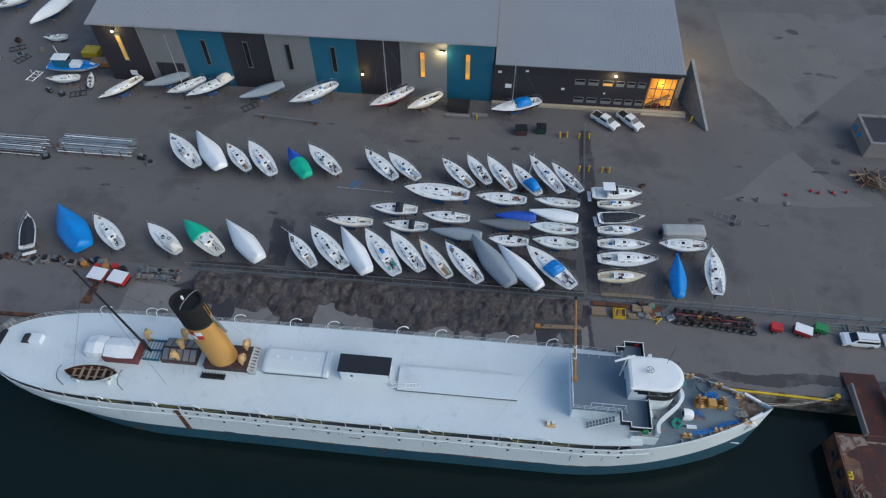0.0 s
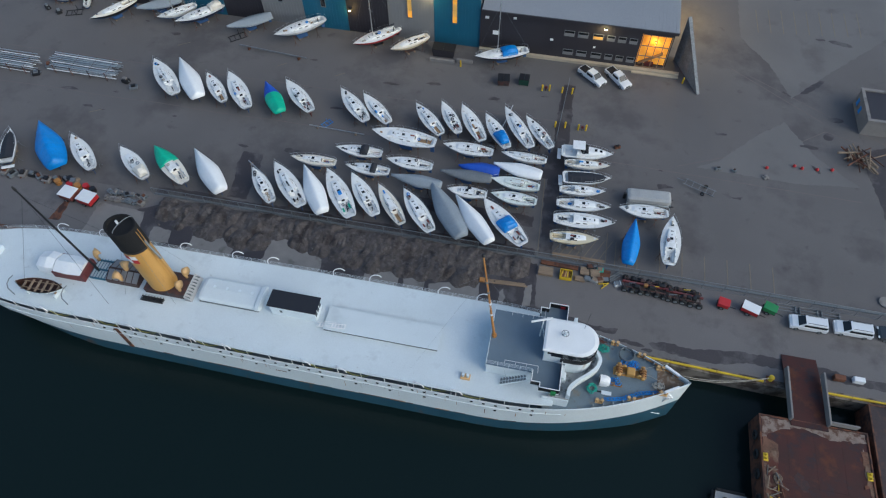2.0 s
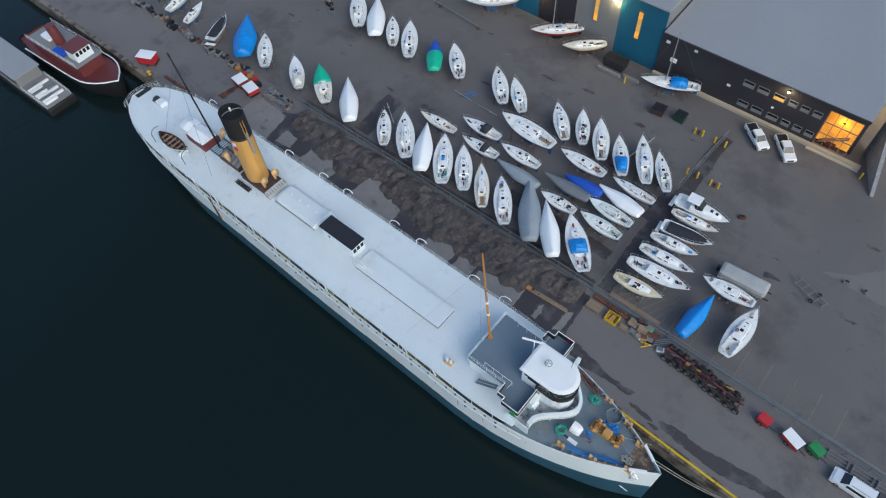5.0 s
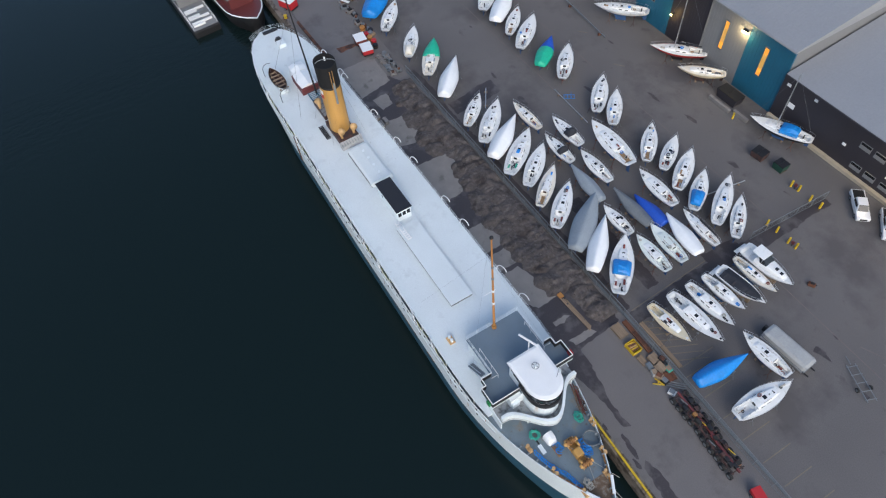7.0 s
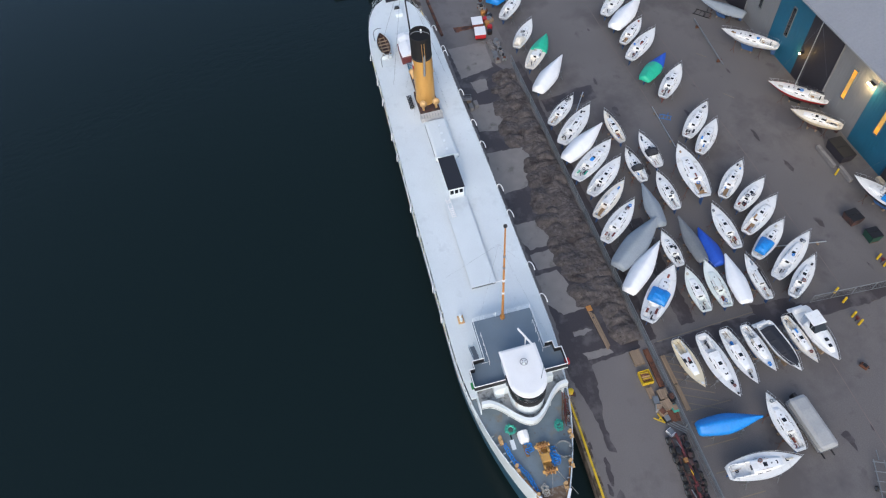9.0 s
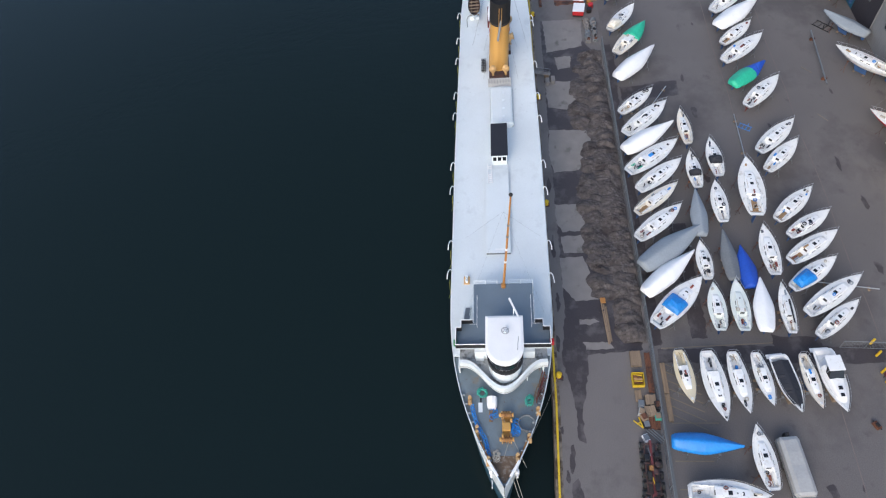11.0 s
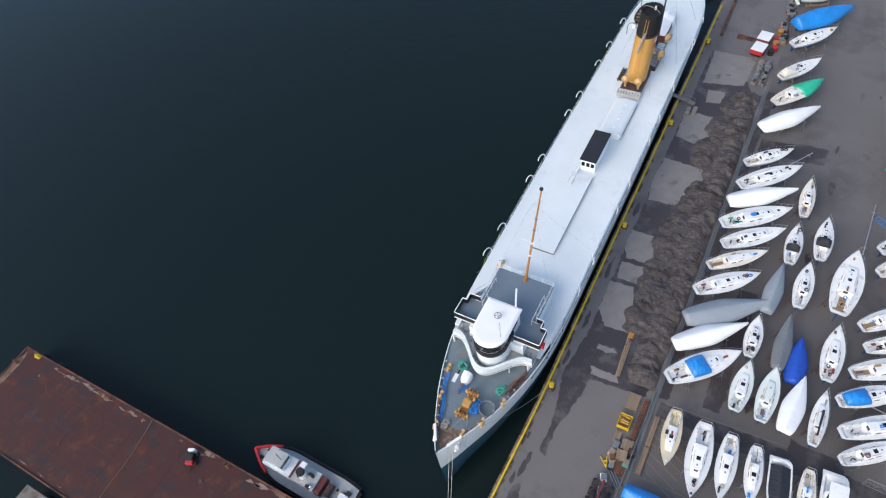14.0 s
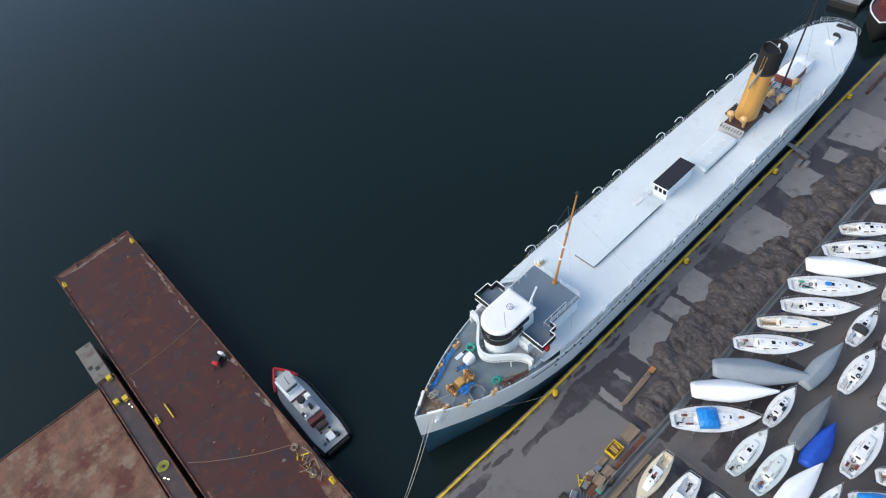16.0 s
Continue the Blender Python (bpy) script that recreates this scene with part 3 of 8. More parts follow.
for f0, f1 in ((0.05, 0.95),):
    a, b = FB.lerp(FT, f0), FB.lerp(FT, f1)
    for dy in (-0.2, 0.2):
        rod(bm, (a.x + 1.95, a.y + dy, a.z), (b.x + 1.95, b.y + dy, b.z), 0.035, n=5)
part("funnel_ladder", bm, "buff", ship)
part("steam_pipe", rod(B(), FB + Vector((2.1, 0, 6.3)), FT + Vector((2.05, 0, -2.6)), 0.17, n=10), "galv", ship, "short steam whistle pipe")
rs = B()
for a in (0.7, 2.4, 3.9, 5.5):
    c = FB.lerp(FT, 0.68)
    rod(rs, (c.x + 1.75 * math.cos(a), c.y + 1.6 * math.sin(a), c.z), (c.x + 5.0 * math.cos(a), c.y + 4.2 * math.sin(a), DECK + 0.1), 0.012, n=4)
part("funnel_stay", rs, "galv", ship)


def cowl(x, y, z, turn, h=1.7, r=0.36):
    bm = B()
    pts = [(0, 0, 0), (0, 0, h * 0.55), (0.05, 0, h * 0.8), (0.25, 0, h), (0.62, 0, h * 1.05)]
    rings = []
    for i, p in enumerate(pts):
        d = (Vector(pts[min(i + 1, 4)]) - Vector(pts[max(i - 1, 0)])).normalized()
        q = d.to_track_quat("Z", "Y")
        rr = r * (0.8, 0.8, 0.95, 1.35, 1.7)[i]
        rings.append([Vector(p) + q @ Vector((rr * math.cos(k * math.tau / 12), rr * math.sin(k * math.tau / 12), 0)) for k in range(12)])
    loft(bm, rings)
    part("cowl_ventilator", bm, "buffpale", ship, "buff cowl ventilator", smooth=True, at=pose(x, y, z, 0, 0, turn))


cowl(-35.2, -7.95, DECK + 0.6, 0, 2.1, 0.35)
cowl(-35.2, -5.85, DECK + 0.6, 0, 2.1, 0.35)
cowl(-43.6, -7.9, DECK + 0.5, 180, 1.5, 0.36)
cowl(-43.4, -6.5, DECK + 0.6, 120, 1.5, 0.36)
cowl(-43.5, -5.0, DECK + 0.5, 90, 1.6, 0.38)
# engine-room skylight and its panes
sk = part("engine_skylight", loft(B(), [[(-46.0, -8.2, DECK), (-46.0, -8.2, DECK + 0.7), (-46.0, -6.6, DECK + 1.35), (-46.0, -4.9, DECK + 0.7), (-46.0, -4.9, DECK)], [(-41.4, -8.2, DECK), (-41.4, -8.2, DECK + 0.7), (-41.4, -6.6, DECK + 1.35), (-41.4, -4.9, DECK + 0.7), (-41.4, -4.9, DECK)]]), "brown", ship, "brown timber engine-room skylight")
for k in range(5):
    for side in (-1, 1):
        x = -45.8 + 0.9 * k
        y0, y1 = (-8.1, -6.75) if side < 0 else (-5.0, -6.45)
        pb = B()
        z0, z1 = DECK + 0.76, DECK + 1.32
        loft(pb, [[(x, y0, z0), (x, y1, z1), (x, y1, z1 + 0.05), (x, y0, z0 + 0.05)], [(x + 0.75, y0, z0), (x + 0.75, y1, z1), (x + 0.75, y1, z1 + 0.05), (x + 0.75, y0, z0 + 0.05)]])
        part("pane", pb, "clad_grey", sk)
# dark racks round the mizzen mast and casing
for x0, x1, y0, y1 in ((-48.6, -46.4, -8.2, -5.0), (-40.2, -37.2, -10.0, -9.1)):
    paint = "clad_teal" if x0 < -45 else "black"
    bm = B()
    for y in (y0 + 0.2, (y0 + y1) / 2, y1 - 0.2):
        box(bm, x0, x1, y - 0.06, y + 0.06, DECK, DECK + 0.34)
    rack = part("raft_rack", bm, paint, ship, "dark open rack on the deck")
    for k in range(int((x1 - x0) / 0.42) + 1):
        part("rack_bar", rod(B(), (x0 + 0.42 * k, y0, DECK + 0.36), (x0 + 0.42 * k, y1, DECK + 0.36), 0.05, n=4), paint, rack)
mz = B()
rod(mz, (-48.0, -6.7, DECK), (-50.6, -6.6, 24.2), 0.17, 0.10, 12)
rod(mz, (-50.6, -6.6, 24.2), (-50.7, -6.6, 24.8), 0.18, 0.10, 10)
part("mizzen_mast", mz, "black", ship, "black raked mizzen mast")
rs = B()
for p in ((-56.5, -11.0), (-56.5, -2.4), (-44, -11.4), (-44, -2.2)):
    rod(rs, (p[0], p[1], DECK + 0.3), (-50.4, -6.6, 23.2), 0.015, n=4)
part("mizzen_shroud", rs, "black", ship)
# aft house with canvas roof
house = part("aft_house", box(B(), -53.4, -48.9, -8.8, -5.7, DECK, DECK + 1.2, 0.03), "maroon", ship, "maroon panelled skylight house")
bm = B()
loft(bm, [[(-53.3, -8.6, DECK + 1.2), (-53.3, -7.2, DECK + 1.75), (-53.3, -5.8, DECK + 1.2)], [(-51.2, -8.75, DECK + 1.22), (-51.2, -7.2, DECK + 1.9), (-51.2, -5.7, DECK + 1.22)], [(-49.3, -8.6, DECK + 1.2), (-49.3, -7.2, DECK + 1.7), (-49.3, -5.8, DECK + 1.2)]])
part("canvas_roof", bm, "wrap", house, "white canvas roof cover")
bm = B()
loft(bm, [[(-56.0, -8.4, DECK), (-56.0, -8.2, DECK + 1.2), (-56.0, -7.0, DECK + 1.5), (-56.0, -5.9, DECK + 1.2), (-56.0, -5.7, DECK)], [(-54.6, -8.6, DECK), (-54.6, -8.4, DECK + 1.4), (-54.6, -7.0, DECK + 1.9), (-54.6, -5.7, DECK + 1.4), (-54.6, -5.5, DECK)], [(-53.45, -8.5, DECK), (-53.45, -8.3, DECK + 1.3), (-53.45, -7.0, DECK + 1.7), (-53.45, -5.8, DECK + 1.3), (-53.45, -5.6, DECK)]])
part("companion_tent", bm, "wrap", ship, "white canvas companionway tent")
cowl(-48.6, -5.3, DECK + 0.4, 60, 1.5, 0.34)
# stern companion hatch
part("stern_hatch", box(B(), -64.3, -62.8, -7.2, -5.9, DECK, DECK + 0.75, 0.04), "shipwhite", ship)
bm = B()
loft(bm, [[(-65.7, -7.1, DECK), (-65.7, -6.0, DECK), (-64.9, -6.3, DECK + 1.1), (-64.9, -6.9, DECK + 1.1)], [(-64.3, -7.1, DECK), (-64.3, -6.0, DECK), (-64.3, -6.2, DECK + 1.2), (-64.3, -7.0, DECK + 1.2)]])
part("hatch_hood", bm, "black", ship, "black canvas hatch hood")
part("stern_grating", box(B(), -69.0, -68.2, -8.2, -5.4, DECK, DECK + 0.22, 0.03), "black", ship)
part("bitt_base", box(B(), 3.2, 4.4, -12.3, -11.5, DECK, DECK + 0.2, 0.05), "buffpale", ship)
for dx in (3.5, 4.1):
    part("deck_bollard", rod(B(), (dx, -11.9, DECK + 0.2), (dx, -11.9, DECK + 0.75), 0.16, 0.2, 10), "shipwhite", ship)
# open lifeboat on chocks
lb = part("lifeboat", yacht_hull_open(B(), 7.0, 1.15, 1.15), "shipwhite", ship, "open white lifeboat with brown timber inside", smooth=True, at=pose(-53.5, -11.15, DECK + 0.45, 0, 0, 2))
part("lining", yacht_hull_open(B(), 6.7, 1.05, 1.0), "brown", lb, smooth=True, at=pose(0, 0, 0.12))
for k in range(6):
    part("thwart", box(B(), -2.4 + 0.95 * k, -2.1 + 0.95 * k, -0.95 + 0.06 * abs(k - 2.5), 0.95 - 0.06 * abs(k - 2.5), 0.85, 0.92), "wood", lb)
for sy in (-0.45, 0.45):
    part("side_bench", rod(B(), (-2.7, sy, 0.97), (2.7, sy * 1.2, 0.97), 0.05, n=5), "wood", lb)
for x in (-55.5, -51.5):
    part("boat_chock", box(B(), x - 0.12, x + 0.12, -12.0, -10.3, DECK, DECK + 0.6), "shipwhite", ship)
for x in (-57.3, -49.5):
    part("davit", tube(B(), [(x, -12.4, DECK - 0.5), (x, -12.4, DECK + 1.6), (x + 0.1, -12.1, DECK + 2.3), (x + 0.2, -11.5, DECK + 2.6), (x + 0.3, -10.9, DECK + 2.5)], 0.07, 7), "galv", ship)
# bridge: house, grey deck with wings, wheelhouse, curved front bulwark
part("bridge_house", box(B(), 6.1, 15.4, -10.7, -3.5, DECK, 10.1), "shipwhite", ship, "white officers' house under the bridge")
GZ = 10.3
wing = [(6.0, -10.9), (11.6, -10.9), (11.6, -12.3), (12.6, -12.3), (12.6, -12.9), (14.9, -12.9), (14.9, -9.2), (15.3, -9.2), (15.3, -4.9), (14.9, -4.9), (14.9, -1.6), (12.6, -1.6), (12.6, -2.4), (11.6, -2.4), (11.6, -3.3), (6.0, -3.3)]
part("bridge_deck", prism(B(), wing, GZ - 0.2, GZ), "shipgrey", ship, "blue-grey painted bridge deck")
part("bridge_deck_edge", prism(B(), [(x + (0.05 if x > 10 else -0.05), y + (0.06 if y > SC else -0.06)) for x, y in wing], GZ - 0.26, GZ - 0.05), "shipwhite", ship)
def dodger(a, b, h=0.95):
    """A dark weather screen with a white cap along the edge of the bridge wing."""
    a, b = Vector((*a, GZ)), Vector((*b, GZ))
    d = (b - a).normalized()
    n = Vector((-d.y, d.x, 0)) * 0.04
    bm = B()
    loft(bm, [[a + n, a - n, a - n + Vector((0, 0, h)), a + n + Vector((0, 0, h))], [b + n, b - n, b - n + Vector((0, 0, h)), b + n + Vector((0, 0, h))]])
    s = part("weather_screen", bm, "black", ship, "dark canvas weather screen")
    part("cap_rail", rod(B(), a + Vector((0, 0, h)), b + Vector((0, 0, h)), 0.06, n=6), "signal", s)


for a, b in zip(wing[1:6], wing[2:7]):
    dodger(a, b)
for a, b in zip(wing[9:14], wing[10:15]):
    dodger(a, b)
rail(ship, [(11.5, -10.8, GZ), (6.05, -10.8, GZ), (6.05, -3.4, GZ), (11.5, -3.4, GZ)], 1.0, 3, r=0.03, gap=1.4)
def round_plan(x0, xr, hw, front, n=12):
    return [(x0, SC - hw)] + [(xr + front * math.sin(a), SC - hw * math.cos(a)) for a in [math.pi * i / n for i in range(n + 1)]] + [(x0, SC + hw)]


part("wheelhouse", prism(B(), round_plan(12.6, 16.4, 2.0, 2.2), 8.3, 12.2), "shipwhite", ship, "white wheelhouse with rounded front")
part("wheelhouse_band", prism(B(), round_plan(14.6, 16.45, 2.12, 2.3), 10.9, 11.8), "black", ship, "dark brown weather cloth round the bridge front")
part("wheelhouse_glass", prism(B(), round_plan(13.4, 16.4, 2.03, 2.23), 11.9, 12.75), "glass", ship, "dark wheelhouse windows")
part("wheelhouse_upper", prism(B(), round_plan(12.6, 16.3, 1.98, 2.05), 12.2, 13.2), "shipwhite", ship)
bm = B()
loft(bm, [[(x, y, 13.2) for x, y in round_plan(12.3, 16.3, 2.2, 2.35)], [(x, y, 13.42) for x, y in round_plan(12.3, 16.3, 2.2, 2.35)], [(x, y, 13.55) for x, y in round_plan(12.6, 16.2, 1.9, 2.0)]])
part("wheelhouse_roof", bm, "signal", ship, "white rounded wheelhouse roof")
for x in (12.95, 13.75, 15.2):
    part("side_window", box(B(), x, x + 0.55, SC - 2.04, SC - 1.99, 12.35, 12.95), "glass", ship)
part("compass_ring", tube(B(), [(14.6 + 0.42 * math.cos(k * math.tau / 14), SC + 0.1 + 0.42 * math.sin(k * math.tau / 14), 14.1) for k in range(15)], 0.04, 5), "galv", ship)
for a in (0.5, 2.07):
    part("compass_spoke", rod(B(), (14.6 - 0.42 * math.cos(a), SC + 0.1 - 0.42 * math.sin(a), 14.1), (14.6 + 0.42 * math.cos(a), SC + 0.1 + 0.42 * math.sin(a), 14.1), 0.035, n=5), "coaming", ship)
part("compass_stand", rod(B(), (14.6, SC + 0.1, 13.5), (14.6, SC + 0.1, 14.2), 0.14, 0.08, 8), "shipwhite", ship)
part("whip_aerial", rod(B(), (16.8, -5.6, 13.5), (16.9, -5.5, 17.2), 0.025, n=5), "black", ship)
rm = B()
rod(rm, (11.9, -5.9, GZ), (11.9, -5.9, 14.3), 0.10, 0.07, 8)
rod(rm, (12.5, -6.3, GZ), (11.9, -5.9, 13.2), 0.05, n=6)
rod(rm, (12.4, -5.3, GZ), (11.9, -5.9, 12.8), 0.05, n=6)
part("radar_mast", rm, "signal", ship, "white tripod radar post")
part("radar_arm", box(B(), -1.3, 1.3, -0.11, 0.11, 0, 0.2, 0.05), "signal", ship, "white radar scanner arm", at=pose(11.7, -5.9, 14.3, 0, 0, 22))
for y in (SC - 3.3, SC + 3.3):
    ir = B()
    tube(ir, [(8.2, y, GZ + 0.95), (12.2, y, GZ + 0.95), (12.2, y + (0.9 if y > SC else -0.9), GZ + 0.95)], 0.03, 5)
    for x in (8.2, 9.5, 10.8, 12.2):
        rod(ir, (x, y, GZ), (x, y, GZ + 0.95), 0.025, n=5)
    part("inner_handrail", ir, "signal", ship)
# front platform below the wheelhouse
def front_edge(v):
    """Edge of the lower bridge platform: full in the middle, sweeping out to the ship's sides."""
    w = abs(v)
    return 16.4 + 3.4 * (0.5 + 0.5 * math.cos(math.pi * min(1, w / 0.9)))


front = [(front_edge(v), SC - 0.2 + 5.3 * v) for v in [-1 + i / 12 for i in range(25)]]
part("front_platform", prism(B(), front + [(14.0, front[-1][1]), (14.0, front[0][1])], 8.1, 8.3), "grime", ship, "dirty grey platform below the bridge")
bm = B()
outer, inner = front, [(x - 0.42, SC + (y - SC) * 0.985) for x, y in front]
loft(bm, [[(a[0], a[1], 7.9), (a[0], a[1], 9.35), (b[0], b[1], 9.35), (b[0], b[1], 7.9)] for a, b in zip(outer, inner)])
part("front_bulwark", bm, "shipwhite", ship, "curved white bulwark")
for y in (SC - 2.6, SC, SC + 2.6):
    part("platform_pillar", rod(B(), (18.7 - 0.26 * abs(y - SC) ** 1.6, y, 6.2), (18.7 - 0.26 * abs(y - SC) ** 1.6, y, 8.1), 0.07, n=6), "shipwhite", ship)
part("front_house", box(B(), 13.5, 15.6, -11.9, -2.2, 6.2, 8.1), "shipwhite", ship)
for y0, y1 in ((SC - 6.0, SC - 5.2), (SC + 4.2, SC + 5.0)):
    part("side_screen", box(B(), 13.2, 16.4, y0 + 0.3, y0 + 0.45, 6.2, DECK + 0.6), "shipwhite", ship)
part("starboard_lamp_box", box(B(), 14.0, 14.6, -13.2, -12.75, GZ - 0.2, GZ + 0.5, 0.03), "green", ship, "green side-light box")
part("port_lamp_box", box(B(), 14.0, 14.6, -1.7, -1.2, GZ - 0.2, GZ + 0.5, 0.03), "red", ship, "red side-light box")
part("locker", box(B(), 14.9, 15.7, -10.6, -9.6, 8.3, 9.3, 0.03), "shipwhite", ship)
# stair from boat deck to bridge
bm = B()
for y in (-11.25, -12.0):
    loft(bm, [[(7.9, y, DECK), (7.9, y - 0.05, DECK), (8.2, y - 0.05, DECK), (8.2, y, DECK)], [(10.9, y, GZ), (10.9, y - 0.05, GZ), (11.2, y - 0.05, GZ), (11.2, y, GZ)]])
    rod(bm, (8.0, y, DECK + 0.95), (11.0, y, GZ + 0.95), 0.03, n=5)
part("stair_string", bm, "shipwhite", ship)
for k in range(9):
    part("tread", box(B(), 8.05 + 0.33 * k, 8.33 + 0.33 * k, -12.0, -11.25, DECK + 0.27 + 0.28 * k, DECK + 0.31 + 0.28 * k), "galv", ship)
fm = B()
MB, MT = Vector((6.45, -7.05, GZ)), Vector((4.2, -5.9, 25.8))
rod(fm, MB, MT, 0.17, 0.09, 12)
rod(fm, MB, MB + Vector((-0.05, 0, 0.5)), 0.30, n=12)
fmast = part("foremast", fm, "orange", ship, "orange varnished pole foremast")
for f, r in ((0.30, 0.2), (0.44, 0.19), (0.58, 0.17), (0.70, 0.16)):
    c = MB.lerp(MT, f)
    part("collar", rod(B(), c, c + Vector((0, 0, 0.28)), r, n=10), "signal" if r > 0.18 else "galv", fmast)
c = MB.lerp(MT, 0.46)
part("crosstree", rod(B(), c + Vector((0.1, -1.35, 0)), c + Vector((0.1, 0.3, 0)), 0.035, n=6), "signal", fmast, "white crosstree arm")
tk = B()
bmesh.ops.create_uvsphere(tk, u_segments=10, v_segments=8, radius=0.24, matrix=Matrix.Translation(MT + Vector((0, 0, 0.15))))
part("truck_ball", tk, "black", fmast, "black ball at the masthead", smooth=True)
rs = B()
for p in ((-3, -12.2), (-3, -1.9), (9, -12.0), (9, -2.0)):
    rod(rs, (p[0], p[1], DECK + 0.2), (4.6, -6.8, 23.5), 0.007, n=4)
part("foremast_shroud", rs, "galv", ship)
# foredeck gear
def lifted(x):
    return Matrix.Translation((0, 0, fore(x) - 6.25 + 0.05))


wl = part("windlass", box(B(), 23.15, 24.15, SC - 0.55, SC + 0.45, 6.25, 7.15, 0.12), "buff", ship, "buff painted steam windlass", at=lifted(23.7))
part("bed_plate", box(B(), 21.6, 25.6, SC - 0.55, SC + 0.45, 6.25, 6.36), "buff", wl)
for x in (22.2, 25.1):
    part("gypsy_frame", box(B(), x - 0.42, x + 0.42, SC - 0.62, SC - 0.50, 6.3, 7.0, 0.05), "buffpale", wl)
    part("gypsy_frame", box(B(), x - 0.42, x + 0.42, SC + 0.40, SC + 0.52, 6.3, 7.0, 0.05), "buffpale", wl)
    part("drum", rod(B(), (x, SC - 0.7, 6.85), (x, SC + 0.6, 6.85), 0.24, n=14), "rustbuff", wl)
    for y in (-0.36, -0.05, 0.26):
        part("flange", rod(B(), (x, SC + y - 0.06, 6.85), (x, SC + y + 0.06, 6.85), 0.43, n=14), "rustbuff", wl)
    for y in (-0.78, 0.68):
        part("warping_head", rod(B(), (x, SC + y - 0.12, 6.85), (x, SC + y + 0.12, 6.85), 0.2, 0.28, 12), "buff", wl)
for dx, dy in ((-0.9, 0.5), (1.0, -0.5)):
    part("gear_case", rod(B(), (23.7 + dx, SC + dy - 0.12, 6.75), (23.7 + dx, SC + dy + 0.12, 6.75), 0.36, n=12), "buff", wl)
for a in ((22.2, -7.6, 0.4), (22.9, -6.1, -0.3)):
    part("warp_line", tube(B(), [(a[0] + 0.55 * k, a[1] + a[2] * k * 0.6, 6.42 + 0.02 * k) for k in range(12)], 0.03, 5), "ropepale", ship, at=lifted(24))
vb = B()
hood = [(-0.62, 0.0), (-0.62, 0.75), (-0.45, 1.12), (0.0, 1.3), (0.45, 1.12), (0.62, 0.75), (0.62, 0.0)]
loft(vb, [[(x, -8.75 + y * f, 6.25 + z * f) for y, z in hood] for x, f in ((20.0, 1.0), (20.5, 1.0), (20.95, 0.92), (21.25, 0.7))], closed=False)
part("companion_hood", vb, "signal", ship, "white rounded foredeck companion hood", smooth=False, at=lifted(20.5))
part("hood_opening", box(B(), 19.96, 20.02, -9.1, -8.5, 6.6, 7.3), "black", ship, at=lifted(20.5))


def rope_heap(x, y, z, r, material, seed, length=0.0, name="rope_coil", turns=9, drift=0.0):
    rng = random.Random(seed)
    pts = []
    n = turns * 14
    for k in range(n):
        a = k * math.tau / 14
        f = k / n - 0.5
        q = r * (0.45 + 0.55 * rng.random())
        pts.append((x + q * math.cos(a) + length * f, y + q * math.sin(a) * (1 if not length > 3 else 0.6) + drift * f + (0.12 * math.sin(9 * f) if length > 3 else 0), z + 0.05 + 0.25 * k / n + 0.06 * rng.random()))
    part(name, tube(B(), pts, 0.05, 5), material, ship, at=lifted(x))


rope_heap(24.0, -10.1, 6.3, 0.42, "rope", 3, 6.2, turns=18, drift=2.3)
rope_heap(23.6, SC + 1.0, 6.4, 0.6, "rope", 5, 1.6)
rope_heap(21.9, -8.5, 6.3, 0.55, "rope", 6, 0.9, turns=3)
rope_heap(19.2, -9.9, 6.3, 0.7, "ropegreen", 7)
rope_heap(20.2, -4.3, 6.3, 0.6, "ropegreen", 8, 0.7)
rope_heap(27.0, -8.3, 6.35, 0.5, "ropepale", 9, 0.8, turns=5)
part("hose_ring", tube(B(), [(23.1 + 0.95 * math.cos(k * math.tau / 16), -4.75 + 0.95 * math.sin(k * math.tau / 16), 6.36 + 0.01 * k) for k in range(49)], 0.07, 5), "coaming", ship, at=lifted(23.1))
# a heap of red-brown chain and rusty rods against the bulwark
rope_heap(18.6, -2.75, 6.3, 0.45, "rust", 11, 3.2, "chain_coil", turns=7, drift=-0.9)
rng = random.Random(21)
for k in range(9):
    x, y = 17.0 + 0.4 * k, -2.5 - 0.13 * k + rng.uniform(-0.3, 0.3)
    part("rusty_rod", rod(B(), (x - 0.9, y + 0.25, 6.4 + 0.05 * k), (x + 0.8, y - 0.3, 6.45 + 0.05 * k), rng.uniform(0.04, 0.09), n=6), ("maroon", "rust", "stemwood")[k % 3], ship, at=lifted(18))
for x, y in ((20.2, -11.4), (23.9, -10.5), (27.6, -9.2), (21.6, -3.35), (24.9, -4.5), (27.2, -5.9)):
    bt = B()
    box(bt, x - 0.5, x + 0.5, y - 0.25, y + 0.25, 6.25, 6.4, 0.03)
    for dx in (-0.3, 0.3):
        rod(bt, (x + dx, y, 6.4), (x + dx, y, 6.95), 0.17, 0.2, 10)
    part("mooring_bitt", bt, "buffpale", ship, at=lifted(x))
for x, y in ((22.1, -8.9), (23.6, -5.9)):
    part("bed_shoe", box(B(), x - 0.7, x + 0.7, y - 0.22, y + 0.22, 6.25, 6.4, 0.06), "rustbuff", ship, at=lifted(x))
    for dx in (-0.4, 0.4):
        part("roller", rod(B(), (x + dx, y, 6.4), (x + dx, y, 6.6), 0.2, n=10), "stemwood", ship, at=lifted(x))
part("deck_stain_plate", box(B(), 20.4, 21.6, -10.4, -9.9, 6.25, 6.29), "shipwhite", ship, at=lifted(21))
part("deck_slot", box(B(), 19.6, 20.5, -10.2, -10.0, 6.25, 6.30), "black", ship, at=lifted(20))
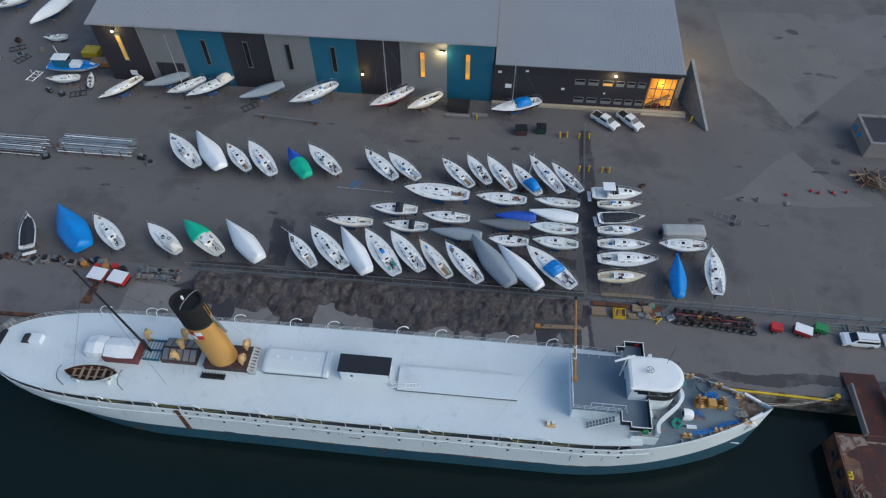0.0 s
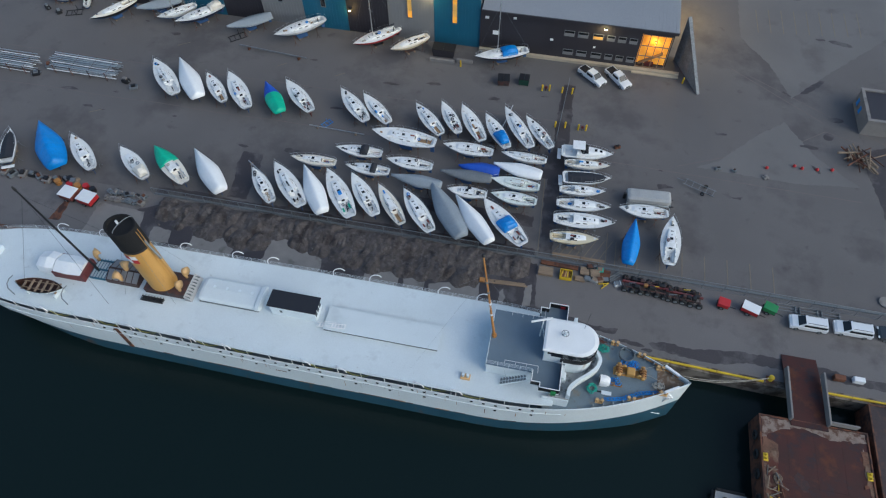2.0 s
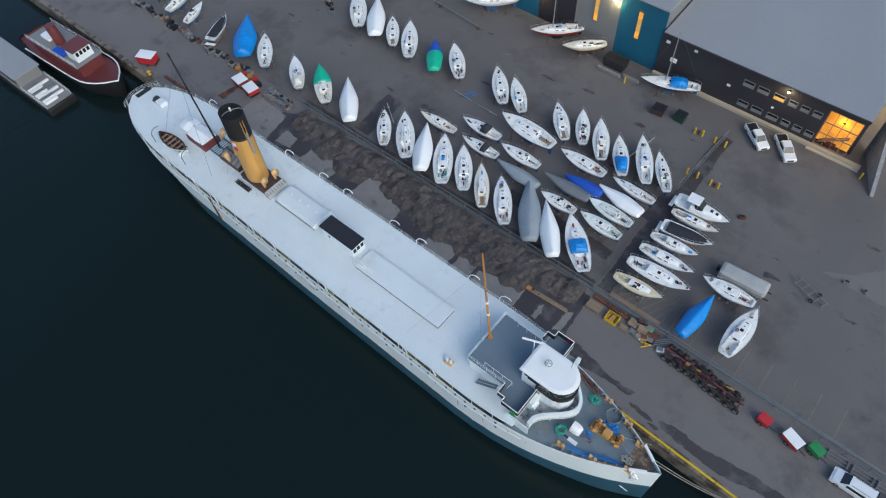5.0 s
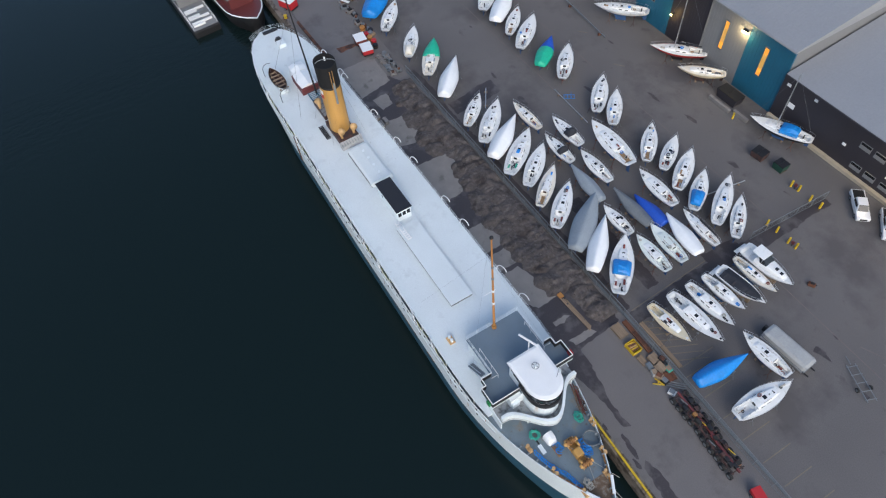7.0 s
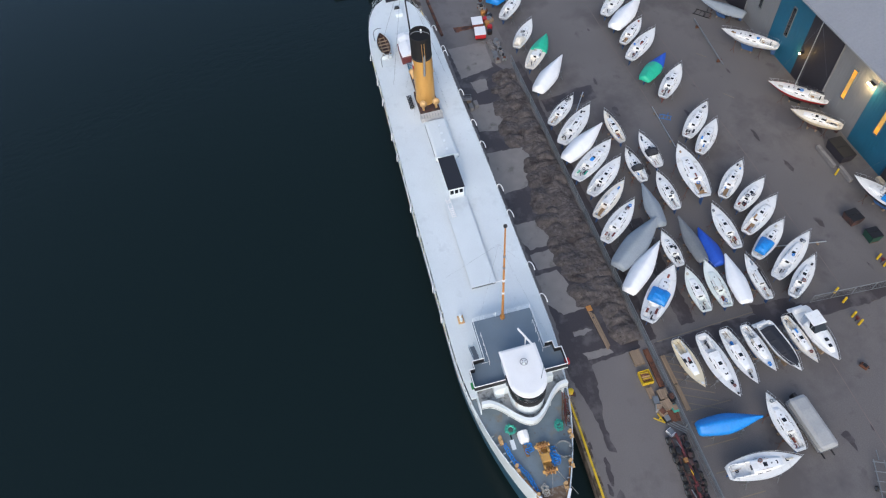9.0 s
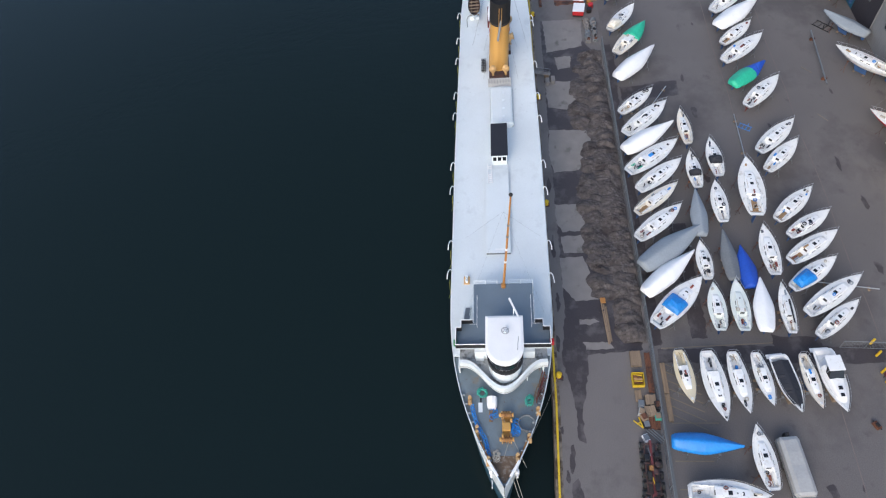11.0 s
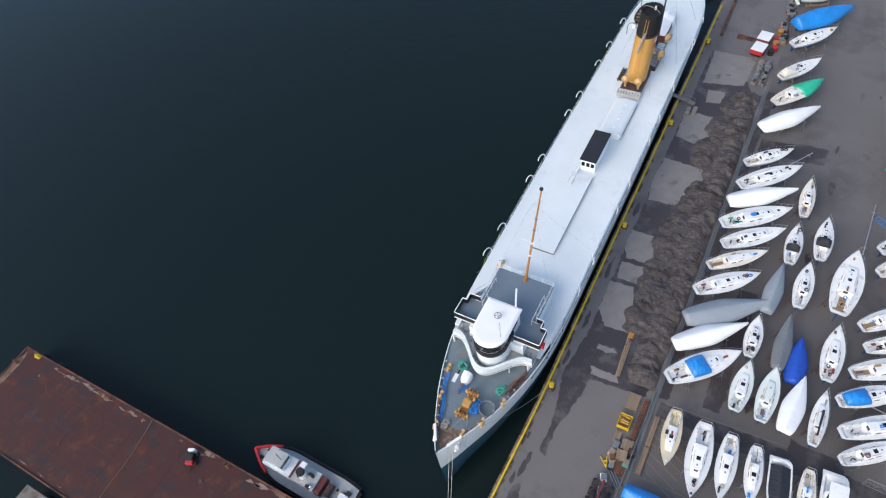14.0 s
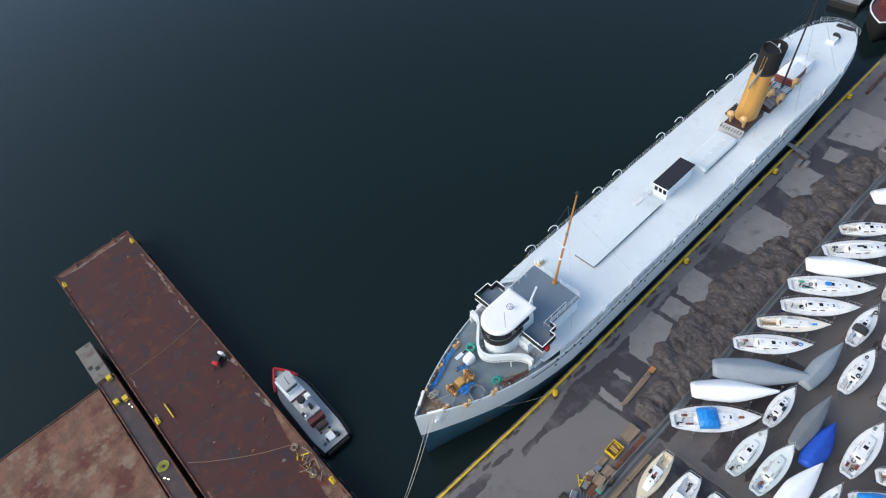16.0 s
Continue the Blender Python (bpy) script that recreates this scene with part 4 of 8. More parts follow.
# white scalloped bosses at the hawse pipes, with anchors stowed below the rail
for side in (-1, 1):
    HB = HC + side * ship_half(28.4, 0.85)
    boss = part("hawse_boss", rod(B(), (28.4, HB - side * 0.1, 6.3), (28.4, HB + side * 0.35, 6.2), 0.34, n=10), "signal", ship, "white scalloped boss at the hawse pipe")
    for a in range(5):
        px, pz = 28.4 + 0.42 * math.cos(a * 1.256), 6.25 + 0.42 * math.sin(a * 1.256)
        part("lobe", rod(B(), (px, HB + side * 0.1, pz), (px, HB + side * 0.3, pz), 0.3, 0.22, 10), "signal", boss)
    part("anchor_shank", rod(B(), (28.4, HB + side * 0.25, 6.1), (28.3, HB + side * 0.1, 4.6), 0.12, n=8), "signal", boss)
part("draught_mark", box(B(), 27.3, 28.9, HC - ship_half(28.1, 0.42) - 0.36, HC - ship_half(28.1, 0.42) - 0.26, 0.75, 0.82), "signal", ship)
# mooring lines to the quay
for k, (a, b) in enumerate((((28.6, -6.4, 7.6), (43.3, -0.95, 0.5)), ((29.0, -6.7, 7.6), (43.5, -0.95, 0.5)), ((26.0, -5.0, 7.3), (14.2, -0.15, 0.5)))):
    a, b = Vector(a), Vector(b)
    pts = [a.lerp(b, i / 14) - Vector((0, 0, 1.6 * math.sin(math.pi * i / 14))) for i in range(15)]
    part("mooring_line", tube(B(), pts, 0.03 if k < 2 else 0.018, 5), "ropepale", ship)

# ---- boats ----
def hull_half(u, B2, k, full=0.58):
    """Half breadth of a yacht hull: u from 0 at the stern to 1 at the bow, k from 0 low to 1 at the deck."""
    plan = full + (1 - full) * math.sin(min(1, u / 0.45) * math.pi / 2) if u < 0.45 else 1 - ((u - 0.45) / 0.55) ** (1.3 if full == 0.7 else 2.1)
    plan *= 0.80 + 0.20 * math.sqrt(min(1, u / 0.06))
    return max(0.015, B2 * plan * (0.06 + 0.94 * k ** 0.45))


def yacht_hull(bm, L, B2, z_deck, depth, z_from=0.0, z_to=1.0, n=20, m=6, full=0.58, overhang=0.10):
    rings = []
    for i in range(n + 1):
        u = i / n
        low = depth * (0.55 + 0.45 * math.sin(math.pi * min(1, 0.12 + u * 0.88)))
        sheer = z_deck + 0.28 * max(0, u - 0.4) ** 2 / 0.36
        side = []
        for j in range(m + 1):
            k = z_from + (z_to - z_from) * j / m
            x = -L / 2 + L * u - (overhang * L * (1 - k) * max(0, u - 0.55) / 0.45) + (overhang * 0.6 * L * (1 - k) * max(0, 0.4 - u) / 0.4)
            side.append((x, hull_half(u, B2, k, full), sheer - low * (1 - k)))
        rings.append([(p[0], -p[1], p[2]) for p in side[::-1]] + [(p[0], p[1], p[2]) for p in side])
    return loft(bm, rings, closed=False, cap=True)


def sheer_z(u, z_deck):
    return z_deck + 0.28 * max(0, u - 0.4) ** 2 / 0.36


def yacht_deck(bm, L, B2, z_deck, cockpit, full=0.58, n=26, m=10):
    """The deck, cambered, with the cockpit well sunk into it."""
    c0, c1, cw = cockpit
    grid = []
    for i in range(n + 1):
        u = i / n
        h = hull_half(u, B2, 1, full) - 0.03
        row = []
        for j in range(m + 1):
            v = -1 + 2 * j / m
            z = sheer_z(u, z_deck) + 0.07 * (1 - v * v)
            if c0 < u < c1 and abs(v * h) < cw:
                z -= 0.42
            row.append((-L / 2 + L * u, v * h, z))
        grid.append(row)
    return loft(bm, grid, closed=False, cap=False)


def coachroof(bm, L, B2, z_deck, u0, u1, h, width=0.58, full=0.58):
    rings = []
    for i in range(9):
        s = i / 8
        u = u0 + (u1 - u0) * s
        w = max(0.12, hull_half(u, B2, 1, full) * width * (1 - 0.25 * s))
        top = h * (1 - 0.55 * s ** 2.2) if s < 0.98 else 0.06
        z = sheer_z(u, z_deck) + 0.03
        x = -L / 2 + L * u
        rings.append([(x, -w, z), (x, -w * 0.93, z + top * 0.75), (x, -w * 0.72, z + top), (x, 0, z + top * 1.08), (x, w * 0.72, z + top), (x, w * 0.93, z + top * 0.75), (x, w, z)])
    return loft(bm, rings, closed=False, cap=True)


def cover(bm, L, B2, z_deck, ridge, full=0.58, drop=0.35, u0=0.0, u1=1.0, seed=0, n=26, bowdip=0.6):
    """A tarpaulin drawn over a ridge and down past the gunwale, with sagging folds."""
    rng = random.Random(seed)
    rings = []
    for i in range(n + 1):
        u = u0 + (u1 - u0) * i / n
        h = hull_half(u, B2, 1, full) + 0.06
        zs = sheer_z(u, z_deck)
        shape = math.sin(math.pi * min(1, 0.16 + 0.84 * (u - u0) / (u1 - u0))) ** bowdip if u > u0 + 0.35 * (u1 - u0) else 0.8 + 0.2 * (u - u0) / (0.35 * (u1 - u0))
        r = ridge * max(0.12, shape) * (0.96 + 0.08 * rng.random())
        x = -L / 2 + L * u + (0.08 if i == n else -0.06 if i == 0 else 0)
        sag = 0.10 * rng.random()
        half = [(h, zs - drop * (0.8 + 0.4 * rng.random())), (h + 0.02, zs + 0.02), (h * 0.80, zs + r * 0.38 - sag), (h * 0.48, zs + r * 0.74 - sag), (h * 0.16, zs + r * 0.97)]
        rings.append([(x, -a, b) for a, b in half] + [(x, 0, zs + r + 0.03)] + [(x, a, b) for a, b in half[::-1]])
    return loft(bm, rings, closed=False, cap=True)


def stands(parent, L, B2, z_deck, depth):
    """Jack stands and keel blocks under a laid-up hull."""
    for sx in (-0.26, 0.18):
        for sy in (-1, 1):
            bm = B()
            x, y = sx * L, sy * B2 * 0.98
            rod(bm, (x, y * 0.80, z_deck - depth * 0.52), (x, y * 0.9, 0.75), 0.035, n=6)
            for a in (0.4, 2.5, 4.6):
                rod(bm, (x, y * 0.9, 0.8), (x + 0.42 * math.cos(a), y * 0.9 + 0.42 * math.sin(a), 0.0), 0.025, n=5)
            box(bm, x - 0.14, x + 0.14, y * 0.80 - 0.14, y * 0.80 + 0.14, z_deck - depth * 0.54, z_deck - depth * 0.48)
            part("jack_stand", bm, "rust" if sy > 0 else "galv", parent)
    for sx in (-0.1, 0.06):
        part("keel_block", box(B(), sx * L - 0.15, sx * L + 0.15, -0.45, 0.45, 0.0, 0.16), "wood", parent)


def yacht(x, y, rz, L, label, hull="gel", bottom="bottomblue", deck="deckgel", tarp="", group="laid-up sailing yachts", deck_z=2.3, beam=0.31,
          canvas="", canvas_at=(0.16, 0.42), teak=False, trim="", pulpit=True, mast=0.0, hatch=2, seed=0, ridge=1.1, spread="", full=0.58, boom=False, cushions="", lean=0.0):
    """A keel yacht on stands, bow along its own x. tarp wraps it all; canvas covers part of it."""
    if tarp and full == 0.58:
        full = 0.7
    t = thing("sailing_yacht", label, "sailboat", group, pose(x, y, 0, lean, 0, rz))
    B2, depth = beam * L / 2, 1.30
    part("bottom", yacht_hull(B(), L, B2, deck_z, depth, 0.0, 0.42, full=full), bottom, t, smooth=True)
    part("topside", yacht_hull(B(), L, B2, deck_z, depth, 0.42, 1.0, full=full), hull, t, smooth=True)
    kb = B()
    loft(kb, [[(-0.10 * L, -0.10, deck_z - depth), (-0.10 * L, 0.10, deck_z - depth), (0.12 * L, 0.08, deck_z - depth), (0.12 * L, -0.08, deck_z - depth)],
              [(-0.12 * L, -0.13, 0.16), (-0.12 * L, 0.13, 0.16), (0.06 * L, 0.10, 0.16), (0.06 * L, -0.10, 0.16)]])
    part("keel", kb, bottom, t)
    part("rudder", box(B(), -0.47 * L, -0.41 * L, -0.04, 0.04, 0.75, deck_z - 0.5), bottom, t)
    stands(t, L, B2, deck_z, depth)
    if tarp:
        part("cover", cover(B(), L, B2, deck_z, ridge, full, seed=seed), tarp, t, smooth=True)
        if spread:
            part("bow_cover", cover(B(), L, B2 + 0.05, deck_z, ridge + 0.12, full, u0=canvas_at[0], u1=canvas_at[1], seed=seed), spread, t, "royal blue bow cover")
        if canvas:
            rng = random.Random(seed)
            cb = B()
            loft(cb, [[(-0.42 * L + 0.8 * L * i / 10, 0.25 * B2 + 0.75 * B2 * math.cos(a) * (0.75 + 0.3 * rng.random()), deck_z + ridge * 0.55 + 0.55 * max(0, math.sin(a)) * (0.7 + 0.5 * rng.random())) for a in (0, 0.5, 1.0, 1.5, 2.1, 2.6, 3.14)] for i in range(11)], closed=False)
            part("tarpaulin", cb, canvas, t, "bundled royal blue tarpaulin")
        return t
    cw = B2 * 0.46
    part("deck", yacht_deck(B(), L, B2, deck_z, (0.07, 0.30, cw), full), deck, t)
    part("cabin_trunk", coachroof(B(), L, B2, deck_z, 0.32, 0.74, 0.38 + 0.008 * L, full=full), hull if hull in ("gel", "gelcream", "gelgreen") else "gel", t, smooth=False)
    for sy in (-1, 1):
        part("cockpit_coaming", box(B(), -L / 2 + 0.07 * L, -L / 2 + 0.33 * L, sy * (cw + 0.04) - 0.05, sy * (cw + 0.04) + 0.05, deck_z, deck_z + 0.24, 0.02), trim or "gel", t)
    zc = deck_z + 0.38 + 0.008 * L
    part("companionway_board", box(B(), -L / 2 + 0.314 * L, -L / 2 + 0.33 * L, -0.26, 0.26, deck_z - 0.2, zc - 0.02, 0.01), "brown" if teak else "glass", t, "dark companionway boards")
    part("sliding_hatch", box(B(), -L / 2 + 0.325 * L, -L / 2 + 0.40 * L, -0.31, 0.31, zc - 0.08, zc + 0.07, 0.03), "deckgel", t)
    for sx, sy in ((0.17, -1), (0.17, 1), (0.26, -1), (0.26, 1)):
        part("winch", rod(B(), (-L / 2 + sx * L, sy * (cw + 0.05), deck_z + 0.23), (-L / 2 + sx * L, sy * (cw + 0.05), deck_z + 0.40), 0.085, 0.07, 8), "alu", t)
    if L > 9.2:
        wx = -L / 2 + 0.13 * L
        part("steering_wheel", tube(B(), [(wx, 0.42 * math.cos(q * math.tau / 14), deck_z + 0.35 + 0.42 * math.sin(q * math.tau / 14)) for q in range(15)], 0.025, 5), "alu", t)
        part("binnacle", rod(B(), (wx + 0.12, 0, deck_z - 0.38), (wx + 0.12, 0, deck_z + 0.45), 0.09, n=8), "black", t)
    else:
        part("tiller", rod(B(), (-L / 2 + 0.05 * L, 0, deck_z + 0.12), (-L / 2 + 0.18 * L, 0.12, deck_z + 0.28), 0.03, n=6), "teak", t)
    for sy in (-1, 1):
        part("grab_rail", tube(B(), [(-L / 2 + u * L, sy * hull_half(u, B2, 1, full) * 0.36, sheer_z(u, deck_z) + (zc - deck_z) * (1 - 0.5 * ((u - 0.32) / 0.42) ** 2.2) + 0.07) for u in (0.42, 0.47, 0.52, 0.57)], 0.02, 5), "teak", t)
        part("locker_lid", box(B(), -L / 2 + 0.09 * L, -L / 2 + 0.28 * L, sy * cw * 0.74 - cw * 0.24, sy * cw * 0.74 + cw * 0.22, deck_z - 0.30, deck_z - 0.10, 0.02), deck, t)
    gr = random.Random(int(1000 + 37 * x + 91 * y))
    for q in range(gr.randint(3, 6)):
        u = gr.choice((0.10, 0.14, 0.19, 0.23, 0.27, 0.36, 0.45, 0.78, 0.84))
        low = u < 0.30
        half = cw * 0.6 if low else hull_half(u, B2, 1, full) * 0.55
        gx, gy = -L / 2 + u * L, gr.uniform(-half, half)
        gz = deck_z - 0.33 if low else sheer_z(u, deck_z) + (zc - deck_z if u < 0.5 else 0.03)
        paint = gr.choice(("tarpblack", "tarpblack", "navy", "tarpslate", "rope", "bottomred", "ropepale", "teak", "tarpgrey"))
        gb = B()
        if gr.random() < 0.45:
            r0 = gr.uniform(0.14, 0.26)
            tube(gb, [(gx + r0 * math.cos(w * 0.9) * (1 + 0.1 * (w % 3)), gy + r0 * math.sin(w * 0.9), gz + 0.06 + 0.012 * w) for w in range(18)], 0.045, 5)
            part("rope_coil", gb, paint, t)
        else:
            lx, ly = gr.uniform(0.16, 0.5), gr.uniform(0.1, 0.2)
            loft(gb, [[(gx + e * lx, gy - ly * f, gz), (gx + e * lx, gy - ly * 0.8 * f, gz + 0.22 * f), (gx + e * lx, gy + ly * 0.7 * f, gz + 0.26 * f), (gx + e * lx, gy + ly * f, gz)] for e, f in ((-1, 0.5), (-0.6, 1), (0.1, 0.85), (0.7, 1), (1, 0.45))], closed=False)
            part("sail_bag", gb, paint, t)
    part("mast_step", box(B(), -L / 2 + 0.575 * L, -L / 2 + 0.575 * L + 0.2, -0.09, 0.09, deck_z + 0.2, zc + 0.02, 0.01), "galv", t)
    part("anchor_locker", box(B(), -L / 2 + 0.89 * L, -L / 2 + 0.935 * L, -0.16, 0.16, sheer_z(0.91, deck_z) - 0.02, sheer_z(0.91, deck_z) + 0.10, 0.02), "deckgel", t)
    if teak:
        part("cockpit_sole", box(B(), -L / 2 + 0.08 * L, -L / 2 + 0.29 * L, -cw * 0.85, cw * 0.85, deck_z - 0.40, deck_z - 0.30), "teak", t, "brown teak cockpit sole")
    if cushions:
        for sy in (-1, 1):
            part("cushion", box(B(), -L / 2 + (0.13 if sy > 0 else 0.16) * L, -L / 2 + (0.20 if sy > 0 else 0.25) * L, sy * cw * 0.72 - 0.15, sy * cw * 0.72 + 0.15, deck_z - 0.10, deck_z, 0.04), cushions, t)
    for h in range(hatch):
        u = 0.50 + 0.15 * h
        hs = 0.24 - 0.035 * h
        part("deck_hatch", box(B(), -L / 2 + u * L - hs, -L / 2 + u * L + hs, -hs, hs, sheer_z(u, deck_z) + 0.2, zc + 0.05 - 0.10 * h, 0.02), "glass", t)
    for sy in (-1, 1):
        for u in (0.40, 0.51):
            w = hull_half(u, B2, 1, full) * 0.58 * (1 - 0.25 * (u - 0.32) / 0.42) - 0.01
            part("cabin_window", box(B(), -L / 2 + u * L - 0.30, -L / 2 + u * L + 0.30, sy * w - 0.03, sy * w + 0.012, deck_z + 0.14, deck_z + 0.28), "glass", t)
    if pulpit:
        for u0, u1 in ((0.86, 1.0), (0.0, 0.10)):
            pb = B()
            us = [u0 + (u1 - u0) * i / 6 for i in range(7)]
            pts = [(-L / 2 + L * u, hull_half(u, B2, 1, full) - 0.06, sheer_z(u, deck_z) + 0.62) for u in us]
            ring = pts + [(a, -b, c) for a, b, c in pts[::-1]] if u1 == 1.0 else pts[::-1] + [(a, -b, c) for a, b, c in pts]
            tube(pb, ring, 0.018, 5)
            for a, b, c in (pts[0], pts[3]):
                for sy in (-1, 1):
                    rod(pb, (a, sy * b, c - 0.62), (a, sy * b, c), 0.016, n=5)
            part("pulpit" if u1 == 1.0 else "pushpit", pb, "alu", t)
        sb = B()
        for sy in (-1, 1):
            line = []
            for u in (0.10, 0.25, 0.4, 0.55, 0.7, 0.86):
                p = (-L / 2 + L * u, sy * (hull_half(u, B2, 1, full) - 0.05), sheer_z(u, deck_z) + 0.58)
                rod(sb, (p[0], p[1], p[2] - 0.58), p, 0.014, n=5)
                line.append(p)
            tube(sb, line, 0.008, 4)
        part("guard_rail", sb, "alu", t)
    if mast:
        mb = B()
        rod(mb, (0.08 * L, 0, deck_z + 0.3), (0.08 * L, 0, deck_z + mast), 0.09, 0.06, 10)
        for f in (0.45, 0.72):
            rod(mb, (0.08 * L, -0.9 + f * 0.5, deck_z + mast * f), (0.08 * L, 0.9 - f * 0.5, deck_z + mast * f), 0.03, n=6)
        part("mast", mb, "alu", t, "bare aluminium mast")
        sb = B()
        for p in ((L / 2 - 0.15, 0), (-L / 2 + 0.1, 0), (0.05 * L, B2 * 0.9), (0.05 * L, -B2 * 0.9)):
            rod(sb, (p[0], p[1], deck_z + 0.1), (0.08 * L, 0, deck_z + mast * 0.97), 0.010, n=4)
        part("rigging", sb, "galv", t)
    if boom:
        rb = B()
        rod(rb, (0.06 * L, 0, deck_z + 1.3), (-0.38 * L, 0, deck_z + 1.25), 0.14, 0.10, 8)
        part("sail_cover", rb, boom, t)
    if canvas:
        cb = B()
        u0, u1 = canvas_at
        rings = []
        for i in range(9):
            s = i / 8
            u = u0 + (u1 - u0) * s
            w = hull_half(u, B2, 1, full) * 0.78
            h = (0.75 + 0.35 * math.sin(math.pi * min(1, s * 1.1))) * (1 if 0 < i < 8 else 0.75)
            xx = -L / 2 + L * u
            rings.append([(xx, -w, deck_z + 0.16), (xx, -w * 0.9, deck_z + 0.22 + h * 0.45 + 0.06 * (i % 2)), (xx, -w * 0.45, deck_z + 0.2 + h * 0.9), (xx, 0, deck_z + 0.2 + h - 0.06 * (i % 3)), (xx, w * 0.45, deck_z + 0.2 + h * 0.9), (xx, w * 0.9, deck_z + 0.22 + h * 0.45 + 0.06 * ((i + 1) % 2)), (xx, w, deck_z + 0.16)])
        loft(cb, rings, closed=False)
        part("canvas", cb, canvas, t)
    if spread:
        part("cover", cover(B(), L, B2, deck_z, 0.9, full, u0=canvas_at[0], u1=canvas_at[1], seed=seed, drop=0.3), spread, t, smooth=True)
    return t


def motor_yacht(x, y, rz, L, label, cover_mat="", beam=0.34, cabin=True, deck_z=2.1, canvas=""):
    t = thing("motor_yacht", label, "motorboat", "laid-up motorboats", pose(x, y, 0, 0, 0, rz))
    B2, depth, full = beam * L / 2, 1.5, 0.93
    part("bottom", yacht_hull(B(), L, B2, deck_z, depth, 0.0, 0.5, full=full, overhang=0.12), "bottomblue", t, smooth=True)
    part("topside", yacht_hull(B(), L, B2, deck_z, depth, 0.5, 1.0, full=full, overhang=0.12), "gel", t, smooth=True)
    part("deck", yacht_deck(B(), L, B2, deck_z, (0.04, 0.34, B2 * 0.72), full), "deckgel", t)
    stands(t, L, B2, deck_z, depth)
    part("keel_timber", box(B(), -0.3 * L, 0.25 * L, -0.2, 0.2, 0.0, deck_z - depth + 0.12), "wood", t)
    if cover_mat:
        part("cover", cover(B(), L, B2 * 0.78, deck_z, 0.5, full, u0=0.12 if not cabin else 0.30, u1=0.93, drop=-0.05), cover_mat, t)
    if cabin:
        part("superstructure", coachroof(B(), L, B2, deck_z, 0.30, 0.86, 0.75, 0.74, full), "gel", t)
        ws = B()
        loft(ws, [[(-0.10 * L, -B2 * 0.66, deck_z + 0.6), (0.02 * L, -B2 * 0.62, deck_z + 0.75), (0.02 * L, B2 * 0.62, deck_z + 0.75), (-0.10 * L, B2 * 0.66, deck_z + 0.6)],
                  [(-0.16 * L, -B2 * 0.6, deck_z + 1.55), (-0.08 * L, -B2 * 0.5, deck_z + 1.6), (-0.08 * L, B2 * 0.5, deck_z + 1.6), (-0.16 * L, B2 * 0.6, deck_z + 1.55)]])
        part("windscreen", ws, "glass", t, "raked dark windscreen")
        part("hardtop", box(B(), -0.30 * L, -0.06 * L, -B2 * 0.66, B2 * 0.66, deck_z + 1.55, deck_z + 1.68, 0.05), canvas or "gel", t)
        for sx in (-0.29, -0.08):
            for sy in (-1, 1):
                part("hardtop_post", rod(B(), (sx * L, sy * B2 * 0.62, deck_z), (sx * L, sy * B2 * 0.62, deck_z + 1.58), 0.03, n=6), "alu", t)
        for u in (0.66, 0.76):
            part("deck_hatch", box(B(), -L / 2 + u * L - 0.22, -L / 2 + u * L + 0.22, -0.22, 0.22, deck_z + 0.4, deck_z + 0.86 - (u - 0.66) * 1.6, 0.02), "glass", t)
    rb = B()
    us = [0.45 + 0.55 * i / 10 for i in range(11)]
    pts = [(-L / 2 + L * u, hull_half(u, B2, 1, full) - 0.05, sheer_z(u, deck_z) + 0.55) for u in us]
    tube(rb, pts + [(a, -b, c) for a, b, c in pts[::-1]], 0.018, 5)
    for a, b, c in pts[::2]:
        for sy in (-1, 1):
            rod(rb, (a, sy * b, c - 0.55), (a, sy * b, c), 0.015, n=5)
    part("bow_rail", rb, "alu", t)
    part("swim_platform", box(B(), -L / 2 - 0.55, -L / 2 + 0.05, -B2 * 0.8, B2 * 0.8, deck_z - 0.95, deck_z - 0.87, 0.02), "gel", t)
    return t


W = "white fibreglass sailing yacht laid up on jack stands"
# far row, bows to the sheds
yacht(-60.7, 36.5, 135, 11.0, "white cruising yacht with dark deck fittings on jack stands", hatch=3, boom="gel", seed=1)
yacht(-56.3, 37.1, 130, 11.4, "yacht shrink-wrapped in white film on stands", tarp="wrap", seed=2, group="wrapped yachts")
yacht(-50.5, 35.6, 133, 8.4, "small white yacht with brown companionway boards", teak=True, seed=3)
yacht(-46.3, 35.8, 130, 10.4, W, seed=4, hatch=2)
yacht(-39.6, 35.3, 128, 8.0, "small yacht under a green tarpaulin with blue bow cover", tarp="tarpgreen", seed=5, group="wrapped yachts", ridge=0.8, spread="tarpnavy", canvas_at=(0.56, 1.0), beam=0.36)
yacht(-35.2, 36.5, 136, 9.5, "off-white yacht with a red cockpit cushion on stands", cushions="bottomred", deck="deckgel", hull="gel", bottom="bottomred")
yacht(-25.0, 36.2, 134, 9.4, "white yacht with dark hatches and open cockpit", hatch=3, cushions="tarpblack")
yacht(-20.9, 36.1, 136, 8.6, "white yacht with a pale blue boot stripe", bottom="bottomblue", hatch=1)
yacht(-11.4, 35.4, 133, 8.6, "white yacht with a tall bent bow rail", hatch=2, teak=True)
yacht(-7.8, 36.5, 123, 7.9, "small white yacht with a blue bottom", cushions="bottomred", hatch=1)
yacht(-3.9, 36.0, 123, 9.1, "white yacht with an orange-brown hatch board", teak=True, hatch=1)
yacht(0.5, 34.9, 125, 8.5, "white yacht with a blue tarpaulin over the cockpit", canvas="tarpblue", canvas_at=(0.10, 0.42))
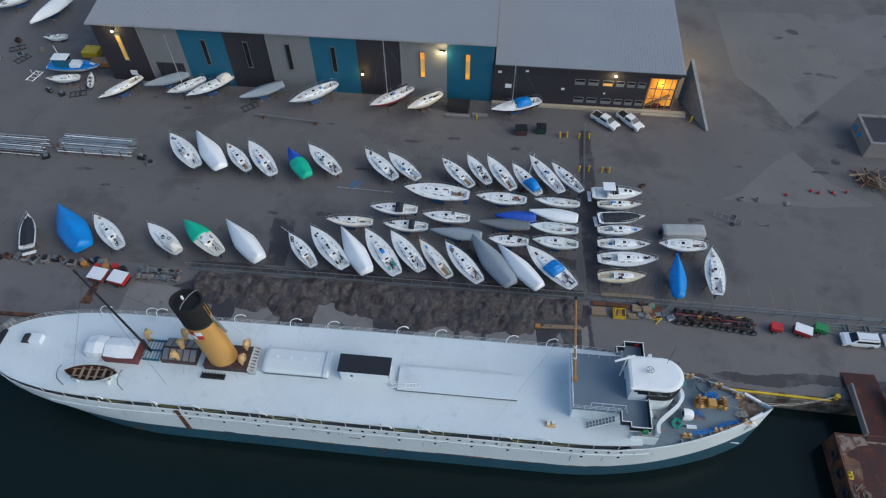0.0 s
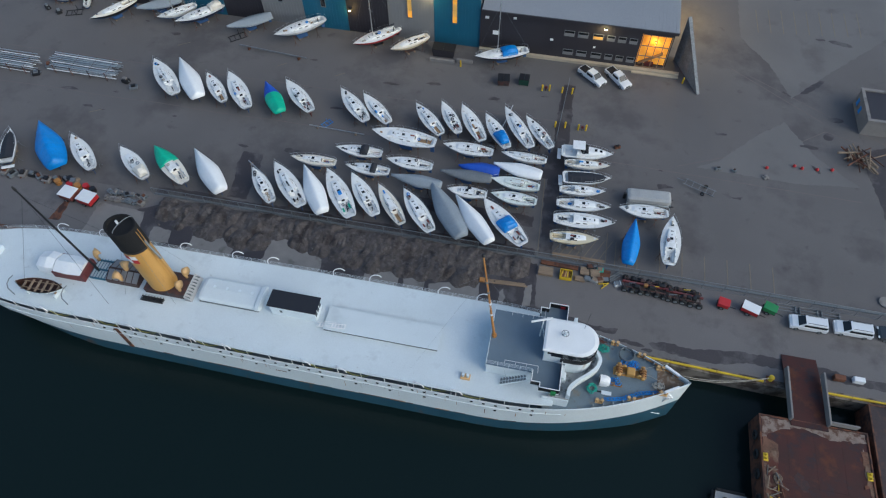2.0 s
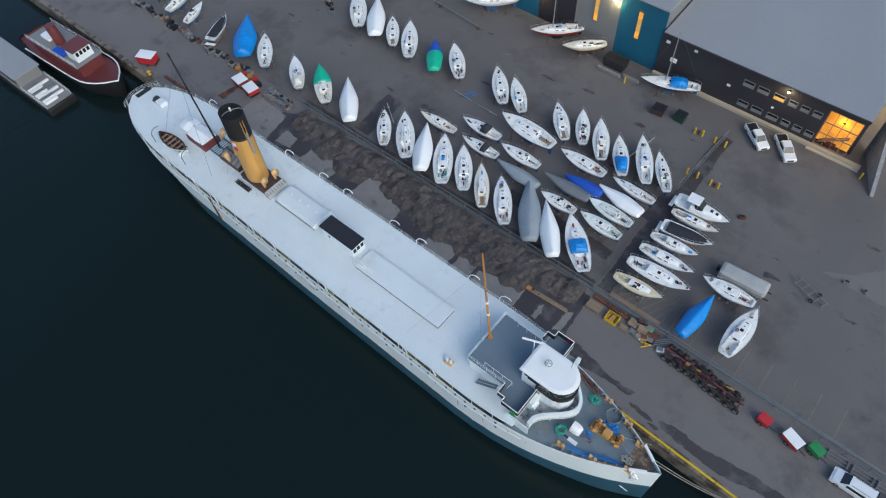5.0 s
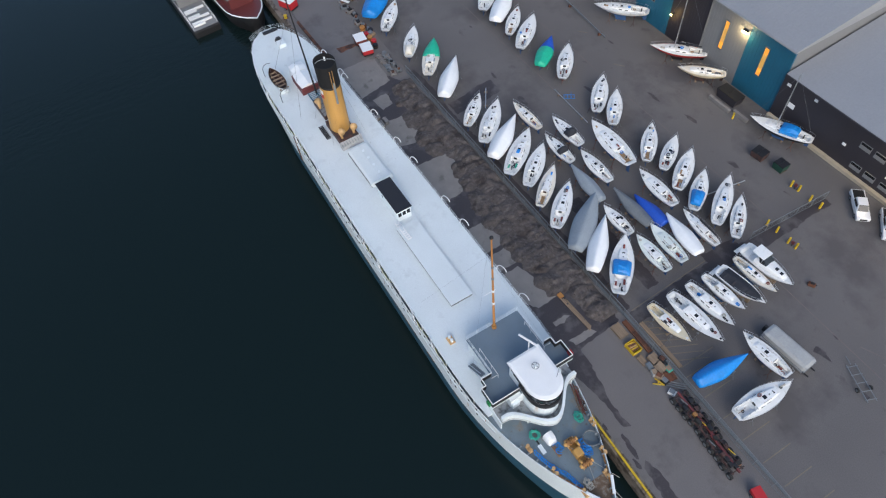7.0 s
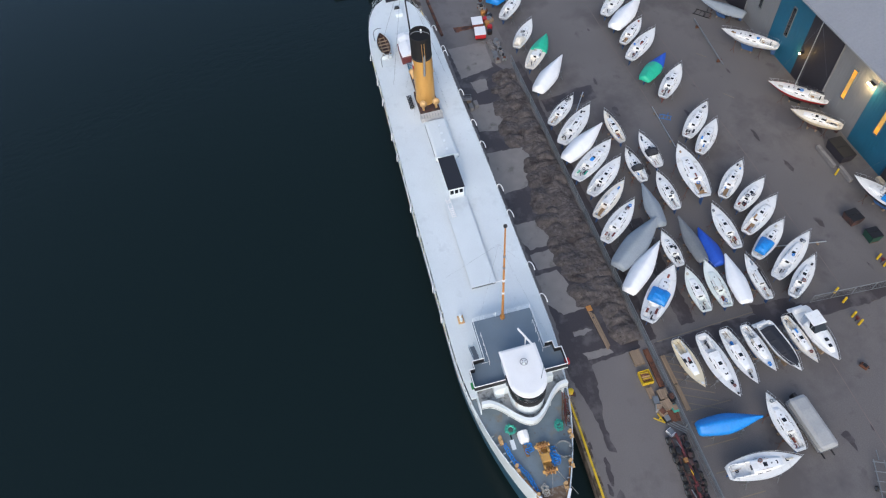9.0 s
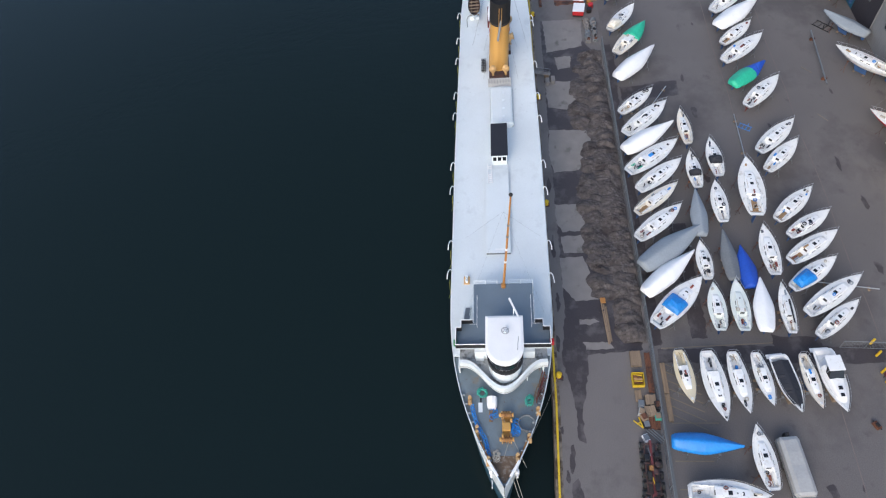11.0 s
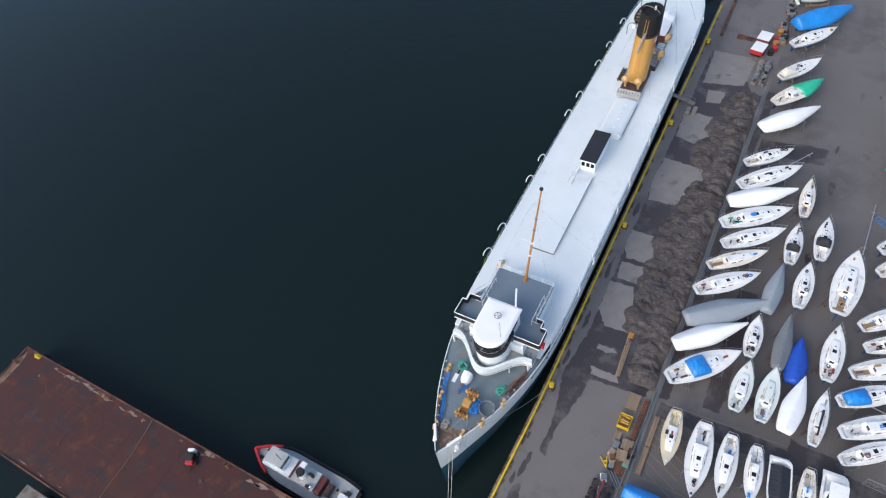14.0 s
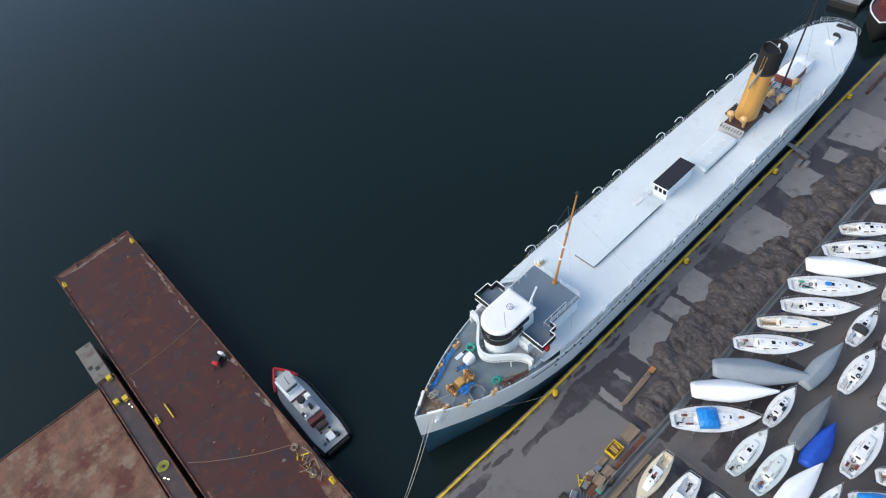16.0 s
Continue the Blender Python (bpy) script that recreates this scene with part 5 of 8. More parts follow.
yacht(3.9, 36.5, 124, 10.2, "slim white racing yacht on stands", beam=0.27, hatch=1)
yacht(7.5, 36.0, 129, 8.2, "white day sailer with a blue bottom", hatch=1, beam=0.28)
# middle cluster, bows to the stern end of the yard
yacht(-14.4, 29.8, 176, 11.2, "large white sloop with high topsides and pale teak cockpit", deck_z=3.1, teak=True, hatch=2, beam=0.33)
yacht(-3.5, 30.0, 179, 8.5, "white yacht with red cockpit cushions", cushions="bottomred", hatch=1)
yacht(5.8, 30.0, 178, 7.6, "slim white yacht with a black sail cover on the boom", boom="tarpblack", beam=0.25, hatch=0)
yacht(-21.1, 26.0, 181, 7.9, "white yacht with a dark navy sprayhood and bimini", canvas="tarpblack", canvas_at=(0.30, 0.46), hatch=2)
yacht(-12.3, 25.0, 179, 7.8, "plain white yacht with a blue bottom", hatch=1)
yacht(-2.8, 24.4, 180, 8.3, "slim yacht under a dull grey canvas cover", tarp="tarpslate", ridge=0.5, seed=9, group="wrapped yachts", beam=0.24)
yacht(-1.0, 26.4, 181, 6.6, "small hull wrapped in a loose royal blue tarpaulin", tarp="tarpnavy", ridge=0.85, seed=29, group="wrapped yachts", beam=0.38, deck_z=1.9)
yacht(5.2, 27.2, 174, 7.9, "small yacht tightly covered in white canvas", tarp="wrap", ridge=0.55, seed=10, group="wrapped yachts")
yacht(-27.9, 22.6, 182, 7.7, "cream-decked white yacht with bare foredeck", deck="gelcream", hatch=1, beam=0.27)
yacht(-18.7, 22.5, 181, 7.4, "white yacht with a dark sprayhood", canvas="tarpblack", canvas_at=(0.30, 0.42), hatch=1)
yacht(-10.4, 21.7, 177, 8.2, "yacht under a pale blue-grey canvas cover", tarp="tarpgrey", ridge=0.8, seed=11, group="wrapped yachts", beam=0.27)
yacht(5.2, 24.2, 178, 7.9, "pale green small yacht with plain deck", hull="gelgreen", deck="gelgreen", hatch=0)
yacht(-2.0, 20.9, 181, 6.4, "short white yacht with a black cockpit cover", hatch=2, cushions="tarpblack", beam=0.34)
yacht(5.4, 21.2, 178, 7.3, "small white yacht with pale green side decks", deck="gelgreen", hatch=1, beam=0.33)
# front row along the fence
yacht(-34.3, 15.9, 132, 8.1, "small white yacht with a dark foredeck hatch", hatch=2, bottom="bottomblue")
yacht(-30.3, 16.9, 133, 10.5, "white offshore yacht with a long cockpit and dark hatches", hatch=3, boom="gel", cushions="tarpblack")
yacht(-26.1, 16.8, 124, 10.1, "yacht shrink-wrapped in white film beside the fence", tarp="wrap", seed=14, group="wrapped yachts")
yacht(-21.8, 16.8, 127, 10.7, "white yacht with a green cockpit cover", cushions="tarpgreen", hatch=3)
yacht(-17.9, 17.3, 129, 9.5, "white yacht with a blue rudder and dark companionway", hatch=2)
yacht(-13.3, 16.2, 129, 8.8, "cream yacht with a brown companionway", hull="gel", deck="gelcream", teak=True, hatch=0, beam=0.28)
yacht(-8.9, 15.9, 130, 9.4, "white yacht with three dark hatches and red cushion", hatch=3, cushions="bottomred")
yacht(-4.7, 17.2, 126, 11.8, "large yacht under a tailored grey canvas cover", tarp="tarpgrey", ridge=1.0, seed=15, beam=0.29, group="wrapped yachts")
yacht(-0.2, 16.0, 131, 10.0, "yacht shrink-wrapped in glossy white film", tarp="wrap", seed=16, group="wrapped yachts", ridge=1.0, beam=0.28)
yacht(4.5, 16.4, 135, 10.4, "white yacht with a bright blue tarpaulin over the hatch", canvas="tarpblue", canvas_at=(0.30, 0.52), cushions="bottomred", hatch=2, beam=0.33)
# towards the stern of the ship
yacht(-72.8, 17.3, 134, 11.6, "tall boat wrapped in a bright blue tarpaulin", tarp="tarpblue", ridge=1.7, seed=17, beam=0.38, group="wrapped yachts")
yacht(-66.3, 16.7, 139, 9.5, "white yacht with a blue bottom on stands", hatch=2)
yacht(-56.8, 16.2, 143, 8.9, "off-white yacht with a tan cockpit cover", deck="deckgel", canvas="gelcream", canvas_at=(0.05, 0.3), hatch=1)
yacht(-50.7, 17.0, 143, 10.2, "cream-decked yacht with a green tarpaulin over the bow", deck="gelcream", spread="tarpgreen", canvas_at=(0.52, 1.0), hatch=0, pulpit=False)
yacht(-44.1, 17.1, 136, 10.5, "yacht shrink-wrapped in white film with a high ridge", tarp="wrap", seed=18, ridge=1.3, group="wrapped yachts")
motor_yacht(-79.4, 15.7, 115, 7.6, "white motorboat with a black cockpit cover", "tarpblack", cabin=False)
yacht(-87.0, 15.6, 110, 6.6, "small white sloop without mast", hatch=1, pulpit=False)
yacht(-93.0, 16.6, 105, 8.4, "white yacht with a dark green sail cover", hatch=1, canvas="green", canvas_at=(0.55, 0.75))
yacht(-99.0, 17.4, 108, 7.6, "white yacht with a blue bottom", hatch=1)
motor_yacht(-106.3, 19.5, 75, 11.0, "white motor cruiser with a black canopy", canvas="tarpblack")
motor_yacht(-114.0, 21.0, 70, 11.0, "white motor cruiser with a blue waterline", canvas="gel")
# column beside the fence, bows to the open yard
motor_yacht(15.9, 33.1, 3, 8.4, "white flybridge motorboat with a hardtop", canvas="gel")
yacht(16.1, 30.4, 3, 7.3, "narrow white yacht with cream deck", deck="gelcream", beam=0.26, hatch=1)
motor_yacht(16.3, 27.7, 7, 7.7, "white open motorboat with a black cover", "tarpblack", cabin=False)
yacht(15.8, 24.8, 5, 7.2, "small white yacht with outboard bracket", hatch=1, beam=0.28)
yacht(16.2, 21.9, 3, 8.3, "plain white yacht with long foredeck", hatch=1, beam=0.28)
yacht(16.6, 18.9, 4, 9.4, "white yacht with four dark hatches in a row", hatch=4, beam=0.31)
yacht(15.4, 15.4, 5, 7.3, "cream yellow yacht with mustard topsides", hull="gelsand", deck="gelsand", hatch=1)
yacht(25.4, 22.6, 183, 7.6, "white yacht with black cabin windows", hatch=1, beam=0.33)
yacht(23.9, 16.5, 85, 8.0, "yacht wrapped in a bright blue tarpaulin in the open yard", tarp="tarpblue", ridge=0.9, seed=21, beam=0.30, group="wrapped yachts")
yacht(29.6, 17.8, 87, 9.0, "white yacht with a yellow stand and dark hatches", hatch=3, beam=0.34)
# beside the sheds
yacht(-79.3, 52.7, 234, 9.6, "old dark wooden hull with a cream deck", hull="black", deck="gelcream", hatch=0, teak=True, pulpit=False, beam=0.3)
yacht(-71.2, 56.2, 214, 8.6, "boat under a pale blue-grey cover", tarp="tarpgrey", ridge=0.7, seed=22, group="wrapped yachts")
yacht(-66.6, 54.6, 224, 8.0, "white yacht with its mast stepped", hatch=3, mast=11.5)
yacht(-61.9, 54.8, 226, 10.1, "navy-hulled yacht with a tan sail cover", hull="navy", hatch=2, canvas="gelcream", canvas_at=(0.05, 0.30))
yacht(-51.4, 54.5, 217, 8.8, "yacht under a dull grey cover", tarp="tarpgrey", ridge=0.6, seed=23, group="wrapped yachts")
yacht(-40.9, 54.2, 222, 10.6, "large white yacht with raised topsides", hatch=3, deck_z=2.7)
yacht(-25.8, 54.9, 222, 10.1, "white yacht with a red sheer stripe and a tall mast", bottom="black", hull="red", hatch=2, mast=13.5, boom="tarpblack", deck="deckgel")
yacht(-19.2, 54.2, 223, 8.3, "cream classic yacht with a varnished cockpit", bottom="casing", hull="gelsand", deck="gelcream", teak=True, hatch=1)
yacht(-1.7, 54.6, 203, 10.3, "black-hulled yacht with a blue tarpaulin and tall mast", hull="black", canvas="tarpblue", canvas_at=(0.22, 0.5), mast=11.0, hatch=1)

# ---- sheds ----
shed = thing("boat_shed", "long metal-roofed shed with charcoal, grey and teal panels", "building")
part("wall", box(B(), -83.6, -6.5, 58.5, 110, 0, 12.9), "clad_grey", shed)
EDGES = [-83.6, -74.8, -66.8, -58.0, -49.8, -41.2, -32.4, -24.2, -15.3, -6.5]
for i, (a, b) in enumerate(zip(EDGES, EDGES[1:])):
    tone = ("clad_dark", "clad_grey", "clad_teal")[i % 3]
    pn = part("cladding_panel", box(B(), a + 0.02, b - 0.02, 58.2, 58.5, 0.0, 12.9), tone, shed, {"clad_dark": "charcoal cladding panel", "clad_grey": "pale grey cladding panel", "clad_teal": "teal blue cladding panel"}[tone])
    rb = B()
    x = a + 0.3
    while x < b - 0.2:
        box(rb, x, x + 0.08, 58.165, 58.205, 0.15, 12.8)
        x += 0.62
    tagged(part("cladding_rib", rb, tone, pn), kind="stuff")
for x, lit in ((-79.0, 1), (-62.2, 0), (-53.9, 0), (-45.7, 0), (-37.0, 0), (-19.9, 2), (-11.3, 2)):
    fr = B()
    for x0, x1, z0, z1 in ((x - 0.47, x - 0.42, 4.8, 10.6), (x + 0.42, x + 0.47, 4.8, 10.6), (x - 0.42, x + 0.42, 10.45, 10.6), (x - 0.42, x + 0.42, 4.8, 4.95)):
        box(fr, x0, x1, 58.02, 58.22, z0, z1)
    w = part("slit_window", fr, "coaming", shed, "tall narrow window in a grey frame")
    for k in range(4):
        z0 = 4.98 + 1.37 * k
        part("pane", box(B(), x - 0.40, x + 0.40, 58.10, 58.18, z0, z0 + 1.31), "amber" if (lit == 2 and k in (0, 3)) else "dimlit" if lit else "glass", w)
door = part("roller_door", box(B(), -73.2, -67.7, 58.08, 58.19, 0, 4.8), "clad_dark", shed, "dark roller door")
for k in range(9):
    part("slat", box(B(), -73.1, -67.8, 58.05, 58.10, 0.1 + 0.52 * k, 0.55 + 0.52 * k), "clad_dark", door)
part("sign_board", box(B(), -79.5, -78.1, 58.08, 58.17, 1.4, 2.5), "signal", shed)
rf = B()
prof = [(57.7, 12.9), (57.7, 13.15), (84, 16.4), (110.5, 13.1), (110.5, 12.9)]
loft(rf, [[(-84.2, y, z) for y, z in prof], [(-6.2, y, z) for y, z in prof]])
roof = part("roof", rf, "roof", shed, "pale ribbed metal roof")
rb = B()
for k in range(128):
    x = -84.0 + 0.61 * k
    loft(rb, [[(x, 57.7, 13.15), (x + 0.07, 57.7, 13.15), (x + 0.07, 57.7, 13.20), (x, 57.7, 13.20)], [(x, 84, 16.4), (x + 0.07, 84, 16.4), (x + 0.07, 84, 16.46), (x, 84, 16.46)]])
tagged(part("roof_rib", rb, "roof", roof), kind="stuff")
part("gutter", box(B(), -84.2, -6.2, 57.5, 57.72, 12.85, 13.08, 0.03), "roof", shed)
for x in (-74.6, -49.6, -24.0):
    part("downpipe", rod(B(), (x, 58.05, 0.1), (x, 58.05, 12.9), 0.09, n=8), "clad_grey", shed)

annex = thing("office_annex", "low charcoal office wing with lit entrance beside the shed", "building")
part("wall", box(B(), -6.45, 22.8, 57.9, 100, 0, 9.0), "clad_dark", annex, "charcoal clad wall")
part("wall", box(B(), 22.8, 28.2, 59.6, 100, 0, 9.0), "clad_dark", annex)
part("wall", box(B(), 22.8, 28.2, 57.9, 59.6, 7.8, 9.0), "clad_dark", annex)
rf = B()
prof = [(57.3, 8.9), (57.3, 9.3), (100, 13.0), (100, 8.9)]
loft(rf, [[(-6.15, y, z) for y, z in prof], [(28.7, y, z) for y, z in prof]])
roof = part("roof", rf, "roof", annex, "pale ribbed metal roof")
rb = B()
for k in range(58):
    x = -6.1 + 0.6 * k
    loft(rb, [[(x, 57.3, 9.3), (x + 0.06, 57.3, 9.3), (x + 0.06, 57.3, 9.34), (x, 57.3, 9.34)], [(x, 100, 13.0), (x + 0.06, 100, 13.0), (x + 0.06, 100, 13.04), (x, 100, 13.04)]])
tagged(part("roof_rib", rb, "roof", roof), kind="stuff")
part("fascia", box(B(), -6.1, 28.7, 57.1, 57.32, 8.75, 9.25, 0.03), "clad_dark", annex)
for k, x in enumerate((10.0, 12.5, 15.2, 17.5, 19.5, 21.5)):
    for z, dx in ((6.0, 0.0), (1.9, 0.3)):
        wide = 0.85 if k < 3 else 0.62
        fr = B()
        box(fr, x + dx - wide - 0.1, x + dx + wide + 0.1, 57.84, 57.92, z - 0.62, z + 0.62, 0.01)
        w = part("window", fr, "clad_grey", annex, "window in a grey frame")
        part("pane", box(B(), x + dx - wide, x + dx + wide, 57.80, 57.86, z - 0.52, z + 0.05), "clad_grey" if k != 2 or z < 3 else "dimlit", w)
        part("pane", box(B(), x + dx - wide, x + dx + wide, 57.80, 57.86, z + 0.1, z + 0.52), "glass", w)
entry = part("entrance", box(B(), 22.9, 28.1, 59.3, 59.55, 0.5, 7.7), "amber", annex, "warmly lit glazed entrance hall")
for x in (22.9, 24.2, 25.5, 26.8, 28.0):
    part("mullion", box(B(), x, x + 0.12, 57.95, 58.15, 0.4, 7.8), "wood", entry)
for z in (0.5, 3.0, 5.2, 7.6):
    part("transom", box(B(), 22.9, 28.1, 57.97, 58.12, z, z + 0.14), "wood", entry)
part("stair_flight", loft(B(), [[(23.4, 58.6, 0.5), (23.4, 59.2, 0.5), (23.4, 59.2, 0.8), (23.4, 58.6, 0.8)], [(27.4, 58.6, 3.2), (27.4, 59.2, 3.2), (27.4, 59.2, 3.5), (27.4, 58.6, 3.5)]]), "wood", entry)
part("sofa", box(B(), 24.6, 26.2, 58.5, 59.1, 0.5, 1.2, 0.08), "maroon", entry)
part("plinth", box(B(), -6.4, 31.0, 57.2, 57.88, 0.0, 0.55, 0.02), "plinth", annex, "beige concrete plinth")
part("step", box(B(), 22.5, 31.0, 56.6, 57.2, 0.0, 0.2, 0.02), "plinth", annex)
for x, z, w in ((-5.2, 7.3, 0.35), (-3.4, 4.2, 0.6), (-0.1, 7.8, 0.3), (7.0, 4.2, 0.3), (14.9, 3.7, 0.2)):
    part("wall_box", box(B(), x - w, x + w, 57.78, 57.9, z - w * 0.7, z + w * 0.7, 0.01), "signal", annex)
# stone fin beside the entrance: a raking wall, full height at the building and running out to the ground
bm = B()
loft(bm, [[(34.3, 53.0, 0), (34.8, 53.3, 0), (34.8, 53.3, 0.2), (34.3, 53.0, 0.2)], [(30.2, 62.2, 0), (30.8, 62.4, 0), (30.8, 62.4, 9.3), (30.2, 62.2, 9.3)]])
single("stone_fin", bm, "stone", "raking grey stone fin wall beside the entrance", "wall")
part("side_wall", box(B(), 28.2, 28.6, 59.6, 100, 0, 9.0), "clad_dark", annex)


def wall_lamp(x, y, z, watts, color=(1.0, 0.72, 0.34), size=0.18):
    t = thing("wall_lamp", "lit floodlight fixed to the shed wall", "lamp", "wall lamps", pose(x, y, z))
    part("housing", box(B(), -size - 0.05, size + 0.05, -0.05, 0.55, -0.02, 0.14, 0.02), "black", t)
    part("lens", box(B(), -size, size, -0.22, 0.02, -0.12, 0.05, 0.02), "lamp", t, "glowing lens")
    ld = bpy.data.lights.new("wall_lamp_light", "POINT")
    ld.energy, ld.color, ld.shadow_soft_size = watts, color, 0.25
    lo = new("light", ld)
    lo.parent = t
    lo.location = (0, -0.45, -0.25)


wall_lamp(-16.1, 57.65, 11.0, 420, size=0.5)
wall_lamp(16.2, 57.35, 8.2, 220)
wall_lamp(-79.3, 57.65, 11.7, 200)
wall_lamp(-31.6, 57.65, 5.2, 90, (1.0, 0.6, 0.15))
for x, y, z, w, c in ((29.3, 74.0, 7.6, 2400, (1.0, 0.62, 0.16)), (25.5, 58.6, 5.8, 90, (1.0, 0.55, 0.12))):
    t = thing("flood_lamp", "amber lamp on the office wing", "lamp", "wall lamps", pose(x, y, z))
    part("lens", box(B(), -0.12, 0.12, -0.1, 0.1, 0.0, 0.08, 0.02), "lamp", t)
    part("cowl", box(B(), -0.2, 0.2, -0.16, 0.16, 0.08, 0.16, 0.02), "black", t)
    if x > 29:
        part("bracket", rod(B(), (0, 0, 0.1), (-0.5, 0, 0.1), 0.05, n=6), "galv", t)
    ld = bpy.data.lights.new("flood_light", "POINT")
    ld.energy, ld.color, ld.shadow_soft_size = w, c, 0.3
    lo = new("light", ld)
    lo.parent = t
    lo.location = (0.5 if x > 29 else 0, 0, -0.3)

# small utility building in the open yard
hut = thing("utility_hut", "small pale grey flat-roofed utility building", "building")
part("wall", box(B(), 61.6, 71.0, 48.6, 56.4, 0, 3.1), "concrete", hut)
part("roof", box(B(), 62.0, 70.6, 49.0, 56.0, 3.1, 3.16), "clad_dark", hut, "dark flat roof")
for x0, x1, y0, y1 in ((61.4, 71.2, 48.4, 48.95), (61.4, 71.2, 56.05, 56.6), (61.4, 61.95, 48.95, 56.05), (70.65, 71.2, 48.95, 56.05)):
    part("parapet", box(B(), x0, x1, y0, y1, 3.1, 3.4, 0.02), "concrete", hut)
for y in (52.6, 54.6):
    part("notice_panel", box(B(), 61.55, 61.6, y, y + 0.8, 0.9, 2.1), "tarpblue", hut)

# ---- quay and yard ----
def sheet(name, outline, z, material, label, category, kind="structure", seed=0, group=""):
    """A thin worn patch with a ragged outline."""
    rng = random.Random(seed)
    pts = []
    k = len(outline)
    for i in range(k):
        a, b = Vector(outline[i]), Vector(outline[(i + 1) % k])
        n = max(1, int((b - a).length / 0.5))
        for j in range(n):
            p = a.lerp(b, j / n)
            pts.append((p.x + rng.uniform(-0.13, 0.13), p.y + rng.uniform(-0.13, 0.13)))
    return single(name, prism(B(), pts, z - 0.02, z), material, label, category, group, kind)


PATCH = "pale dry patch of concrete on the quay"
# dark damp lane along the quay with dry pale areas in it
sheet("damp_lane", [(-60, 1.2), (-30, 1.1), (4.9, 1.4), (7.7, 0.9), (12, 0.5), (16.6, 1.5), (19.6, 1.8), (22.9, 1.8), (23.2, 2.6), (19.5, 2.5), (16.4, 3.2), (13.4, 3.8), (11.2, 4.0), (10.9, 7.6), (10.6, 11.2), (-48, 11.6), (-55, 8.0)], 0.004, "wetdark", "dark damp surface of the quay lane", "quay", seed=1)
for n, (o) in enumerate((
    [(-30.6, 1.2), (-30.3, 7.2), (-27.6, 9.4), (-24.5, 6.6), (-21.4, 5.6), (-21.0, 1.5), (-25, 0.9)],
    [(-14.5, 1.2), (-14.2, 6.4), (-11.6, 7.0), (-9.4, 6.4), (-9.2, 2.0), (-11, 1.2)],
    [(-8.3, 1.6), (-8.5, 6.6), (-5.9, 6.9), (-5.2, 4.6), (-5.4, 1.9)],
    [(-4.4, 1.2), (-4.6, 4.6), (2.7, 6.6), (3.0, 3.0), (0.5, 1.3)],
    [(5.9, 3.2), (5.8, 5.2), (6.3, 5.9), (6.7, 4.6), (6.6, 3.3)],
    [(9.2, 3.5), (9.4, 7.0), (10.2, 7.4), (10.5, 5.4), (10.4, 3.8)],
    [(-42.6, 1.2), (-42.5, 5.6), (-38.2, 6.9), (-35.4, 4.6), (-36, 1.4)],
    [(-49.2, 3.2), (-49.3, 6.2), (-46.3, 6.0), (-45.7, 3.6)],
    [(-60, 1.6), (-60, 9), (-52, 8.6), (-50.6, 2.0)],
)):
    sheet("quay_patch", o, 0.009, "concrete", PATCH, "quay", seed=10 + n)
sheet("wet_streak", [(27.5, 1.4), (30, 1.9), (33, 1.5), (39, 2.4), (43.5, 2.5), (50.2, 2.3), (55, 1.6), (62, 1.6), (62, 0.2), (50, 0.6), (44.9, 0.8), (41.2, 1.0), (36, -0.2), (32.2, 0.1), (28, 0.6)], 0.007, "wetdark", "dark wet streak on the quay road", "quay", seed=31)
for n, (x, y, rx, ry) in enumerate(((21.5, -0.2, 0.5, 0.25), (24.2, 0.9, 0.9, 0.3), (25.6, 0.7, 1.3, 0.35), (27.3, 0.2, 0.8, 0.3), (14.3, 0.2, 0.6, 0.2), (9.5, 0.1, 1.3, 0.25), (3.0, 0.5, 1.6, 0.3), (29.3, 0.9, 1.0, 0.4), (31.2, 1.3, 0.7, 0.35), (-6.5, 0.4, 2.2, 0.3), (-18.5, 0.5, 1.6, 0.3))):
    sheet("damp_spot", [(x + rx * math.cos(a), y + ry * math.sin(a)) for a in [q * math.tau / 9 for q in range(9)]], 0.012 + 0.0006 * n, "wetdark", "dark damp spot on the quay edge", "quay", seed=800 + n)
sheet("oil_stain", [(-66.5, 4.2), (-65.8, 8.2), (-64.9, 8.4), (-64.6, 4.4)], 0.007, "rust", "rusty orange stain on the quay", "quay", seed=33)
for n, (x0, y0, x1, y1) in enumerate(((10.3, 13, 12.6, 51), (-52, 12.65, 10, 13.9), (-40.8, 14.2, -37.4, 24.0), (9, 28, 13, 34), (-10, 18, 9, 20))):
    rp = random.Random(n)
    steps = max(3, int((abs(y1 - y0) + abs(x1 - x0)) / 4))
    long_x = x1 - x0 > y1 - y0
    wob = 0.16 * min(x1 - x0, y1 - y0)
    fwd = [((x0 + (x1 - x0) * i / steps, y0 + rp.uniform(-wob, wob)) if long_x else (x0 + rp.uniform(-wob, wob), y0 + (y1 - y0) * i / steps)) for i in range(steps + 1)]
    back = [((x0 + (x1 - x0) * i / steps, y1 + rp.uniform(-wob, wob)) if long_x else (x1 + rp.uniform(-wob, wob), y0 + (y1 - y0) * i / steps)) for i in range(steps + 1)]
    sheet("damp_patch", fwd + back[::-1], 0.008 + 0.0015 * n, "wetdark", "dark damp patch on the yard asphalt", "ground", seed=40 + n)
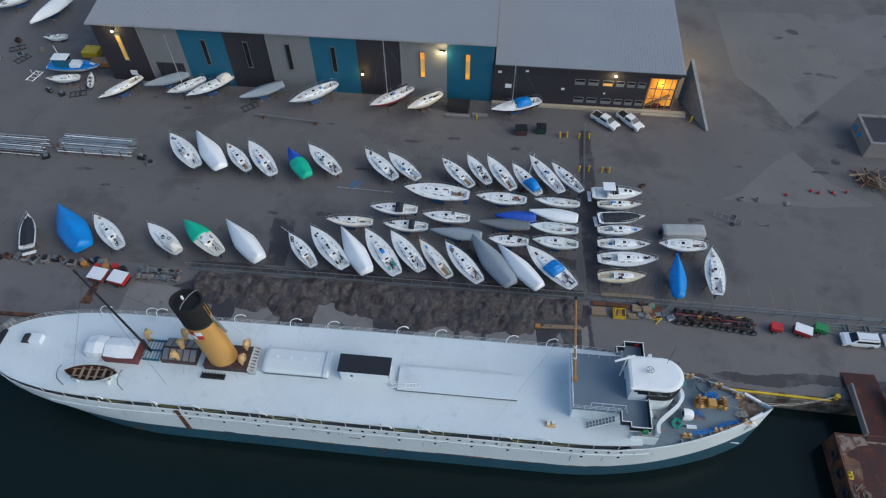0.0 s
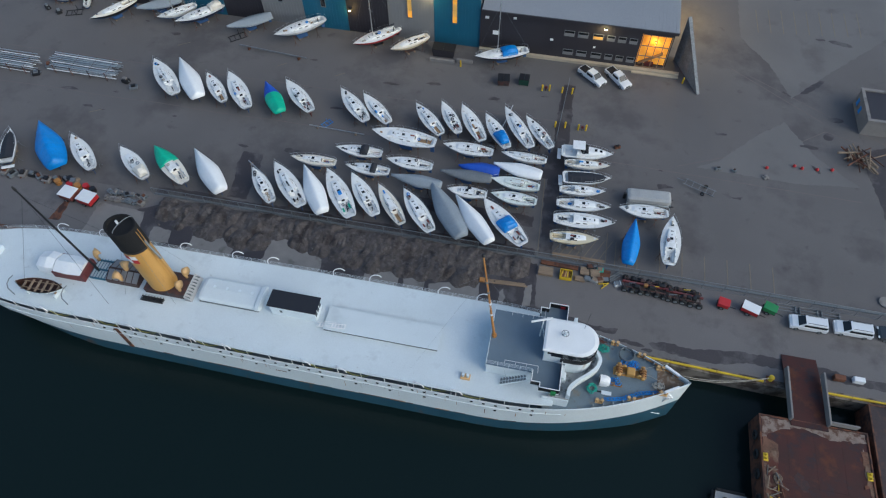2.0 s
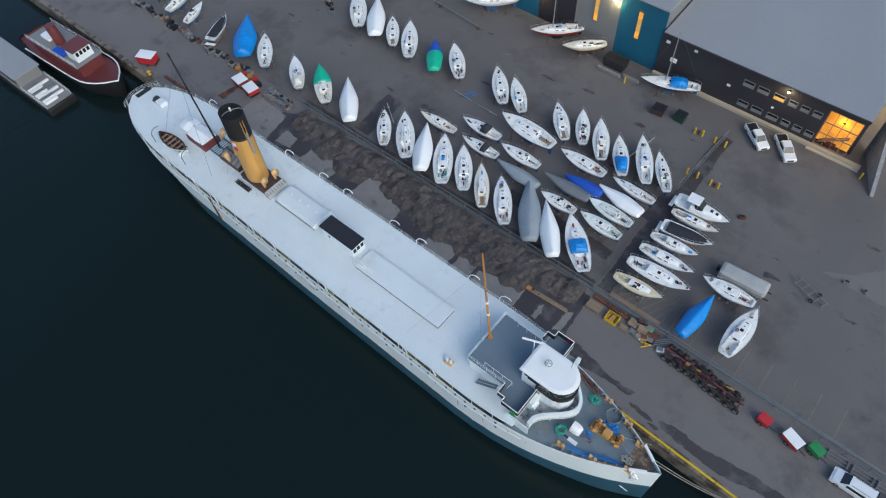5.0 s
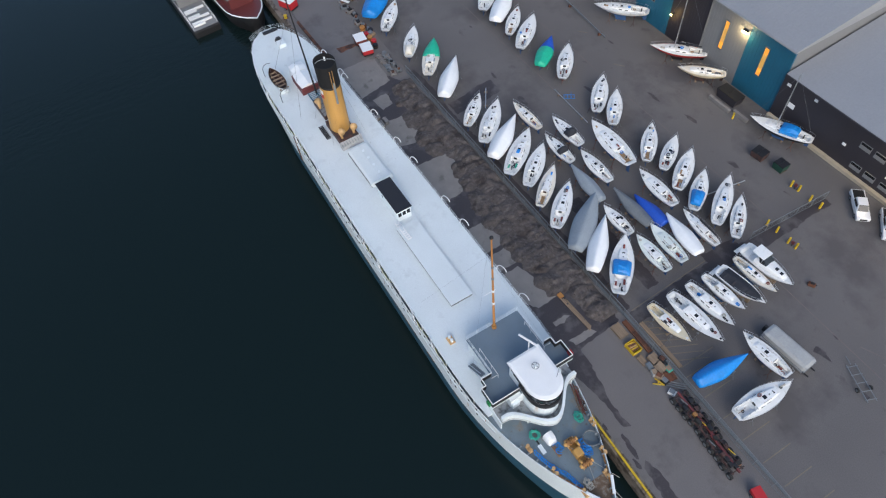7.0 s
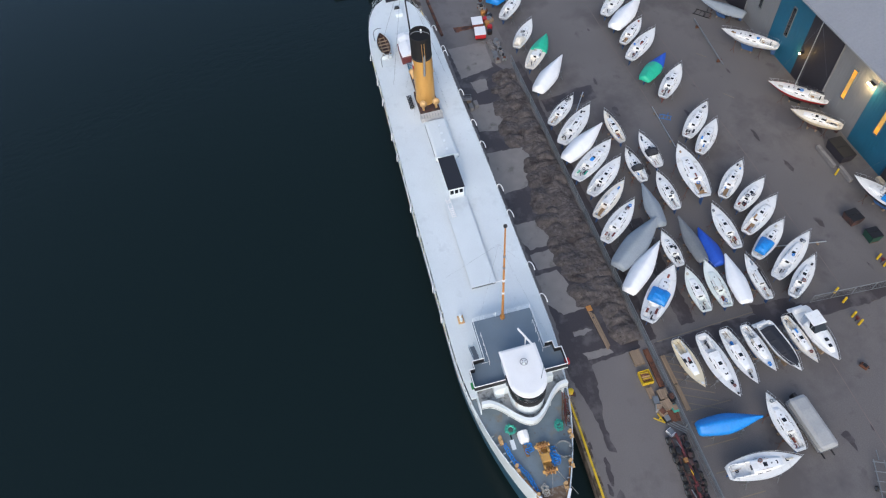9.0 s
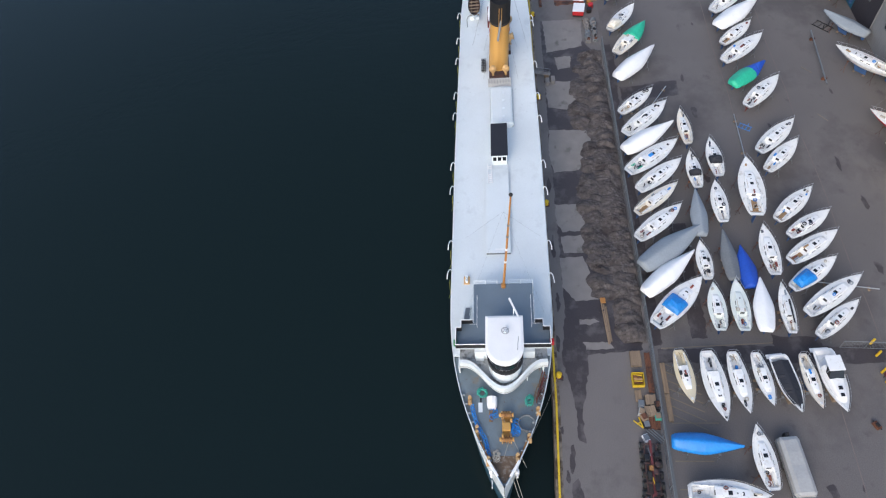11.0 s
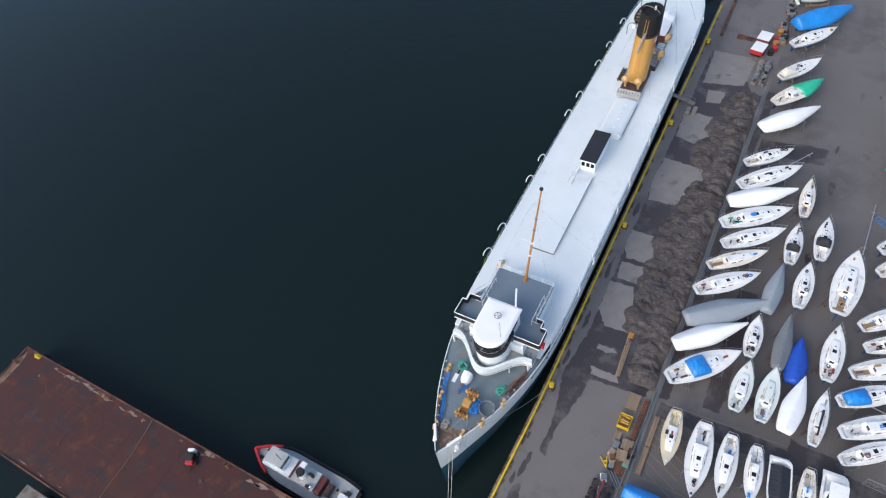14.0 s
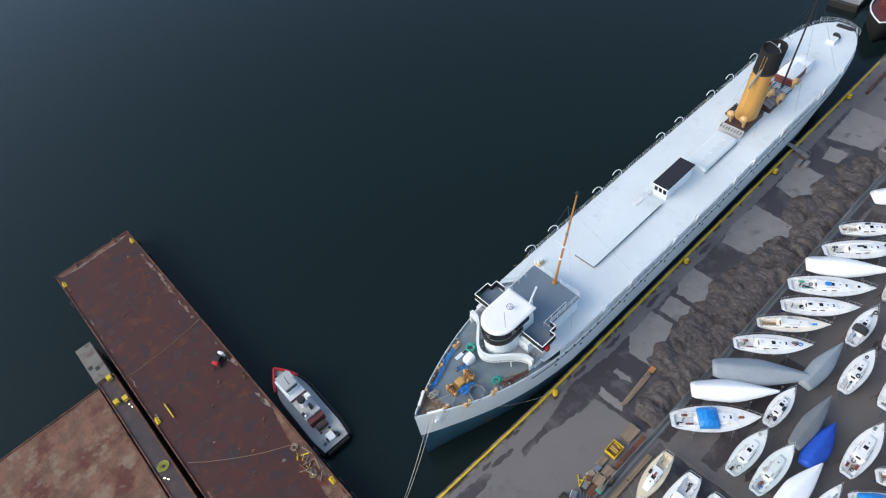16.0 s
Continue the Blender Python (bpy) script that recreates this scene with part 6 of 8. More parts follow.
for n in range(26):
    rng = random.Random(200 + n)
    x, y = rng.uniform(-80, 75), rng.uniform(22, 56)
    r = rng.uniform(0.35, 1.3)
    sheet("oil_spot", [(x + r * rng.uniform(0.6, 2.2) * math.cos(a), y + r * 0.5 * rng.uniform(0.5, 1.2) * math.sin(a)) for a in (0, 0.9, 1.8, 2.7, 3.6, 4.5, 5.4)], 0.018, "wetdark", "dark oil spot on the asphalt", "ground", seed=60 + n)
# joints in the asphalt and faded bay lines
bm = B()
for y in (31.9, 41.4):
    pts = [(-110 + 6 * k, y + 0.15 * math.sin(k * 1.7)) for k in range(21)]
    for a, b in zip(pts, pts[1:]):
        prism(bm, [(a[0], a[1] - 0.05), (b[0], b[1] - 0.05), (b[0], b[1] + 0.05), (a[0], a[1] + 0.05)], -0.01, 0.004)
for x0, y0, x1, y1 in ((11, 34, 60, 33), (39, 35, 56, 48), (56, 48, 62, 46), (62, 9, 64, 40), (31, 35, 44, 41), (44, 60, 70, 44), (40, 62, 56, 50)):
    n = Vector((y0 - y1, x1 - x0)).normalized() * 0.06
    prism(bm, [(x0 - n.x, y0 - n.y), (x1 - n.x, y1 - n.y), (x1 + n.x, y1 + n.y), (x0 + n.x, y0 + n.y)], -0.01, 0.004)
single("asphalt_joints", bm, "maroonjoint", "reddish filled joints across the yard asphalt", "ground", kind="structure")


# relaid asphalt and stains in the open yard
sheet("relaid_asphalt", [(42.8, 95), (42.9, 70.8), (47.7, 64.1), (51.0, 55.3), (58.4, 63.5), (70, 75.4), (78, 78), (82, 97)], 0.006, "asphaltpale", "paler relaid asphalt in the open yard", "ground", seed=110)
sheet("relaid_asphalt", [(34.1, 35.5), (37.7, 37.5), (44.6, 44.9), (49.3, 49.0), (53.8, 41.6), (60.1, 36.2), (50.5, 34.9)], 0.006, "asphaltpale", "paler wedge of relaid asphalt", "ground", seed=111)
sheet("dirt_ground", [(61, 44), (72, 49), (95, 50), (95, 13), (63.5, 14), (63, 32)], 0.007, "wetdark", "dark dirt ground beside the block hut", "ground", seed=112)
for n, (x, y, rx, ry, rot) in enumerate(((61.5, 72.7, 2.2, 0.6, -0.25), (57.9, 73.2, 1.0, 0.3, 0), (58.3, 88.2, 1.4, 0.9, -0.4), (54.8, 85.8, 1.2, 0.5, 0.3), (55.0, 59.0, 3.2, 0.55, 0.78), (58.1, 51.2, 1.3, 0.6, 0.1), (56.4, 46.8, 1.0, 0.8, 1.0), (78.7, 88.2, 1.1, 0.7, 0.2), (50.2, 56.4, 0.9, 0.3, -0.6), (53.5, 38.8, 1.1, 0.3, -0.9))):
    ca, sa = math.cos(rot), math.sin(rot)
    sheet("oil_spot", [(x + rx * math.cos(a) * ca - ry * math.sin(a) * sa, y + rx * math.cos(a) * sa + ry * math.sin(a) * ca) for a in [q * math.tau / 10 for q in range(10)]], 0.013, "wetdark", "dark oil spot on the asphalt", "ground", seed=120 + n)


def stripe(x0, y0, x1, y1, w=0.06):
    n = Vector((y0 - y1, x1 - x0)).normalized() * w
    single("bay_line", prism(B(), [(x0 - n.x, y0 - n.y), (x1 - n.x, y1 - n.y), (x1 + n.x, y1 + n.y), (x0 + n.x, y0 + n.y)], -0.01, 0.022), "line", "faded painted bay line on the asphalt", "road marking", "bay lines", "structure")


for k in range(7):
    stripe(12.6 + 1.15 * k, 13.6, 14.6 + 1.15 * k, 17.6)
stripe(12.4, 13.4, 20.6, 13.4)
stripe(20.6, 13.4, 20.6, 19.0)
for k in range(8):
    stripe(22 + 3.3 * k, 13.0, 22 + 3.3 * k, 17.5)
stripe(10.4, 13.6, 9.8, 28)
for k in range(9):
    stripe(46.2 + 2.45 * k, 80.4 + 0.3 * k, 46.3 + 2.42 * k, 73.2 + 0.27 * k, 0.07)
stripe(-43, 45.5, -41.4, 46.8, 0.05)
stripe(-64, 47.5, -62, 48.8, 0.05)
stripe(-31.5, 45, -29.8, 46.2, 0.05)
stripe(-72, 27.3, -70, 28.5, 0.05)

# rubble bank along the fence
def bank(x0, x1, y0, y1, h, seed, n=420, m=54):
    """Overlapping dumped heaps that run into one another along the fence."""
    rng = random.Random(seed)
    heaps = []
    x = x0 + 1.2
    while x < x1 - 0.8:
        heaps.append((x, y1 - rng.uniform(0.9, 1.9), rng.uniform(2.0, 2.9), h * rng.uniform(0.75, 1.1)))
        if rng.random() < 0.75 and x < 1.5:
            heaps.append((x + rng.uniform(-0.6, 0.9), y0 + rng.uniform(0.9, 2.7), rng.uniform(1.3, 2.4), h * rng.uniform(0.45, 0.85)))
        x += rng.uniform(1.0, 1.9)
    bm = B()
    rows = []
    for i in range(n + 1):
        x = x0 + (x1 - x0) * i / n
        near = [q for q in heaps if abs(q[0] - x) < 4]
        row = []
        for j in range(m + 1):
            y = y0 - 1.0 + (y1 - y0 + 1.2) * j / m
            wx, wy = x + 0.7 * noise.noise((x * 0.6, y * 0.6, seed)), y + 0.7 * noise.noise((x * 0.6, y * 0.6, seed + 9))
            z = -0.05
            for hx, hy, r, hh in near:
                d = math.hypot(wx - hx, wy - hy) / r
                if d < 1:
                    z = max(z, hh * (1 - d * d) ** 1.5 * (1 + 0.06 * math.sin(9 * math.atan2(wy - hy, wx - hx) + hx)))
            if z > 0:
                z += min(1, z * 3) * (0.16 * noise.noise((x * 1.3, y * 0.8, seed)) + 0.08 * noise.noise((x * 3.4, y * 2.8, seed)) + 0.04 * noise.noise((x * 8, y * 8, seed)))
            row.append((x, y, z))
        rows.append(row)
    loft(bm, rows, closed=False, cap=False)
    return bm


single("rubble_bank", bank(-50, 9.6, 5.4, 11.6, 0.95, 5), "rubble", "long low bank of grey-brown rubble and dirt", "rubble", kind="stuff", smooth=True)
bm = B()
rng = random.Random(77)
for k in range(160):
    x, y = rng.uniform(-49, 9), rng.uniform(5.8, 11.2)
    s = rng.uniform(0.05, 0.2)
    g = bmesh.ops.create_icosphere(bm, subdivisions=1, radius=s)
    for v in g["verts"]:
        v.co = Vector((v.co.x * rng.uniform(0.7, 1.3), v.co.y * rng.uniform(0.7, 1.3), v.co.z * 0.7)) + Vector((x, y, 0.25 + 0.75 * math.sin(math.pi * (y - 5.6) / 5.7)))
single("loose_stones", bm, "rubble", "loose stones on the rubble bank", "stones", kind="stuff")

# fence along the quay lane and beside the boats
def fence(x0, y0, x1, y1, label, step=3.0, h=1.9):
    t = thing("chain_link_fence", label, "fence", "yard fences")
    a, b = Vector((x0, y0, 0)), Vector((x1, y1, 0))
    d = (b - a)
    n = max(1, round(d.length / step))
    pm = finish("post", rod(B(), (0, 0, 0), (0, 0, h), 0.045, n=6), "galv")
    for i in range(n + 1):
        ob = new("post", pm)
        ob.parent = t
        ob.location = a.lerp(b, i / n)
    for z in (h - 0.03, 0.1):
        part("rail", rod(B(), a + Vector((0, 0, z)), b + Vector((0, 0, z)), 0.05 if z > 1 else 0.03, n=6), "galv", t)
    bm = B()
    k = int(d.length / 0.42)
    for i in range(k):
        p, q = a.lerp(b, i / k), a.lerp(b, (i + 1) / k)
        for z in (0.1, 0.7, 1.3):
            rod(bm, p + Vector((0, 0, z)), q + Vector((0, 0, min(h, z + 0.6))), 0.009, n=3, caps=False)
            rod(bm, q + Vector((0, 0, z)), p + Vector((0, 0, min(h, z + 0.6))), 0.009, n=3, caps=False)
    tagged(part("wire_mesh", bm, "galv", t), kind="stuff")


fence(-52, 12.1, 10.3, 12.1, "chain-link fence between rubble bank and boat rows")
fence(10.3, 12.1, 62, 11.4, "chain-link fence beside the quay road")
fence(10.6, 36, 11.4, 51, "chain-link fence with silver top rail in the yard")
single("fence_kerb", box(B(), -52, 62, 12.25, 12.6, -0.02, 0.12, 0.02), "coaming", "low dark concrete kerb under the fence", "kerb", kind="structure")

# yellow kerb timber and bollards on the quay edge
def kerb(x0, x1, label):
    t = thing("quay_kerb", label, "kerb", "quay kerbs")
    n = max(1, round((x1 - x0) / 6))
    for i in range(n):
        a, b = x0 + (x1 - x0) * i / n, x0 + (x1 - x0) * (i + 1) / n
        ya, yb = edge_y(a), edge_y(b)
        turn = math.degrees(math.atan2(yb - ya, b - a))
        part("beam", box(B(), 0.03, b - a - 0.03, -0.13, 0.13, 0.05, 0.30, 0.04), "yellow", t, at=pose(a, ya, 0, 0, 0, turn))
        part("block", box(B(), 0.3, 0.7, -0.13, 0.13, -0.002, 0.06), "wood", t, at=pose(a, ya, 0, 0, 0, turn))


kerb(-74, 42.6, "worn yellow kerb timber along the quay edge")
kerb(50.6, 59.0, "yellow kerb timber beside the barge ramp")


def bollard(x, y):
    t = thing("mooring_bollard", "yellow painted mooring bollard on the quay edge", "bollard", "mooring bollards", pose(x, y, 0))
    bm = B()
    loft(bm, [[(r * math.cos(k * math.tau / 14), r * math.sin(k * math.tau / 14), z) for k in range(14)] for r, z in ((0.42, 0), (0.30, 0.1), (0.24, 0.42), (0.36, 0.6), (0.38, 0.72), (0.2, 0.8))])
    part("head", bm, "yellow", t, smooth=True)
    part("base", box(B(), -0.5, 0.5, -0.5, 0.5, -0.001, 0.05, 0.01), "rust", t)


for x in (14.2, -14.6, 43.5, -38.5, -62.0, -81.6, 50.2):
    bollard(x, edge_y(x) + 0.55)


def guard_post(x, y):
    t = thing("guard_post", "yellow steel guard post in the yard", "bollard", "yellow guard posts", pose(x, y, 0))
    part("pipe", rod(B(), (0, 0, 0), (0, 0, 1.3), 0.16, n=10), "yellow", t)
    part("cap", rod(B(), (0, 0, 1.3), (0, 0, 1.38), 0.16, 0.05, 10), "yellow", t)


for x, y in ((6.8, 48.7), (8.1, 48.9), (10.4, 48.8), (12.2, 48.9), (10.1, 40.0), (11.8, 40.2), (14.1, 40.1), (15.4, 40.2), (31.8, 55.6), (-9.0, 52.2)):
    guard_post(x, y)
for x, y in ((7.45, 48.8), (14.75, 40.1)):
    t = thing("power_pedestal", "dark service pedestal between yellow posts", "pedestal", "service pedestals", pose(x, y, 0))
    part("stem", rod(B(), (0, 0, 0), (0, 0, 0.7), 0.06, n=8), "black", t)
    part("box", box(B(), -0.25, 0.25, -0.15, 0.15, 0.6, 1.05, 0.03), "maroon", t)

# stacks of unstepped masts
def mast_rack(x, y, length, count, seed, label):
    t = thing("mast_rack", label, "mast rack", "mast racks", pose(x, y, 0, 0, 0, -1))
    rng = random.Random(seed)
    for sx in (-0.38, -0.13, 0.13, 0.38):
        fr = B()
        for sy in (-1.9, 1.9):
            rod(fr, (sx * length, sy, 0), (sx * length, sy, 1.9), 0.06, n=6)
        for z in (0.45, 1.05, 1.6):
            rod(fr, (sx * length, -2.0, z), (sx * length, 2.0, z), 0.05, n=6)
        part("rack_frame", fr, "rust", t)
    for k in range(count):
        z = (0.58, 1.18, 1.73)[k % 3]
        yy = -1.7 + 3.4 * (k // 3) / (count / 3 - 1) + rng.uniform(-0.08, 0.08)
        a = -length / 2 * rng.uniform(0.82, 1.06)
        b = length / 2 * rng.uniform(0.82, 1.06)
        sp = B()
        rod(sp, (a, yy, z), (b, yy + rng.uniform(-0.15, 0.15), z), rng.uniform(0.06, 0.1), n=8)
        if k % 2:
            rod(sp, (a * 0.3, yy - 0.35, z + 0.05), (a * 0.3, yy + 0.35, z + 0.05), 0.025, n=5)
        part("spar", sp, "alu" if k % 4 else "signal", t)


mast_rack(-93.5, 36.3, 13, 24, 4, "rack of stacked aluminium masts in the yard")
mast_rack(-77.8, 37.4, 14, 24, 5, "rack of stacked silver masts beside scrap")
t = thing("spare_mast", "long bare mast lying on low trestles", "mast", at=pose(-44.9, 48.7, 0, 0, 0, -5))
part("spar", rod(B(), (-7, 0, 0.62), (7, 0, 0.62), 0.12, n=8), "galv", t)
for x in (-5, 5.4):
    part("trestle", box(B(), x - 0.15, x + 0.15, -0.4, 0.4, 0, 0.52, 0.02), "rust", t)
for x, y, rz, L2 in ((-27, 31.6, 178, 5), (-37.3, 20.4, 146, 2.6), (1.5, 39.6, 80, 4)):
    t = thing("loose_spar", "loose silver spar beside the laid-up boats", "mast", "loose spars", pose(x, y, 0, 0, 0, rz))
    part("spar", rod(B(), (-L2, 0, 0.35), (L2, 0, 0.35), 0.08, n=7), "alu", t)
    for sx in (-0.7, 0.7):
        part("block", box(B(), sx * L2 - 0.12, sx * L2 + 0.12, -0.3, 0.3, 0, 0.27), "wood", t)

# vehicles
def wheel(parent, x, y, r=0.36, w=0.24):
    ty = part("wheel", rod(B(), (x, y - w / 2, r), (x, y + w / 2, r), r, n=16), "rubber", parent, "black tyre")
    part("rim", rod(B(), (x, y - w / 2 - 0.01, r), (x, y + w / 2 + 0.01, r), r * 0.6, n=12), "galv", ty)


def profile_body(bm, prof, hw, tumble=0.0):
    """A body from a side profile of (x, z), hw wide each side; upper points lean in."""
    zt = max(z for _, z in prof)
    rings = [[(x, s * (hw - tumble * max(0, (z - 0.9)) / (zt - 0.89)), z) for x, z in prof] for s in (-1, -0.92, 0.92, 1)]
    for q in (0, 3):
        c = [(x * 0.985, y, 0.35 + (z - 0.35) * 0.97) for x, y, z in rings[q]]
        rings[q] = c
    return loft(bm, rings, closed=True)


def pickup(x, y, rz):
    t = thing("pickup_truck", "white crew-cab pickup with an empty dark bed", "truck", "parked pickups", pose(x, y, 0, 0, 0, rz))
    part("body", profile_body(B(), [(-2.85, 0.45), (2.8, 0.45), (2.85, 0.85), (2.7, 1.02), (1.55, 1.14), (-2.85, 1.14)], 0.97), "carwhite", t, "white body")
    part("cab", profile_body(B(), [(-0.95, 1.1), (1.55, 1.1), (0.75, 1.82), (-0.75, 1.84)], 0.92, 0.2), "carwhite", t)
    part("windscreen", loft(B(), [[(1.50, -0.78, 1.17), (1.50, 0.78, 1.17), (1.46, 0.78, 1.2), (1.46, -0.78, 1.2)], [(0.82, -0.66, 1.80), (0.82, 0.66, 1.80), (0.78, 0.66, 1.82), (0.78, -0.66, 1.82)]]), "glass", t)
    part("rear_window", box(B(), -0.97, -0.86, -0.6, 0.6, 1.25, 1.68), "glass", t)
    for s in (-1, 1):
        part("side_window", box(B(), -0.65, 0.75, s * 0.86 - 0.05, s * 0.86 + 0.05, 1.24, 1.62), "glass", t)
        part("headlight", box(B(), 2.72, 2.86, s * 0.72 - 0.18, s * 0.72 + 0.18, 0.78, 0.95), "signal", t)
        for wx in (-1.75, 1.8):
            wheel(t, wx, s * 0.86)
    part("bed", box(B(), -2.75, -1.05, -0.80, 0.80, 1.0, 1.155), "black", t, "black lined load bed")
    part("grille", box(B(), 2.80, 2.88, -0.5, 0.5, 0.62, 0.92), "black", t)


pickup(15.4, 53.5, -41)
pickup(20.1, 53.9, -49)


def minivan(x, y, rz, paint, label):
    t = thing("minivan", label, "car", "cars parked on the quay", pose(x, y, 0, 0, 0, rz))
    part("body", profile_body(B(), [(-2.5, 0.35), (2.45, 0.35), (2.5, 0.75), (2.2, 0.98), (1.45, 1.08), (-2.5, 1.05)], 0.96), paint, t)
    part("cabin", profile_body(B(), [(-2.45, 1.0), (1.5, 1.05), (0.65, 1.72), (-2.25, 1.74)], 0.93, 0.2), paint, t)
    part("windscreen", loft(B(), [[(1.44, -0.8, 1.1), (1.44, 0.8, 1.1), (1.40, 0.8, 1.13), (1.40, -0.8, 1.13)], [(0.72, -0.68, 1.70), (0.72, 0.68, 1.70), (0.68, 0.68, 1.73), (0.68, -0.68, 1.73)]]), "glass", t)
    for s in (-1, 1):
        part("side_window", box(B(), -2.2, 0.75, s * 0.86 - 0.06, s * 0.86 + 0.06, 1.16, 1.52), "glass", t)
        part("headlight", box(B(), 2.30, 2.50, s * 0.72 - 0.18, s * 0.72 + 0.18, 0.70, 0.86), "signal", t)
        for wx in (-1.55, 1.55):
            wheel(t, wx, s * 0.86, 0.33)
    part("rear_window", box(B(), -2.48, -2.36, -0.65, 0.65, 1.15, 1.6), "glass", t)
    for s in (-0.6, 0.6):
        part("roof_rail", rod(B(), (-2.0, s, 1.79), (0.4, s, 1.79), 0.03, n=5), "black", t)


minivan(49.0, 8.4, 180, "carwhite", "white minivan parked beside the fence")
minivan(55.0, 8.7, 180, "carwhite", "second white minivan parked behind the first")
minivan(60.8, 8.9, 180, "cardark", "dark grey car parked at the end of the row")


def bin_box(x, y, rz, w, d, h, paint, label):
    t = thing("waste_container", label, "dumpster", "waste containers", pose(x, y, 0, 0, 0, rz))
    bm = B()
    loft(bm, [[(-w / 2 * f, -d / 2 * f, z), (w / 2 * f, -d / 2 * f, z), (w / 2 * f, d / 2 * f, z), (-w / 2 * f, d / 2 * f, z)] for f, z in ((0.88, 0.12), (1, h))])
    part("tub", bm, paint, t)
    for s in (-1, 1):
        part("lid", box(B(), -w / 2 + (w / 2 if s > 0 else 0) + 0.03, (w / 2 if s > 0 else 0) - 0.03, -d / 2 - 0.05, d / 2, h, h + 0.1, 0.03), "black", t)
    for sx in (-0.4, 0.4):
        part("foot", box(B(), sx * w - 0.1, sx * w + 0.1, -d / 2 * 0.8, d / 2 * 0.8, 0, 0.14), "rust", t)


bin_box(-0.4, 49.3, 6, 2.2, 1.9, 1.3, "casing", "dark brown steel waste container")
bin_box(3.3, 50.0, 0, 1.9, 1.7, 1.4, "darkgreen", "dark green steel waste container")
bin_box(-12.7, 55.0, 0, 4.4, 2.2, 1.7, "clad_dark", "large dark grey waste container beside the shed")
for x0, x1, y in ((-15.0, -10.3, 52.7), (-10.0, -6.9, 53.4)):
    single("concrete_barrier", box(B(), x0, x1, y - 0.25, y + 0.25, 0, 0.7, 0.08), "concrete", "pale concrete barrier block beside the shed", "barrier", "concrete barriers")


# trailers and machinery beside the quay road
def cart(x, y, rz, w, d, h, paint, roof, label, hitch=True):
    t = thing("utility_trailer", label, "trailer", "small trailers", pose(x, y, 0, 0, 0, rz))
    part("body", box(B(), -w / 2, w / 2, -d / 2, d / 2, 0.55, 0.55 + h, 0.06), paint, t)
    part("roof", box(B(), -w / 2 - 0.05, w / 2 + 0.05, -d / 2 - 0.05, d / 2 + 0.05, 0.55 + h, 0.62 + h, 0.03), roof, t)
    part("chassis", box(B(), -w / 2 - 0.1, w / 2 + 0.1, -d / 2 + 0.1, d / 2 - 0.1, 0.4, 0.55), "black", t)
    for s in (-1, 1):
        wheel(t, -0.1, s * (d / 2 - 0.02), 0.34, 0.2)
    if hitch:
        part("drawbar", rod(B(), (w / 2, 0, 0.48), (w / 2 + 1.1, 0, 0.48), 0.05, n=6), "black", t)


cart(37.5, 9.3, -12, 1.5, 1.2, 0.7, "red", "red", "red compressor trailer with drawbar")
cart(41.2, 9.1, -20, 2.3, 1.4, 0.8, "red", "signal", "red trailer with a dirty white lid")
cart(43.9, 9.7, -20, 1.7, 1.2, 0.8, "green", "green", "green generator trailer beside the fence")
cart(-65.0, 9.0, -8, 2.5, 2.1, 0.9, "bottomred", "signal", "red utility truck body with a white roof", False)
cart(-61.6, 8.7, -10, 2.6, 2.1, 0.9, "red", "signal", "second red utility body with a white roof", False)
cart(-84.4, 1.9, 25, 3.4, 2.2, 1.5, "red", "signal", "red machine body with a white roof near the stern", False)


def lowbed(x, y, rz, L2, seed, label):
    t = thing("lowbed_trailer", label, "trailer", "machinery trailers", pose(x, y, 0, 0, 0, rz))
    rng = random.Random(seed)
    part("centre_beam", box(B(), -L2 / 2, L2 / 2, -0.14, 0.14, 0.95, 1.25, 0.03), "maroon", t, "dull red central beam")
    for s in (-0.7, 0.7):
        part("frame_beam", box(B(), -L2 / 2 + 0.2, L2 / 2 - 0.2, s - 0.1, s + 0.1, 0.7, 0.92, 0.02), "casing", t)
    for k in range(6):
        bx = -L2 / 2 + 0.4 + k * (L2 - 0.8) / 5
        part("cross_beam", box(B(), bx - 0.08, bx + 0.08, -1.0, 1.0, 0.84, 0.96), "casing", t)
    for s in (-1, 1):
        wx = -L2 / 2 + 0.5
        while wx < L2 / 2 - 0.3:
            wheel(t, wx, s * (1.05 + rng.uniform(-0.08, 0.08)), 0.46, 0.36)
            wx += rng.uniform(0.95, 1.35)
    for k in range(9):
        px, py = rng.uniform(-L2 * 0.43, L2 * 0.43), rng.uniform(-0.65, 0.65)
        part("machine_part", box(B(), px - rng.uniform(0.15, 0.45), px + rng.uniform(0.15, 0.45), py - 0.25, py + 0.25, 0.9, 1.1 + rng.uniform(0.1, 0.45), 0.06), ("black", "rubber", "casing", "black", "rustbuff")[k % 5], t)
    for k in range(3):
        px, py = rng.uniform(-L2 * 0.4, L2 * 0.4), rng.uniform(-0.8, 0.8)
        part("hydraulic_ram", rod(B(), (px - 0.5, py, 1.25), (px + 0.5, py + 0.2, 1.3), 0.06, n=7), ("yellow", "galv", "black")[k], t)


